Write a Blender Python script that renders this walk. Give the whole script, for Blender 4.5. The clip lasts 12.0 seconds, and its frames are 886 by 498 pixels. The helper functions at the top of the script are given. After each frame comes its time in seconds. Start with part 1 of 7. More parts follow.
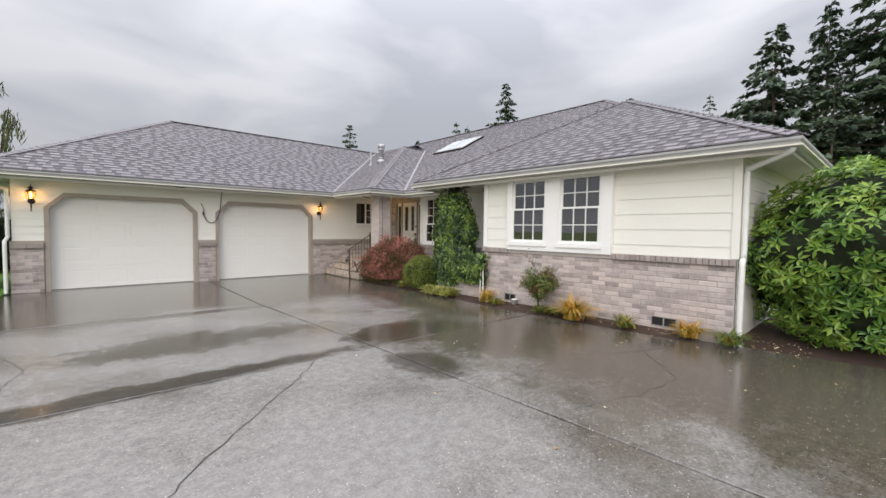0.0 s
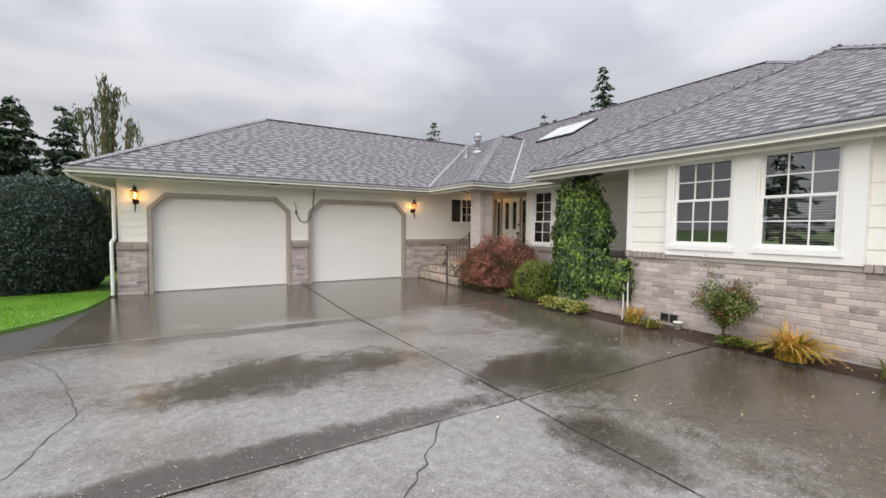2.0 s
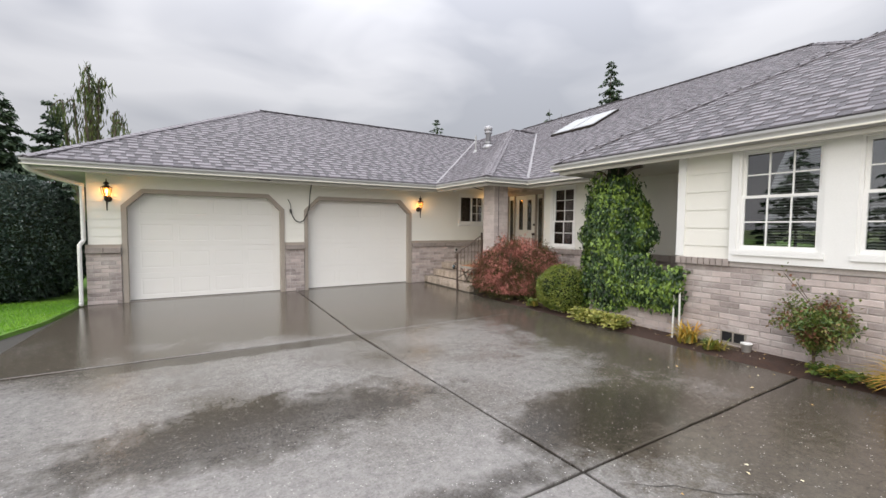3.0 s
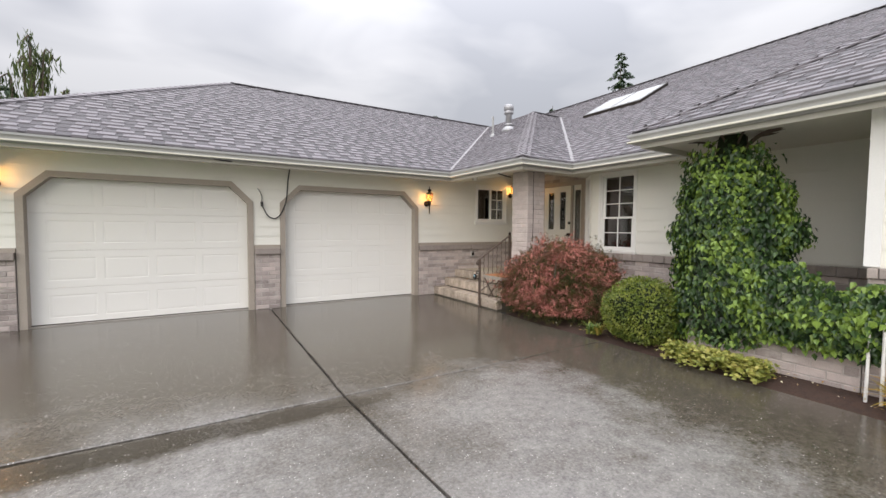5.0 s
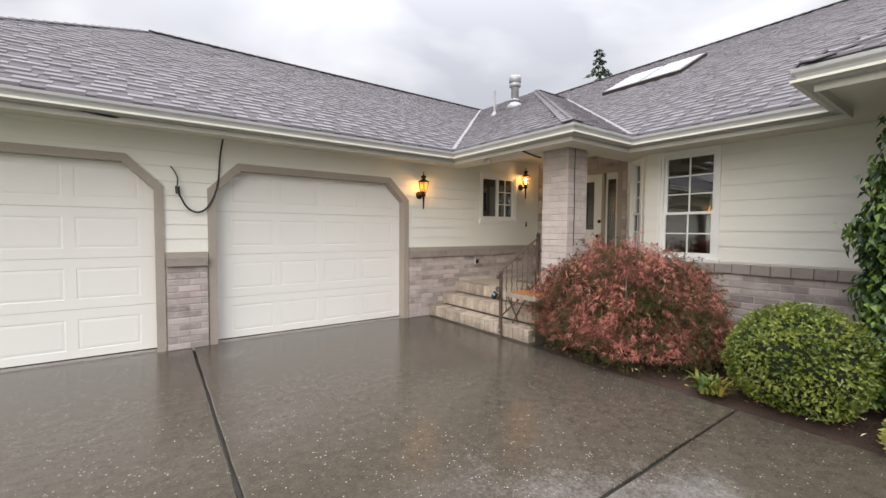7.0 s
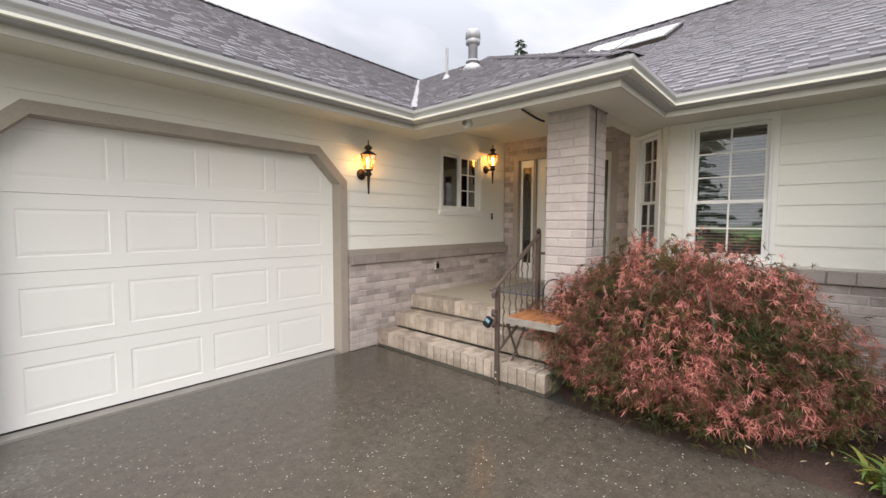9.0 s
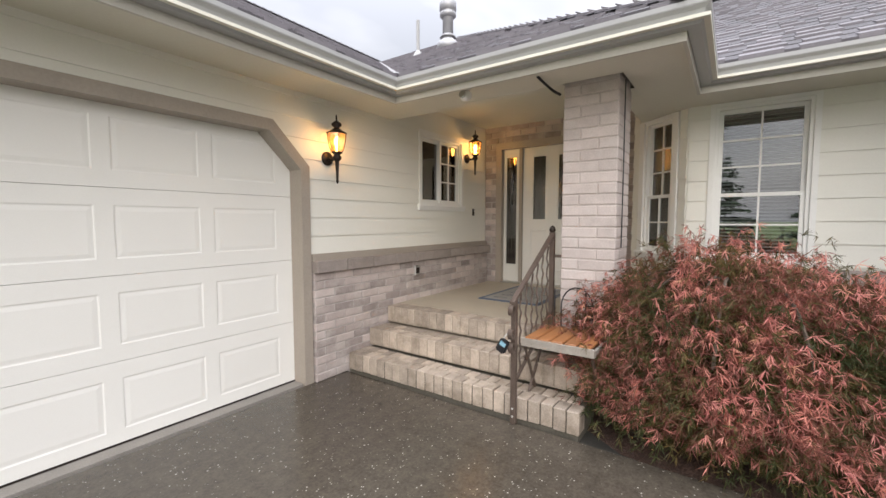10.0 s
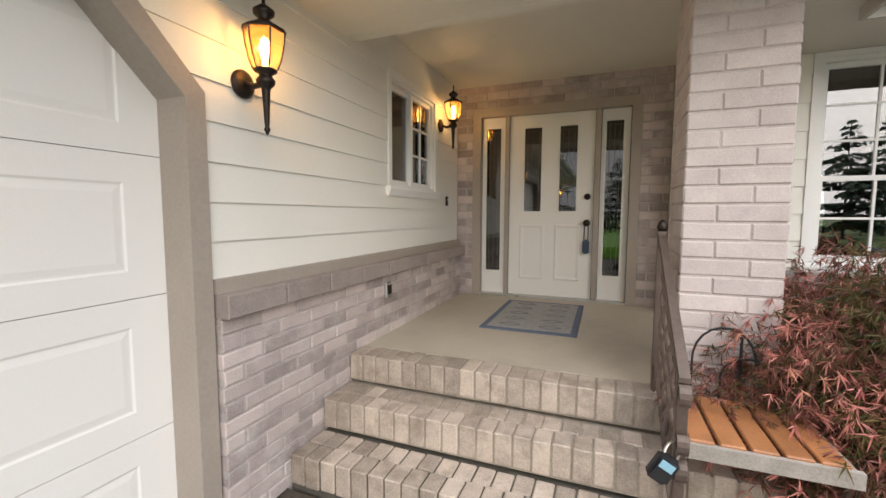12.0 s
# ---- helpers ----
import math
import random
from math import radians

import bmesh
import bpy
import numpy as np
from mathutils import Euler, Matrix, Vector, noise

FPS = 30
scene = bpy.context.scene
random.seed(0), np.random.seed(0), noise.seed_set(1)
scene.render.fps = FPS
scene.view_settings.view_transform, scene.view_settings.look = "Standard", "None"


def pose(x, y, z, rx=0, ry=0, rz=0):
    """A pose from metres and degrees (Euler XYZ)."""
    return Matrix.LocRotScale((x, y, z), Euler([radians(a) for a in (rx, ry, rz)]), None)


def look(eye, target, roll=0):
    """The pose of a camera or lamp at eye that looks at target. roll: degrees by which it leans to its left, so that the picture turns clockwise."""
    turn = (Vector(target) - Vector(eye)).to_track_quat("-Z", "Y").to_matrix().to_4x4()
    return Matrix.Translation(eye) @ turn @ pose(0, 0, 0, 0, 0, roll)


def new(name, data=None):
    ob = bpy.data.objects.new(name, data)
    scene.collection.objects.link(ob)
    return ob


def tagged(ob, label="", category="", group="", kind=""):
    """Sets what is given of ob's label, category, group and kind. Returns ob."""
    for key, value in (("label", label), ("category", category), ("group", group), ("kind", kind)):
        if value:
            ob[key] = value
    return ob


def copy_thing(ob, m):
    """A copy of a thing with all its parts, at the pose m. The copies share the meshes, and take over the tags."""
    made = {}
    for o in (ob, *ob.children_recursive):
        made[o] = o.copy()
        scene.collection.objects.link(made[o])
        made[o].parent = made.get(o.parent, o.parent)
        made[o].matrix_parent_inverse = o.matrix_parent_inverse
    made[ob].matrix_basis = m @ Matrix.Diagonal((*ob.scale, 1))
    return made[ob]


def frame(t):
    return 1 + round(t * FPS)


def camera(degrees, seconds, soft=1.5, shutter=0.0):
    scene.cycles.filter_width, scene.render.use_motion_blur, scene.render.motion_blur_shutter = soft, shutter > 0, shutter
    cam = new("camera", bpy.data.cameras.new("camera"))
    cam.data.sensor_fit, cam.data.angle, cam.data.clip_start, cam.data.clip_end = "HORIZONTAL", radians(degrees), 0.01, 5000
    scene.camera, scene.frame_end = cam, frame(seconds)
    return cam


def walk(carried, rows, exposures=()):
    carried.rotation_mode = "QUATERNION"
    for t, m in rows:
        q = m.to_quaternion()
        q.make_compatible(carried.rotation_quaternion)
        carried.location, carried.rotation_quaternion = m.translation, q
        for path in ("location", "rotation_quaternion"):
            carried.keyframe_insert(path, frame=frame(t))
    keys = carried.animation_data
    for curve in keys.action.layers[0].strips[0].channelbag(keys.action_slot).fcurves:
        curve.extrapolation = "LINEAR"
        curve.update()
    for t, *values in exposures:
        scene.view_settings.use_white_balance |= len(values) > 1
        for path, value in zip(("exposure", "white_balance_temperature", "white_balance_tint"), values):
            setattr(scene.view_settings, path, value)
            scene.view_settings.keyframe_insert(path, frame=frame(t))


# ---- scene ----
cam = camera(94.2, 12.0)
PATH = [
    (0, (-0.377, -1.894, 1.576), (0.958, -0.407, 1.485), 0.7),
    (0.5, (-0.276, -1.51, 1.549), (0.928, 0.084, 1.454), 0.6),
    (1, (-0.187, -1.042, 1.553), (0.904, 0.632, 1.455), 0.5),
    (1.5, (-0.065, -0.552, 1.557), (0.982, 1.149, 1.457), 0.4),
    (2, (0.074, -0.078, 1.591), (1.102, 1.634, 1.487), 0.4),
    (2.5, (0.231, 0.46, 1.611), (1.254, 2.176, 1.505), 0.4),
    (3, (0.444, 0.985, 1.615), (1.468, 2.7, 1.508), 0.4),
    (5, (1.287, 3.265, 1.537), (2.33, 4.968, 1.439), 0.4),
    (5.5, (1.491, 3.885, 1.523), (2.544, 5.583, 1.427), 0.4),
    (6, (1.687, 4.455, 1.517), (2.752, 6.145, 1.424), 0.4),
    (6.5, (1.88, 5.041, 1.501), (2.974, 6.712, 1.411), 0.5),
    (7, (2.064, 5.606, 1.495), (3.244, 7.219, 1.408), 0.4),
    (7.2, (2.138, 5.851, 1.503), (3.357, 7.434, 1.411), 0.4),
    (9, (2.908, 7.561, 1.525), (4.39, 8.898, 1.402), 0.2),
    (9.5, (3.136, 7.997, 1.521), (4.702, 9.234, 1.39), 0.0),
    (10, (3.343, 8.455, 1.52), (4.975, 9.602, 1.384), 0.0),
    (10.5, (3.565, 8.889, 1.508), (5.262, 9.938, 1.368), -0.1),
    (11, (3.847, 9.301, 1.512), (5.588, 10.272, 1.356), -0.1),
    (11.5, (4.106, 9.71, 1.515), (5.905, 10.568, 1.348), 0.1),
    (12, (4.442, 10.034, 1.502), (6.299, 10.759, 1.336), 0.2),
]
walk(cam, [(t, look(eye, target, roll)) for t, eye, target, roll in PATH], [(0, 0.74, 6500, 12), (3, 0.78, 6550, 12), (7, 0.95, 6600, 12), (9, 1.06, 6550, 12), (12, 1.2, 6450, 12)])


# ---- world and light ----
world = bpy.data.worlds.new("overcast_sky")
scene.world = world
world.use_nodes = True
wn, wl = world.node_tree.nodes, world.node_tree.links
wn.clear()
w_out = wn.new("ShaderNodeOutputWorld")
w_bg = wn.new("ShaderNodeBackground")
w_sky = wn.new("ShaderNodeTexSky")
w_sky.sky_type = "NISHITA"
w_sky.sun_disc = False
w_sky.sun_elevation = radians(21)
w_sky.sun_rotation = radians(235)
w_sky.air_density = 1.5
w_sky.dust_density = 4.0
w_tc = wn.new("ShaderNodeTexCoord")
w_map = wn.new("ShaderNodeMapping")
w_map.inputs["Scale"].default_value = (1.0, 1.0, 2.6)
w_n1 = wn.new("ShaderNodeTexNoise")
w_n1.inputs["Scale"].default_value = 2.3
w_n1.inputs["Detail"].default_value = 4.0
w_n1.inputs["Roughness"].default_value = 0.45
w_n1.inputs["Distortion"].default_value = 0.5
w_ramp = wn.new("ShaderNodeValToRGB")
w_ramp.color_ramp.elements[0].position = 0.38
w_ramp.color_ramp.elements[0].color = (5.9, 6.15, 6.8, 1)
w_ramp.color_ramp.elements[1].position = 0.62
w_ramp.color_ramp.elements[1].color = (9.0, 9.15, 9.6, 1)
w_mix = wn.new("ShaderNodeMixRGB")
w_mix.inputs["Fac"].default_value = 0.93
wl.new(w_tc.outputs["Generated"], w_map.inputs["Vector"])
wl.new(w_map.outputs["Vector"], w_n1.inputs["Vector"])
wl.new(w_n1.outputs["Fac"], w_ramp.inputs["Fac"])
wl.new(w_sky.outputs["Color"], w_mix.inputs["Color1"])
w_sep = wn.new("ShaderNodeSeparateXYZ")
wl.new(w_tc.outputs["Generated"], w_sep.inputs[0])
w_up = wn.new("ShaderNodeMath")
w_up.operation = "MAXIMUM"
w_up.inputs[1].default_value = 0.0
wl.new(w_sep.outputs["Z"], w_up.inputs[0])
w_pow = wn.new("ShaderNodeMath")
w_pow.operation = "POWER"
w_pow.inputs[1].default_value = 3.0
wl.new(w_up.outputs[0], w_pow.inputs[0])
w_lift = wn.new("ShaderNodeMath")
w_lift.operation = "MULTIPLY_ADD"
w_lift.inputs[1].default_value = 3.7
w_lift.inputs[2].default_value = 0.51
wl.new(w_pow.outputs[0], w_lift.inputs[0])
w_scale = wn.new("ShaderNodeVectorMath")
w_scale.operation = "SCALE"
wl.new(w_ramp.outputs["Color"], w_scale.inputs[0])
wl.new(w_lift.outputs[0], w_scale.inputs["Scale"])
wl.new(w_scale.outputs[0], w_mix.inputs["Color2"])
wl.new(w_mix.outputs["Color"], w_bg.inputs["Color"])
w_bg.inputs["Strength"].default_value = 0.085
wl.new(w_bg.outputs["Background"], w_out.inputs["Surface"])

sun = new("sun", bpy.data.lights.new("sun", "SUN"))
sun.data.energy = 1.0
sun.data.angle = radians(60)
sun.data.color = (1.0, 0.97, 0.93)
sun.matrix_world = look((0, 0, 10), (10, 7.0, 5.2))


# ---- materials ----
def material(name, colour, rough=0.6, metal=0.0, vary=0.15, scale=6.0, fine=60.0, bump=0.15, per_object=0.0, per_island=0.0, coat=0.0, spec=0.5, stain=None, stain_amount=0.0, dist=0.004):
    """A plain surface with variation at two scales, fine relief, and variation from piece to piece."""
    m = bpy.data.materials.new(name)
    m.use_nodes = True
    n, l = m.node_tree.nodes, m.node_tree.links
    b = n["Principled BSDF"]
    tc = n.new("ShaderNodeTexCoord")
    geo = n.new("ShaderNodeNewGeometry")
    big = n.new("ShaderNodeTexNoise")
    big.inputs["Scale"].default_value = scale
    big.inputs["Detail"].default_value = 5.0
    small = n.new("ShaderNodeTexNoise")
    small.inputs["Scale"].default_value = fine
    small.inputs["Detail"].default_value = 3.0
    l.new(geo.outputs["Position"], big.inputs["Vector"])
    l.new(geo.outputs["Position"], small.inputs["Vector"])
    add = n.new("ShaderNodeMath")
    add.operation = "ADD"
    l.new(big.outputs["Fac"], add.inputs[0])
    l.new(small.outputs["Fac"], add.inputs[1])
    last = add.outputs[0]
    if per_object or per_island:
        src = n.new("ShaderNodeObjectInfo").outputs["Random"] if per_object else geo.outputs["Random Per Island"]
        mul = n.new("ShaderNodeMath")
        mul.operation = "MULTIPLY_ADD"
        mul.inputs[1].default_value = (per_object or per_island)
        mul.inputs[2].default_value = -0.5 * (per_object or per_island)
        l.new(src, mul.inputs[0])
        add2 = n.new("ShaderNodeMath")
        add2.operation = "ADD"
        l.new(last, add2.inputs[0])
        l.new(mul.outputs[0], add2.inputs[1])
        last = add2.outputs[0]
    rng = n.new("ShaderNodeMapRange")
    rng.inputs["From Min"].default_value = 0.6
    rng.inputs["From Max"].default_value = 1.4
    rng.inputs["To Min"].default_value = 1.0 - vary
    rng.inputs["To Max"].default_value = 1.0 + vary
    rng.clamp = False
    l.new(last, rng.inputs["Value"])
    mixc = n.new("ShaderNodeVectorMath")
    mixc.operation = "SCALE"
    mixc.inputs[0].default_value = colour[:3]
    l.new(rng.outputs[0], mixc.inputs["Scale"])
    out_col = mixc.outputs[0]
    if stain:
        sn = n.new("ShaderNodeTexNoise")
        sn.inputs["Scale"].default_value = scale * 0.45
        sn.inputs["Detail"].default_value = 8.0
        sn.inputs["Roughness"].default_value = 0.65
        l.new(geo.outputs["Position"], sn.inputs["Vector"])
        sr = n.new("ShaderNodeMapRange")
        sr.inputs["From Min"].default_value = 0.5
        sr.inputs["From Max"].default_value = 0.68
        sr.inputs["To Max"].default_value = stain_amount
        l.new(sn.outputs["Fac"], sr.inputs["Value"])
        mx = n.new("ShaderNodeMixRGB")
        l.new(sr.outputs[0], mx.inputs["Fac"])
        l.new(out_col, mx.inputs["Color1"])
        mx.inputs["Color2"].default_value = (*stain, 1)
        out_col = mx.outputs["Color"]
    l.new(out_col, b.inputs["Base Color"])
    rr = n.new("ShaderNodeMapRange")
    rr.inputs["To Min"].default_value = max(0.02, rough - 0.12)
    rr.inputs["To Max"].default_value = min(1.0, rough + 0.12)
    l.new(big.outputs["Fac"], rr.inputs["Value"])
    l.new(rr.outputs[0], b.inputs["Roughness"])
    b.inputs["Metallic"].default_value = metal
    b.inputs["Specular IOR Level"].default_value = spec
    b.inputs["Coat Weight"].default_value = coat
    if bump:
        bp = n.new("ShaderNodeBump")
        bp.inputs["Strength"].default_value = bump
        bp.inputs["Distance"].default_value = dist
        l.new(small.outputs["Fac"], bp.inputs["Height"])
        l.new(bp.outputs["Normal"], b.inputs["Normal"])
    return m


def leaf_material(name, tones, vary=0.6, rough=0.45, through_light=0.25, clump=3.0, bias=0.25):
    """Leaves: colour shifts from leaf to leaf between two tones, and some light passes through."""
    m = bpy.data.materials.new(name)
    m.use_nodes = True
    n, l = m.node_tree.nodes, m.node_tree.links
    b = n["Principled BSDF"]
    geo = n.new("ShaderNodeNewGeometry")
    noi = n.new("ShaderNodeTexNoise")
    noi.inputs["Scale"].default_value = clump
    l.new(geo.outputs["Position"], noi.inputs["Vector"])
    add = n.new("ShaderNodeMath")
    add.operation = "MULTIPLY_ADD"
    add.inputs[1].default_value = vary
    l.new(geo.outputs["Random Per Island"], add.inputs[0])
    sub = n.new("ShaderNodeMath")
    sub.operation = "MULTIPLY_ADD"
    sub.inputs[1].default_value = 1.8
    sub.inputs[2].default_value = -0.4 - bias
    l.new(noi.outputs["Fac"], sub.inputs[0])
    l.new(sub.outputs[0], add.inputs[2])
    ramp = n.new("ShaderNodeValToRGB")
    ramp.color_ramp.elements[0].color = (*tones[0], 1)
    ramp.color_ramp.elements[1].color = (*tones[-1], 1)
    for i, tone in enumerate(tones[1:-1]):
        ramp.color_ramp.elements.new((i + 1) / (len(tones) - 1)).color = (*tone, 1)
    l.new(add.outputs[0], ramp.inputs["Fac"])
    l.new(ramp.outputs["Color"], b.inputs["Base Color"])
    b.inputs["Roughness"].default_value = rough
    tr = n.new("ShaderNodeBsdfTranslucent")
    l.new(ramp.outputs["Color"], tr.inputs["Color"])
    mx = n.new("ShaderNodeMixShader")
    mx.inputs["Fac"].default_value = through_light
    l.new(b.outputs["BSDF"], mx.inputs[1])
    l.new(tr.outputs["BSDF"], mx.inputs[2])
    l.new(mx.outputs["Shader"], n["Material Output"].inputs["Surface"])
    return m


def glass_material(name, tint=(0.9, 0.94, 0.95), rough=0.0, ior=2.3):
    m = bpy.data.materials.new(name)
    m.use_nodes = True
    n, l = m.node_tree.nodes, m.node_tree.links
    n.clear()
    out = n.new("ShaderNodeOutputMaterial")
    gl = n.new("ShaderNodeBsdfGlossy")
    gl.inputs["Roughness"].default_value = rough
    tp = n.new("ShaderNodeBsdfTransparent")
    tp.inputs["Color"].default_value = (*tint, 1)
    fr = n.new("ShaderNodeFresnel")
    fr.inputs["IOR"].default_value = ior
    mx = n.new("ShaderNodeMixShader")
    l.new(fr.outputs["Fac"], mx.inputs["Fac"])
    l.new(tp.outputs["BSDF"], mx.inputs[1])
    l.new(gl.outputs["BSDF"], mx.inputs[2])
    l.new(mx.outputs["Shader"], out.inputs["Surface"])
    return m


def glow_material(name, colour, strength):
    m = bpy.data.materials.new(name)
    m.use_nodes = True
    n, l = m.node_tree.nodes, m.node_tree.links
    b = n["Principled BSDF"]
    b.inputs["Base Color"].default_value = (*colour, 1)
    b.inputs["Emission Color"].default_value = (*colour, 1)
    b.inputs["Emission Strength"].default_value = strength
    return m


def wet_concrete(name):
    """Rain-wet broom-finished concrete: dark soaked areas, paler drying areas, puddles and grit."""
    m = bpy.data.materials.new(name)
    m.use_nodes = True
    n, l = m.node_tree.nodes, m.node_tree.links
    b = n["Principled BSDF"]
    geo = n.new("ShaderNodeNewGeometry")

    def noise_node(scale, detail=6.0, rough=0.55, distortion=0.0):
        t = n.new("ShaderNodeTexNoise")
        t.inputs["Scale"].default_value = scale
        t.inputs["Detail"].default_value = detail
        t.inputs["Roughness"].default_value = rough
        t.inputs["Distortion"].default_value = distortion
        l.new(geo.outputs["Position"], t.inputs["Vector"])
        return t.outputs["Fac"]

    def span(value, lo, hi, a=0.0, c=1.0):
        r = n.new("ShaderNodeMapRange")
        r.inputs["From Min"].default_value, r.inputs["From Max"].default_value = lo, hi
        r.inputs["To Min"].default_value, r.inputs["To Max"].default_value = a, c
        l.new(value, r.inputs["Value"])
        return r.outputs[0]

    sep = n.new("ShaderNodeSeparateXYZ")
    l.new(geo.outputs["Position"], sep.inputs[0])

    def maths(op, a, c):
        t = n.new("ShaderNodeMath")
        t.operation = op
        for i, v in enumerate((a, c)):
            if isinstance(v, float):
                t.inputs[i].default_value = v
            else:
                l.new(v, t.inputs[i])
        return t.outputs[0]

    def spot(cx, cy, rx, ry, ragged=0.9):
        """A low place of the slab: 1 in its middle, falling to 0 at a ragged rim."""
        off = n.new("ShaderNodeVectorMath")
        off.operation = "SUBTRACT"
        off.inputs[1].default_value = (cx, cy, 0)
        l.new(geo.outputs["Position"], off.inputs[0])
        scl = n.new("ShaderNodeVectorMath")
        scl.operation = "MULTIPLY"
        scl.inputs[1].default_value = (1 / rx, 1 / ry, 0)
        l.new(off.outputs[0], scl.inputs[0])
        ln = n.new("ShaderNodeVectorMath")
        ln.operation = "LENGTH"
        l.new(scl.outputs[0], ln.inputs[0])
        return span(maths("ADD", ln.outputs["Value"], maths("MULTIPLY", rim, ragged)), 0.62, 1.28, 1.0, 0.0)

    # water gathers along the house, beside the joint that crosses the drive and in low places
    rim = maths("SUBTRACT", noise_node(2.6, 9.0, 0.72, 0.3), 0.5)
    front = span(sep.outputs["Y"], 2.70, 2.86, 1.0, 0.0)
    house_edge = maths("ADD", sep.outputs["X"], maths("MULTIPLY", rim, 2.8))
    near_house = maths("ADD", maths("MULTIPLY", span(house_edge, 2.7, 4.0), maths("MULTIPLY", front, 0.30)), maths("MULTIPLY", span(house_edge, 3.7, 5.2), 0.28))
    near_garage = maths("MULTIPLY", span(sep.outputs["Y"], 6.2, 8.0), 0.26)
    pool = spot(3.40, 3.27, 0.90, 0.50, 1.8)
    strip = spot(-0.6, 2.93, 3.3, 0.19, 1.9)
    speckled = spot(0.85, 4.55, 1.35, 0.50, 2.4)
    far_strip = spot(1.1, 6.72, 1.5, 0.18, 2.0)
    corner = spot(2.70, 1.80, 0.34, 0.50, 2.4)
    lows = maths("MAXIMUM", maths("MAXIMUM", pool, strip), maths("MAXIMUM", maths("MULTIPLY", speckled, 0.62), maths("MAXIMUM", maths("MULTIPLY", far_strip, 0.6), maths("MULTIPLY", corner, 0.7))))
    drier = maths("MAXIMUM", spot(3.6, 5.2, 1.3, 1.1, 0.9), maths("MAXIMUM", spot(0.3, 0.6, 2.6, 2.0, 0.5), spot(-2.5, 1.0, 3.0, 1.8, 0.5)))
    patch = maths("ADD", maths("MULTIPLY", noise_node(0.55, 5.0, 0.55), 0.85), maths("MULTIPLY", noise_node(38.0, 4.0, 0.7), 0.40))
    soak = maths("ADD", maths("ADD", patch, near_house), maths("ADD", maths("MULTIPLY", lows, 0.30), maths("SUBTRACT", near_garage, maths("MULTIPLY", drier, 0.045))))
    wet = span(soak, 0.57, 0.80)
    puddle = maths("MAXIMUM", span(maths("ADD", noise_node(0.9, 6.0, 0.6), maths("MULTIPLY", near_house, 0.10)), 0.585, 0.63), maths("MAXIMUM", pool, maths("MULTIPLY", spot(1.5, 3.02, 0.75, 0.22, 0.6), 0.9)))
    blotch = noise_node(11.0, 8.0, 0.72)
    grit = noise_node(48.0, 5.0, 0.75)
    vor = n.new("ShaderNodeTexVoronoi")
    vor.inputs["Scale"].default_value = 42.0
    l.new(geo.outputs["Position"], vor.inputs["Vector"])
    speck = span(vor.outputs["Distance"], 0.12, 0.24, 1.0, 0.0)
    rare = span(noise_node(17.0, 2.0), 0.52, 0.62)
    ramp = n.new("ShaderNodeMixRGB")
    ramp.inputs["Color1"].default_value = (0.188, 0.178, 0.166, 1)
    ramp.inputs["Color2"].default_value = (0.072, 0.061, 0.047, 1)
    l.new(wet, ramp.inputs["Fac"])
    soaked = n.new("ShaderNodeMixRGB")
    soaked.inputs["Color2"].default_value = (0.024, 0.020, 0.015, 1)
    l.new(maths("MULTIPLY", maths("MAXIMUM", pool, maths("MAXIMUM", strip, maths("MULTIPLY", maths("MAXIMUM", speckled, maths("MAXIMUM", far_strip, corner)), 0.8))), span(grit, 0.40, 0.56, 0.25, 0.95)), soaked.inputs["Fac"])
    l.new(ramp.outputs["Color"], soaked.inputs["Color1"])
    mod = n.new("ShaderNodeVectorMath")
    mod.operation = "SCALE"
    l.new(soaked.outputs["Color"], mod.inputs[0])
    tot = n.new("ShaderNodeMath")
    tot.operation = "ADD"
    l.new(blotch, tot.inputs[0])
    l.new(grit, tot.inputs[1])
    l.new(span(tot.outputs[0], 0.70, 1.30, 0.58, 1.42), mod.inputs["Scale"])
    sp = n.new("ShaderNodeMixRGB")
    sp.inputs["Color2"].default_value = (0.44, 0.42, 0.385, 1)
    spm = n.new("ShaderNodeMath")
    spm.operation = "MULTIPLY"
    l.new(speck, spm.inputs[0])
    l.new(rare, spm.inputs[1])
    l.new(spm.outputs[0], sp.inputs["Fac"])
    l.new(mod.outputs[0], sp.inputs["Color1"])
    l.new(sp.outputs["Color"], b.inputs["Base Color"])
    rg = n.new("ShaderNodeMath")
    rg.operation = "MULTIPLY_ADD"
    l.new(wet, rg.inputs[0])
    rg.inputs[1].default_value = -0.10
    rg.inputs[2].default_value = 0.22
    rg2 = n.new("ShaderNodeMixRGB")
    l.new(puddle, rg2.inputs["Fac"])
    l.new(rg.outputs[0], rg2.inputs["Color1"])
    rg2.inputs["Color2"].default_value = (0.06, 0.06, 0.06, 1)
    l.new(rg2.outputs["Color"], b.inputs["Roughness"])
    b.inputs["Specular IOR Level"].default_value = 0.5
    bp = n.new("ShaderNodeBump")
    bp.inputs["Distance"].default_value = 0.005
    l.new(span(wet, 0.0, 1.0, 0.55, 0.16), bp.inputs["Strength"])
    l.new(grit, bp.inputs["Height"])
    l.new(bp.outputs["Normal"], b.inputs["Normal"])
    return m


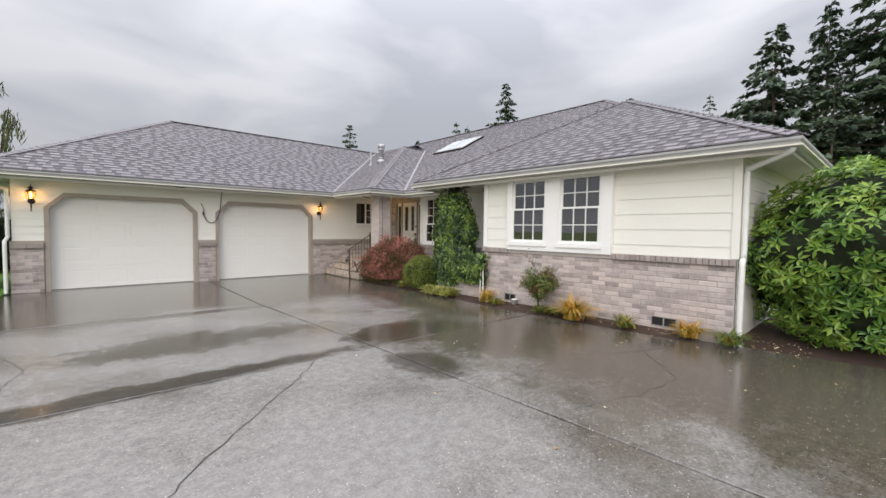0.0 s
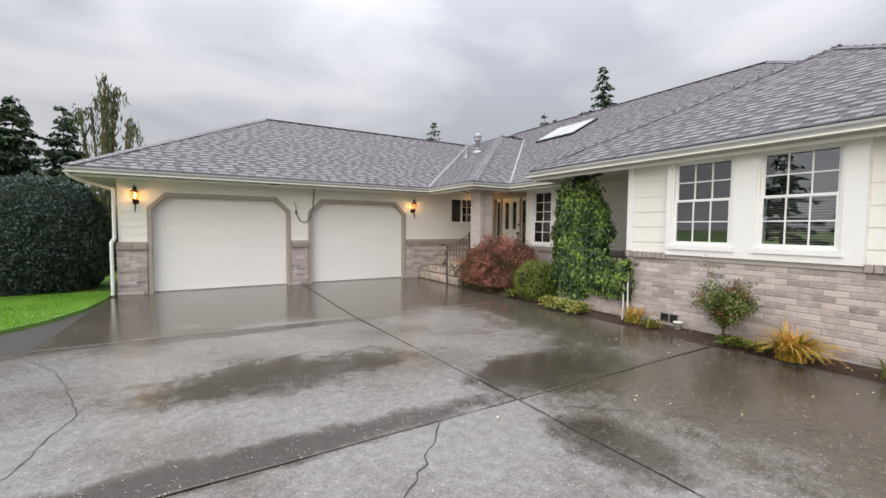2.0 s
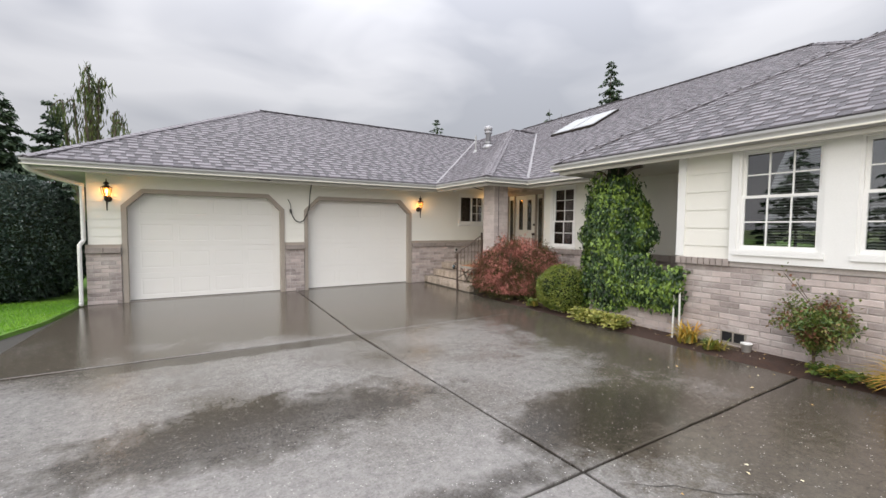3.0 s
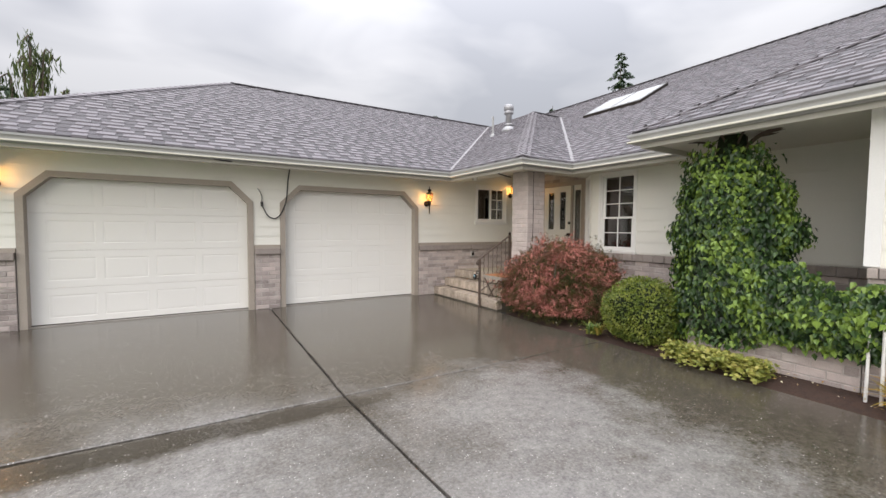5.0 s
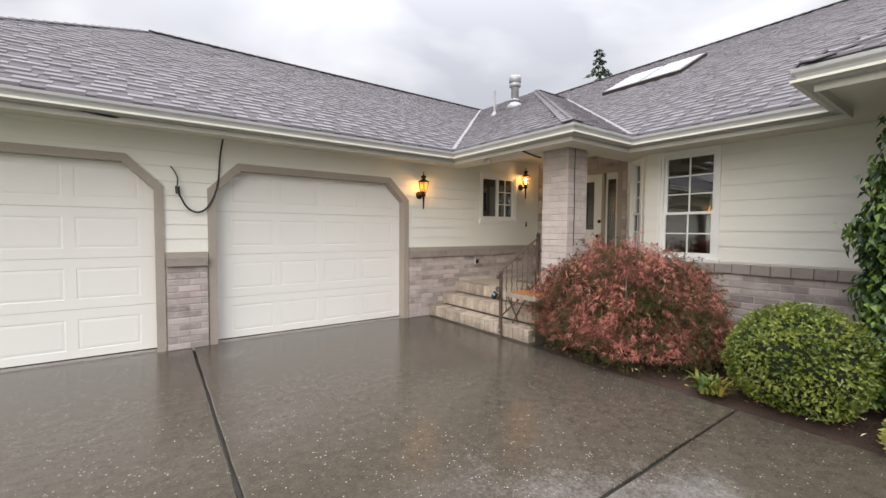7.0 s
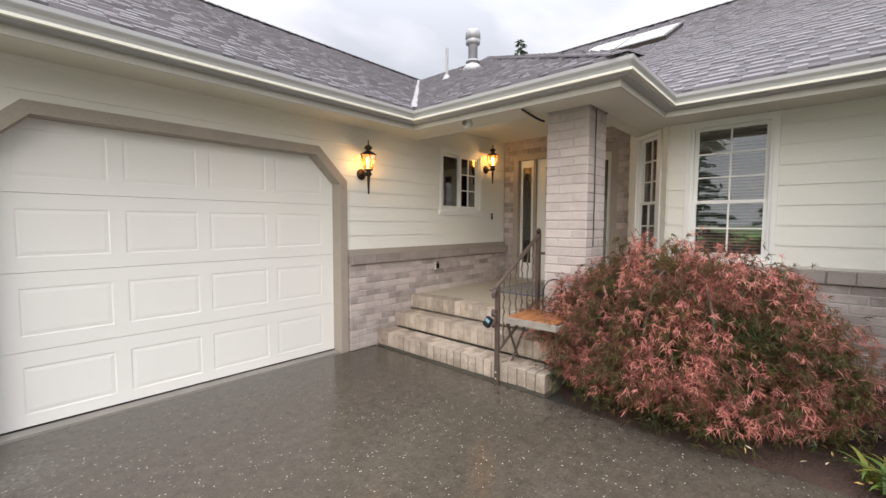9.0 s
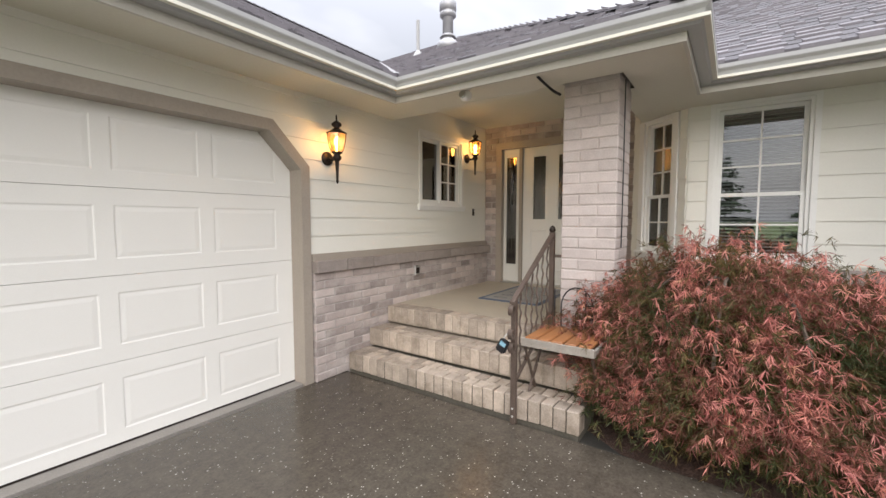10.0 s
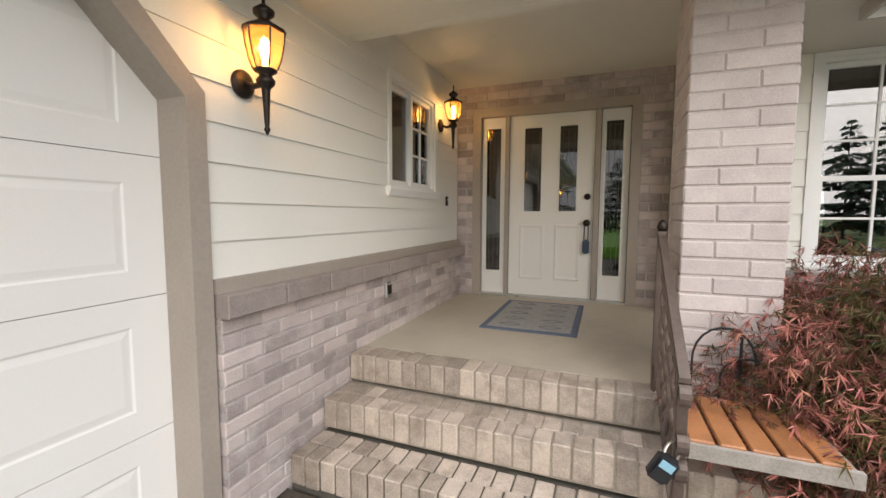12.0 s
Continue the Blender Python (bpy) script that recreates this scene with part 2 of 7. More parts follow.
M_CONCRETE = wet_concrete("wet_concrete")
M_JOINT = material("joint_dirt", (0.035, 0.032, 0.026), 0.8, vary=0.4, bump=0.5)
M_SIDING = material("cream_siding_paint", (0.80, 0.79, 0.72), 0.5, vary=0.03, scale=1.5, fine=90, bump=0.1, per_object=0.08)
M_WHITE = material("white_trim_paint", (0.83, 0.83, 0.80), 0.4, vary=0.03, scale=3, bump=0.05)
M_GDOOR = material("garage_door_paint", (0.83, 0.82, 0.775), 0.42, vary=0.025, scale=1.2, fine=180, bump=0.12, dist=0.002)
M_TAUPE = material("taupe_trim_paint", (0.36, 0.315, 0.265), 0.55, vary=0.1, scale=4, bump=0.12)
M_BRICK = material("whitewashed_pink_brick", (0.42, 0.36, 0.335), 0.8, vary=0.22, scale=9, fine=120, bump=0.6, per_object=1.2, stain=(0.58, 0.535, 0.50), stain_amount=0.6)
M_BRICK_PALE = material("pale_pink_brick", (0.53, 0.465, 0.435), 0.8, vary=0.16, scale=9, fine=120, bump=0.35, per_object=0.45, stain=(0.62, 0.575, 0.545), stain_amount=0.5)
M_CAP = material("brown_grey_cap_brick", (0.33, 0.285, 0.258), 0.7, vary=0.2, scale=8, fine=110, bump=0.5, per_object=0.6)
M_STEP = material("buff_paving_brick", (0.42, 0.352, 0.285), 0.6, vary=0.3, scale=11, fine=100, bump=0.6, per_object=0.7, stain=(0.15, 0.115, 0.075), stain_amount=0.6)
M_MORTAR = material("grey_mortar", (0.46, 0.42, 0.395), 0.9, vary=0.15, scale=12, bump=0.6)
M_MORTAR_PALE = material("pale_column_mortar", (0.50, 0.445, 0.415), 0.9, vary=0.15, scale=12, bump=0.5)
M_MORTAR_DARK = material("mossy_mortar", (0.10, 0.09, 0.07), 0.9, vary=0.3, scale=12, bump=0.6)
M_PORCH = material("buff_porch_concrete", (0.50, 0.445, 0.35), 0.55, vary=0.1, scale=3, fine=150, bump=0.35, stain=(0.25, 0.22, 0.17), stain_amount=0.3)
M_SHINGLE = material("grey_asphalt_shingle", (0.152, 0.140, 0.152), 0.55, vary=0.22, scale=2.5, fine=160, bump=0.7, per_island=0.5, spec=0.45)
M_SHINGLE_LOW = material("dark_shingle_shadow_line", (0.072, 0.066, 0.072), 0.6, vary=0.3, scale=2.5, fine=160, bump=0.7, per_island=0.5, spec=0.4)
M_SHINGLE_P = material("grey_asphalt_shingle_tab", (0.152, 0.140, 0.152), 0.55, vary=0.22, scale=2.5, fine=160, bump=0.7, per_object=0.5, spec=0.45)
M_VALLEY = material("galvanised_valley_flashing", (0.24, 0.232, 0.235), 0.55, 0.2, vary=0.12, bump=0.1)
M_GUTTER = material("grey_gutter_paint", (0.38, 0.38, 0.375), 0.35, vary=0.05, scale=2, bump=0.05)
M_FASCIA = material("cream_fascia_paint", (0.56, 0.54, 0.48), 0.5, vary=0.05, scale=3, bump=0.08)
M_SOFFIT = material("cream_soffit_paint", (0.70, 0.68, 0.58), 0.6, vary=0.04, scale=2, bump=0.15)
M_GLASS = glass_material("window_glass", ior=2.75)
# Dark brown carries the rooms' lack of light in its colour.
M_INSIDE = material("unlit_room_brown", (0.16, 0.145, 0.125), 0.8, vary=0.1)
M_BLIND = material("blind_slat", (0.42, 0.41, 0.38), 0.5, vary=0.05, bump=0.0)
M_DARK_METAL = material("black_bronze_metal", (0.035, 0.027, 0.022), 0.42, 0.7, vary=0.2, bump=0.1)
M_SILL = material("grey_sill_concrete", (0.27, 0.25, 0.225), 0.5, vary=0.2, scale=6, fine=90, bump=0.4)
M_SOIL = material("bark_mulch_soil", (0.055, 0.03, 0.02), 0.85, vary=0.5, scale=14, fine=70, bump=1.0, dist=0.02)
M_LAWN = material("lawn_ground", (0.10, 0.21, 0.022), 0.8, vary=0.3, scale=2, fine=90, bump=0.9, dist=0.02)
M_FAR = material("rough_grass_ground", (0.09, 0.13, 0.03), 0.9, vary=0.3, scale=0.3, fine=20, bump=0.6)


# ---- building blocks ----
def box(bm, lo, hi, m=None):
    """A box between two corners, turned by m."""
    vs = []
    for z in (lo[2], hi[2]):
        for x, y in ((lo[0], lo[1]), (hi[0], lo[1]), (hi[0], hi[1]), (lo[0], hi[1])):
            p = Vector((x, y, z))
            vs.append(bm.verts.new(m @ p if m else p))
    for f in ((3, 2, 1, 0), (4, 5, 6, 7), (0, 1, 5, 4), (1, 2, 6, 5), (2, 3, 7, 6), (3, 0, 4, 7)):
        bm.faces.new([vs[i] for i in f])
    return vs


def prism(bm, outline, axis_from, axis_to):
    """outline: points of a flat loop given by axis_from; the same loop given by axis_to closes it."""
    a = [bm.verts.new(axis_from(p)) for p in outline]
    b = [bm.verts.new(axis_to(p)) for p in outline]
    bm.faces.new(a)
    bm.faces.new(b[::-1])
    k = len(a)
    for i in range(k):
        bm.faces.new((a[i], b[i], b[(i + 1) % k], a[(i + 1) % k]))


def tube(bm, points, radius, sides=8, ends=True):
    """A round bar along points; radius is one number or one for each point."""
    pts = [Vector(p) for p in points]
    rad = radius if isinstance(radius, (list, tuple)) else [radius] * len(pts)
    rings, side = [], None
    for i, p in enumerate(pts):
        d = (pts[min(i + 1, len(pts) - 1)] - pts[max(i - 1, 0)]).normalized()
        if side is None:
            side = d.orthogonal().normalized()
        side = (side - d * side.dot(d))
        side = side.normalized() if side.length > 1e-5 else d.orthogonal().normalized()
        up = d.cross(side)
        rings.append([bm.verts.new(p + (side * math.cos(2 * math.pi * k / sides) + up * math.sin(2 * math.pi * k / sides)) * rad[i]) for k in range(sides)])
    for a, b in zip(rings, rings[1:]):
        for k in range(sides):
            bm.faces.new((a[k], a[(k + 1) % sides], b[(k + 1) % sides], b[k]))
    if ends:
        bm.faces.new(rings[0][::-1])
        bm.faces.new(rings[-1])


def lathe(bm, profile, centre, sides=16, m=None):
    """A turned body: profile of (radius, height) round a vertical axis."""
    rings = []
    for r, h in profile:
        ring = []
        for k in range(sides):
            p = Vector((centre[0] + r * math.cos(2 * math.pi * k / sides), centre[1] + r * math.sin(2 * math.pi * k / sides), centre[2] + h))
            ring.append(bm.verts.new(m @ p if m else p))
        rings.append(ring)
    for a, b in zip(rings, rings[1:]):
        for k in range(sides):
            bm.faces.new((a[k], a[(k + 1) % sides], b[(k + 1) % sides], b[k]))
    bm.faces.new(rings[0][::-1])
    bm.faces.new(rings[-1])


def mesh_of(name, bm, mat, smooth=False):
    bmesh.ops.recalc_face_normals(bm, faces=bm.faces)
    me = bpy.data.meshes.new(name)
    bm.to_mesh(me)
    bm.free()
    if smooth:
        me.polygons.foreach_set("use_smooth", [True] * len(me.polygons))
    for one in (mat if isinstance(mat, (list, tuple)) else [mat]):
        me.materials.append(one)
    return me


def part(name, bm, mat, parent=None, label="", smooth=False, kind=""):
    ob = new(name, mesh_of(name, bm, mat, smooth))
    ob.parent = parent
    tagged(ob, label=label, kind=kind)
    return ob


def piece(name, me, parent, m):
    """One more object on a shared mesh."""
    ob = new(name, me)
    ob.parent = parent
    ob.matrix_basis = m
    return ob


def thing(name, at, label, category, group="", kind=""):
    """An Empty at the base of a thing, for its parts; the parts are built in world places."""
    ob = new(name)
    ob.empty_display_size = 0.1
    ob.matrix_basis = Matrix.Translation(at)
    tagged(ob, label, category, group, kind)
    return ob


def under(parent, ob):
    """Hang ob under parent and leave it where it is in the world."""
    ob.parent = parent
    ob.matrix_parent_inverse = parent.matrix_basis.inverted()
    return ob


def wpart(name, bm, mat, parent, label="", smooth=False, kind=""):
    """A part built in world coordinates under an Empty that stands somewhere else."""
    return under(parent, part(name, bm, mat, None, label, smooth, kind))


def structure(name, bm, mat, label, category, smooth=False):
    return tagged(part(name, bm, mat, None, "", smooth), label, category, kind="structure")


class Wall:
    """A wall's own frame: u runs along it, n points out of it, both level; the origin lies on its outer face at z = 0."""

    def __init__(self, origin, u, n):
        self.o, self.u, self.n = Vector((*origin, 0)), Vector((*u, 0)).normalized(), Vector((*n, 0)).normalized()

    def at(self, u, d, z):
        return self.o + self.u * u + self.n * d + Vector((0, 0, z))

    def basis(self, u=0, d=0, z=0):
        p = self.at(u, d, z)
        return Matrix(((self.u.x, -self.n.x, 0, p.x), (self.u.y, -self.n.y, 0, p.y), (0, 0, 1, p.z), (0, 0, 0, 1)))


def wbox(bm, wall, u0, u1, d0, d1, z0, z1):
    """A box in a wall's frame: along u, out of the wall by d, up by z."""
    box(bm, (u0, -d1, z0), (u1, -d0, z1), wall.basis())


def clear_spans(u0, u1, z0, z1, holes):
    """The stretches of u0..u1 that no hole covers between z0 and z1."""
    spans = [(u0, u1)]
    for a, b, lo, hi in holes:
        if hi <= z0 + 0.02 or lo >= z1 - 0.02:
            continue
        nxt = []
        for s, e in spans:
            if b <= s or a >= e:
                nxt.append((s, e))
            else:
                if a - s > 0.03:
                    nxt.append((s, a))
                if e - b > 0.03:
                    nxt.append((b, e))
        spans = nxt
    return spans


def wall_core(bm, wall, u0, u1, z0, z1, holes, thick=0.14, back=0.0):
    """The solid wall behind siding or bricks, with its openings cut through."""
    zs = sorted({z0, z1, *[h for hole in holes for h in hole[2:] if z0 < h < z1]})
    for a, b in zip(zs, zs[1:]):
        for s, e in clear_spans(u0, u1, a, b, holes):
            wbox(bm, wall, s, e, -thick - back, -back, a, b)


BRICK_L, BRICK_H, JOINT = 0.30, 0.10, 0.011
BRICK_MESHES = {}


def brick_mesh(length, height, depth, mat, name):
    key = (round(length, 3), round(height, 3), round(depth, 3), name)
    if key not in BRICK_MESHES:
        bm = bmesh.new()
        e = 0.005
        L, H = length / 2, height / 2
        back = [bm.verts.new(p) for p in ((-L, depth, -H), (L, depth, -H), (L, depth, H), (-L, depth, H))]
        mid = [bm.verts.new(p) for p in ((-L, e, -H), (L, e, -H), (L, e, H), (-L, e, H))]
        front = [bm.verts.new(p) for p in ((-L + e, 0, -H + e), (L - e, 0, -H + e), (L - e, 0, H - e), (-L + e, 0, H - e))]
        for a, b in ((back, mid), (mid, front)):
            for i in range(4):
                bm.faces.new((a[i], a[(i + 1) % 4], b[(i + 1) % 4], b[i]))
        bm.faces.new(front)
        BRICK_MESHES[key] = mesh_of(name, bm, mat)
    return BRICK_MESHES[key]


BRICK_RND = random.Random(4)


def lay_bricks(parent, wall, u0, u1, z0, courses, holes=(), course=BRICK_H, length=BRICK_L, mat=None, name="brick", depth=0.05, proud=0.0):
    """Running bond: each brick is a piece of its own, set slightly uneven."""
    mat = mat or M_BRICK
    for c in range(courses):
        lo, hi = z0 + c * course, z0 + (c + 1) * course
        for s, e in clear_spans(u0, u1, lo, hi, holes):
            u = u0 - (length / 2 if c % 2 else 0)
            while u < e:
                a, b = max(u, s), min(u + length, e)
                u += length
                if b - a < 0.05:
                    continue
                ln = round((b - a - JOINT) * 50) / 50 if b - a < length - 0.005 else length - JOINT
                me = brick_mesh(max(ln, 0.03), course - JOINT, depth, mat, name)
                d = proud + BRICK_RND.uniform(-0.0025, 0.0025)
                piece(name, me, parent, wall.basis((a + b) / 2, d, (lo + hi) / 2) @ Matrix.Rotation(BRICK_RND.uniform(-0.006, 0.006), 4, "Y"))


def cap_course(parent, wall, u0, u1, z0, z1, step=0.2, proud=0.05, depth=0.1, holes=()):
    """The row of cap bricks on top of the brick base."""
    k = 0
    for s, e in clear_spans(u0, u1, z0, z1, holes):
        count = max(1, round((e - s) / step))
        w = (e - s) / count
        for i in range(count):
            me = brick_mesh(round(w - 0.008, 3), z1 - z0, depth, M_CAP, "cap_brick")
            piece("cap_brick", me, parent, wall.basis(s + (i + 0.5) * w, proud + BRICK_RND.uniform(-0.002, 0.002), (z0 + z1) / 2))


def lay_siding(parent, wall, u0, u1, z0, z1, holes=(), exposure=0.2):
    """Lap siding: each board is tapered and stands proud at its lower edge."""
    z = z0
    while z < z1 - 0.03:
        top = min(z + exposure, z1)
        cuts = sorted({z, top, *[h for hole in holes for h in hole[2:] if z + 0.02 < h < top - 0.02]})
        for lo, hi in zip(cuts, cuts[1:]):
            foot = lo - 0.012 if lo == z else lo
            thick = [0.015 - 0.012 * (q - z) / exposure for q in (lo, hi)]
            for s, e in clear_spans(u0, u1, lo, hi, holes):
                bm = bmesh.new()
                prism(bm, [(-0.02, foot), (thick[0], foot), (thick[1], hi), (-0.02, hi)],
                      lambda p: wall.at(s + 0.001, p[0], p[1]), lambda p: wall.at(e - 0.001, p[0], p[1]))
                part("siding_board", bm, M_SIDING, parent)
        z += exposure


# ---- plan ----
SOFFIT_Z, FASCIA_Z, GUT_Z, ROOF_Z = 2.66, 2.59, 2.645, 2.80
SLOPE = 0.545
GARAGE = Wall((0, 11.66), (1, 0), (0, -1))        # u = x
WING = Wall((6.60, 0), (0, -1), (-1, 0))          # u = -y
WING_N = Wall((0, 4.43), (-1, 0), (0, 1))         # u = -x
WING_S = Wall((0, -0.35), (1, 0), (0, -1))        # u = x
MAIN = Wall((8.25, 0), (0, -1), (-1, 0))          # u = -y
ENTRY = Wall((9.05, 0), (0, -1), (-1, 0))         # u = -y
GARAGE_W = Wall((-1.45, 0), (0, -1), (-1, 0))
ANGLE_A, ANGLE_B = Vector((8.25, 8.86)), Vector((8.80, 9.46))
ANG_DIR = (ANGLE_B - ANGLE_A).normalized()
ANGLED = Wall((ANGLE_B.x, ANGLE_B.y), (-ANG_DIR.x, -ANG_DIR.y), (-ANG_DIR.y, ANG_DIR.x))
ANG_LEN = (ANGLE_B - ANGLE_A).length
DOOR_A = (-0.80, 2.19)
DOOR_B = (2.84, 5.65)
DOOR_TOP, CHAMFER = 2.275, 0.30
CAP_LO, CAP_HI = 1.035, 1.146

# ---- ground ----
bm = bmesh.new()
box(bm, (-700, -700, -0.32), (700, 700, -0.12))
structure("ground", bm, M_FAR, "rough green ground reaching to the horizon", "ground")

bm = bmesh.new()
box(bm, (-14, -16, -0.14), (6.5, 11.9, -0.035))
structure("road", bm, M_JOINT, "dark dirt-filled bed under the driveway slabs", "ground")


def jitter_edge(a, b, count, amount, rnd):
    pts = []
    for i in range(count):
        k = i / count
        p = Vector(a).lerp(Vector(b), k)
        d = (Vector(b) - Vector(a)).normalized()
        if i:
            p += Vector((-d.y, d.x)) * rnd.uniform(-amount, amount)
        pts.append(p)
    return pts


def slab(parent, corners, rnd):
    """One poured slab, with slightly ragged edges and a rounded rim."""
    loop = []
    for a, b in zip(corners, corners[1:] + corners[:1]):
        n = max(2, int((Vector(b) - Vector(a)).length / 0.25))
        loop += jitter_edge(a, b, n, 0.006, rnd)
    c = sum(loop, Vector((0, 0))) / len(loop)
    bm = bmesh.new()
    rings = []
    for off, z in ((0, -0.1), (0, -0.008), (0.010, 0.0)):
        rings.append([bm.verts.new((*(p + (c - p).normalized() * off), z)) for p in loop])
    for a, b in zip(rings, rings[1:]):
        for i in range(len(loop)):
            bm.faces.new((a[i], a[(i + 1) % len(loop)], b[(i + 1) % len(loop)], b[i]))
    bm.faces.new(rings[-1])
    return part("concrete_slab", bm, M_CONCRETE, parent)


drive = tagged(new("driveway"), "wet grey concrete driveway with joints and cracks", "driveway", kind="structure")
rnd = random.Random(11)
G = 0.012


JOINTS = ((-16.0, 2.9), (-2.8, 2.70), (2.78, 2.615), (6.90, 2.46), (11.65, 2.56))


def joint_x(y):
    for (a, u), (b, v) in zip(JOINTS, JOINTS[1:]):
        if a - 0.1 <= y <= b:
            return u + (v - u) * (y - a) / (b - a)
    return JOINTS[-1][1]


ROW_Y = (-16.0, -9.6, -2.8, 2.78, 6.90, 11.65)
EAST = {-16.0: 6.4, -9.6: 6.4, -2.8: 6.9, 2.78: 6.06, 6.90: 6.10, 11.65: 6.14}
for y0, y1 in zip(ROW_Y, ROW_Y[1:]):
    lo, hi = y0 + G, y1 - G
    top = y1 > 11
    slab(drive, [(joint_x(lo) + G, lo), (EAST[y0], lo), (EAST[y1], hi), (joint_x(hi) + G, hi)], rnd)
    if top:
        slab(drive, [(-1.75, lo + 0.05), (joint_x(lo) - G, lo), (joint_x(hi) - G, hi), (-1.55, hi)], rnd)
    else:
        slab(drive, [(-3.6, lo), (joint_x(lo) - G, lo), (joint_x(hi) - G, hi), (-3.6, hi)], rnd)
        slab(drive, [(-8.2, lo), (-3.62, lo), (-3.62, hi), (-8.2, hi)], rnd)
        slab(drive, [(-14, lo), (-8.22, lo), (-8.22, hi), (-14, hi)], rnd)

# lawn beside the garage, a little above the drive
LAWN_EDGE = [(-1.56, 11.9), (-1.60, 10.9), (-1.74, 9.9), (-2.05, 8.95), (-2.55, 8.25), (-3.3, 7.7), (-4.6, 7.35), (-7, 7.2), (-14, 7.1)]
bm = bmesh.new()
loop = LAWN_EDGE + [(-60, 7.0), (-60, 60), (-1.56, 60)]
prism(bm, loop, lambda p: Vector((p[0], p[1], -0.12)), lambda p: Vector((p[0], p[1], 0.03)))
structure("lawn_ground", bm, M_LAWN, "bright green mown lawn beside the driveway", "lawn")

# planting bed along the house, slightly mounded
BED_EDGE = [(6.42, 9.36), (6.16, 9.0), (6.08, 8.2), (6.12, 7.3), (6.05, 6.3), (5.98, 5.4), (6.0, 4.4), (6.06, 3.3), (6.1, 2.2), (6.18, 1.2), (6.28, 0.3), (6.4, -0.6), (6.6, -1.6), (7.2, -3.0), (9.0, -5.0)]
bm = bmesh.new()
rows = []
for px, py in BED_EDGE:
    inner = 8.4 if py > 4 else 7.0
    if py < -0.5:
        inner = px + 5.0
    row = []
    for k in range(7):
        f = k / 6
        row.append(bm.verts.new((px + (inner - px) * f, py - (2.0 * f if py < -2 else 0), -0.04 if k == 0 else 0.012 + 0.05 * math.sin(math.pi * min(1, f * 1.3) / 1.3) + 0.012 * noise.noise((px + f * 3, py * 2, 0)))))
    rows.append(row)
for a, b in zip(rows, rows[1:]):
    for i in range(6):
        bm.faces.new((a[i], a[i + 1], b[i + 1], b[i]))
structure("planting_bed", bm, M_SOIL, "dark bark-mulched planting bed along the house", "planting bed", smooth=True)

# ---- walls ----
garage_wall = tagged(new("wall_garage"), "cream lap-sided garage wall with brick base", "wall", kind="structure")
wing_wall = tagged(new("wall_wing"), "cream lap-sided front wing wall with brick base", "wall", kind="structure")
wing_north = tagged(new("wall_wing_north"), "cream lap-sided side wall in shade under the roof", "wall", kind="structure")
wing_south = tagged(new("wall_wing_south"), "cream lap-sided end wall behind the rhododendron", "wall", kind="structure")
main_wall = tagged(new("wall_main"), "cream lap-sided wall with grey brick base", "wall", kind="structure")
angled_wall = tagged(new("wall_angled"), "short angled cream wall beside the porch", "wall", kind="structure")
entry_wall = tagged(new("wall_entry"), "pinkish brick wall round the front door", "wall", kind="structure")

TRIM = 0.10
GAR_HOLES = []
for d0, d1 in (DOOR_A, DOOR_B):
    # the boards end under the trim, stepping in along its slanted corners
    GAR_HOLES.append((d0 - 0.05, d1 + 0.05, 0, DOOR_TOP - CHAMFER))
    for k in range(4):
        GAR_HOLES.append((d0 - 0.025 + 0.075 * k, d1 + 0.025 - 0.075 * k, DOOR_TOP - CHAMFER + 0.075 * k, DOOR_TOP - CHAMFER + 0.075 * (k + 1)))
    GAR_HOLES.append((d0 + 0.26, d1 - 0.26, DOOR_TOP, DOOR_TOP + 0.035))
SLIDER = (7.42, 8.33, 1.73, 2.60)
core_holes = [(d0 - 0.03, d1 + 0.03, -0.1, DOOR_TOP + 0.03) for d0, d1 in (DOOR_A, DOOR_B)] + [SLIDER]
bm = bmesh.new()
wall_core(bm, GARAGE, -1.43, 9.2, -0.05, 2.95, core_holes, 0.16, 0.004)
for d0, d1 in (DOOR_A, DOOR_B):
    for corner, s in ((d0, 1), (d1, -1)):
        c = corner - s * 0.03
        tri = [(c, DOOR_TOP + 0.03), (c + s * CHAMFER, DOOR_TOP + 0.03), (c, DOOR_TOP + 0.03 - CHAMFER)]
        prism(bm, tri, lambda p: GARAGE.at(p[0], -0.12, p[1]), lambda p: GARAGE.at(p[0], -0.006, p[1]))
part("wall_core", bm, M_SIDING, garage_wall)
lay_siding(garage_wall, GARAGE, -1.43, 9.03, 1.215, 2.70, GAR_HOLES + [(SLIDER[0] - 0.05, SLIDER[1] + 0.05, SLIDER[2] - 0.05, SLIDER[3] + 0.05)], exposure=0.176)
for d0, d1 in (DOOR_A, DOOR_B):
    inner = [(d0, -0.005), (d0, DOOR_TOP - CHAMFER), (d0 + CHAMFER, DOOR_TOP), (d1 - CHAMFER, DOOR_TOP), (d1, DOOR_TOP - CHAMFER), (d1, -0.005)]
    t = TRIM * 0.92
    outer = [(d0 - t, -0.005), (d0 - t, DOOR_TOP - CHAMFER + t * 0.41), (d0 + CHAMFER - t * 0.41, DOOR_TOP + t), (d1 - CHAMFER + t * 0.41, DOOR_TOP + t), (d1 + t, DOOR_TOP - CHAMFER + t * 0.41), (d1 + t, -0.005)]
    bm = bmesh.new()
    for i in range(5):
        q = [inner[i], inner[i + 1], outer[i + 1], outer[i]]
        prism(bm, q, lambda p: GARAGE.at(p[0], -0.135, p[1]), lambda p: GARAGE.at(p[0], 0.035, p[1]))
    structure("garage_door_trim", bm, M_TAUPE, "taupe painted trim wrapped round the garage door opening", "trim")

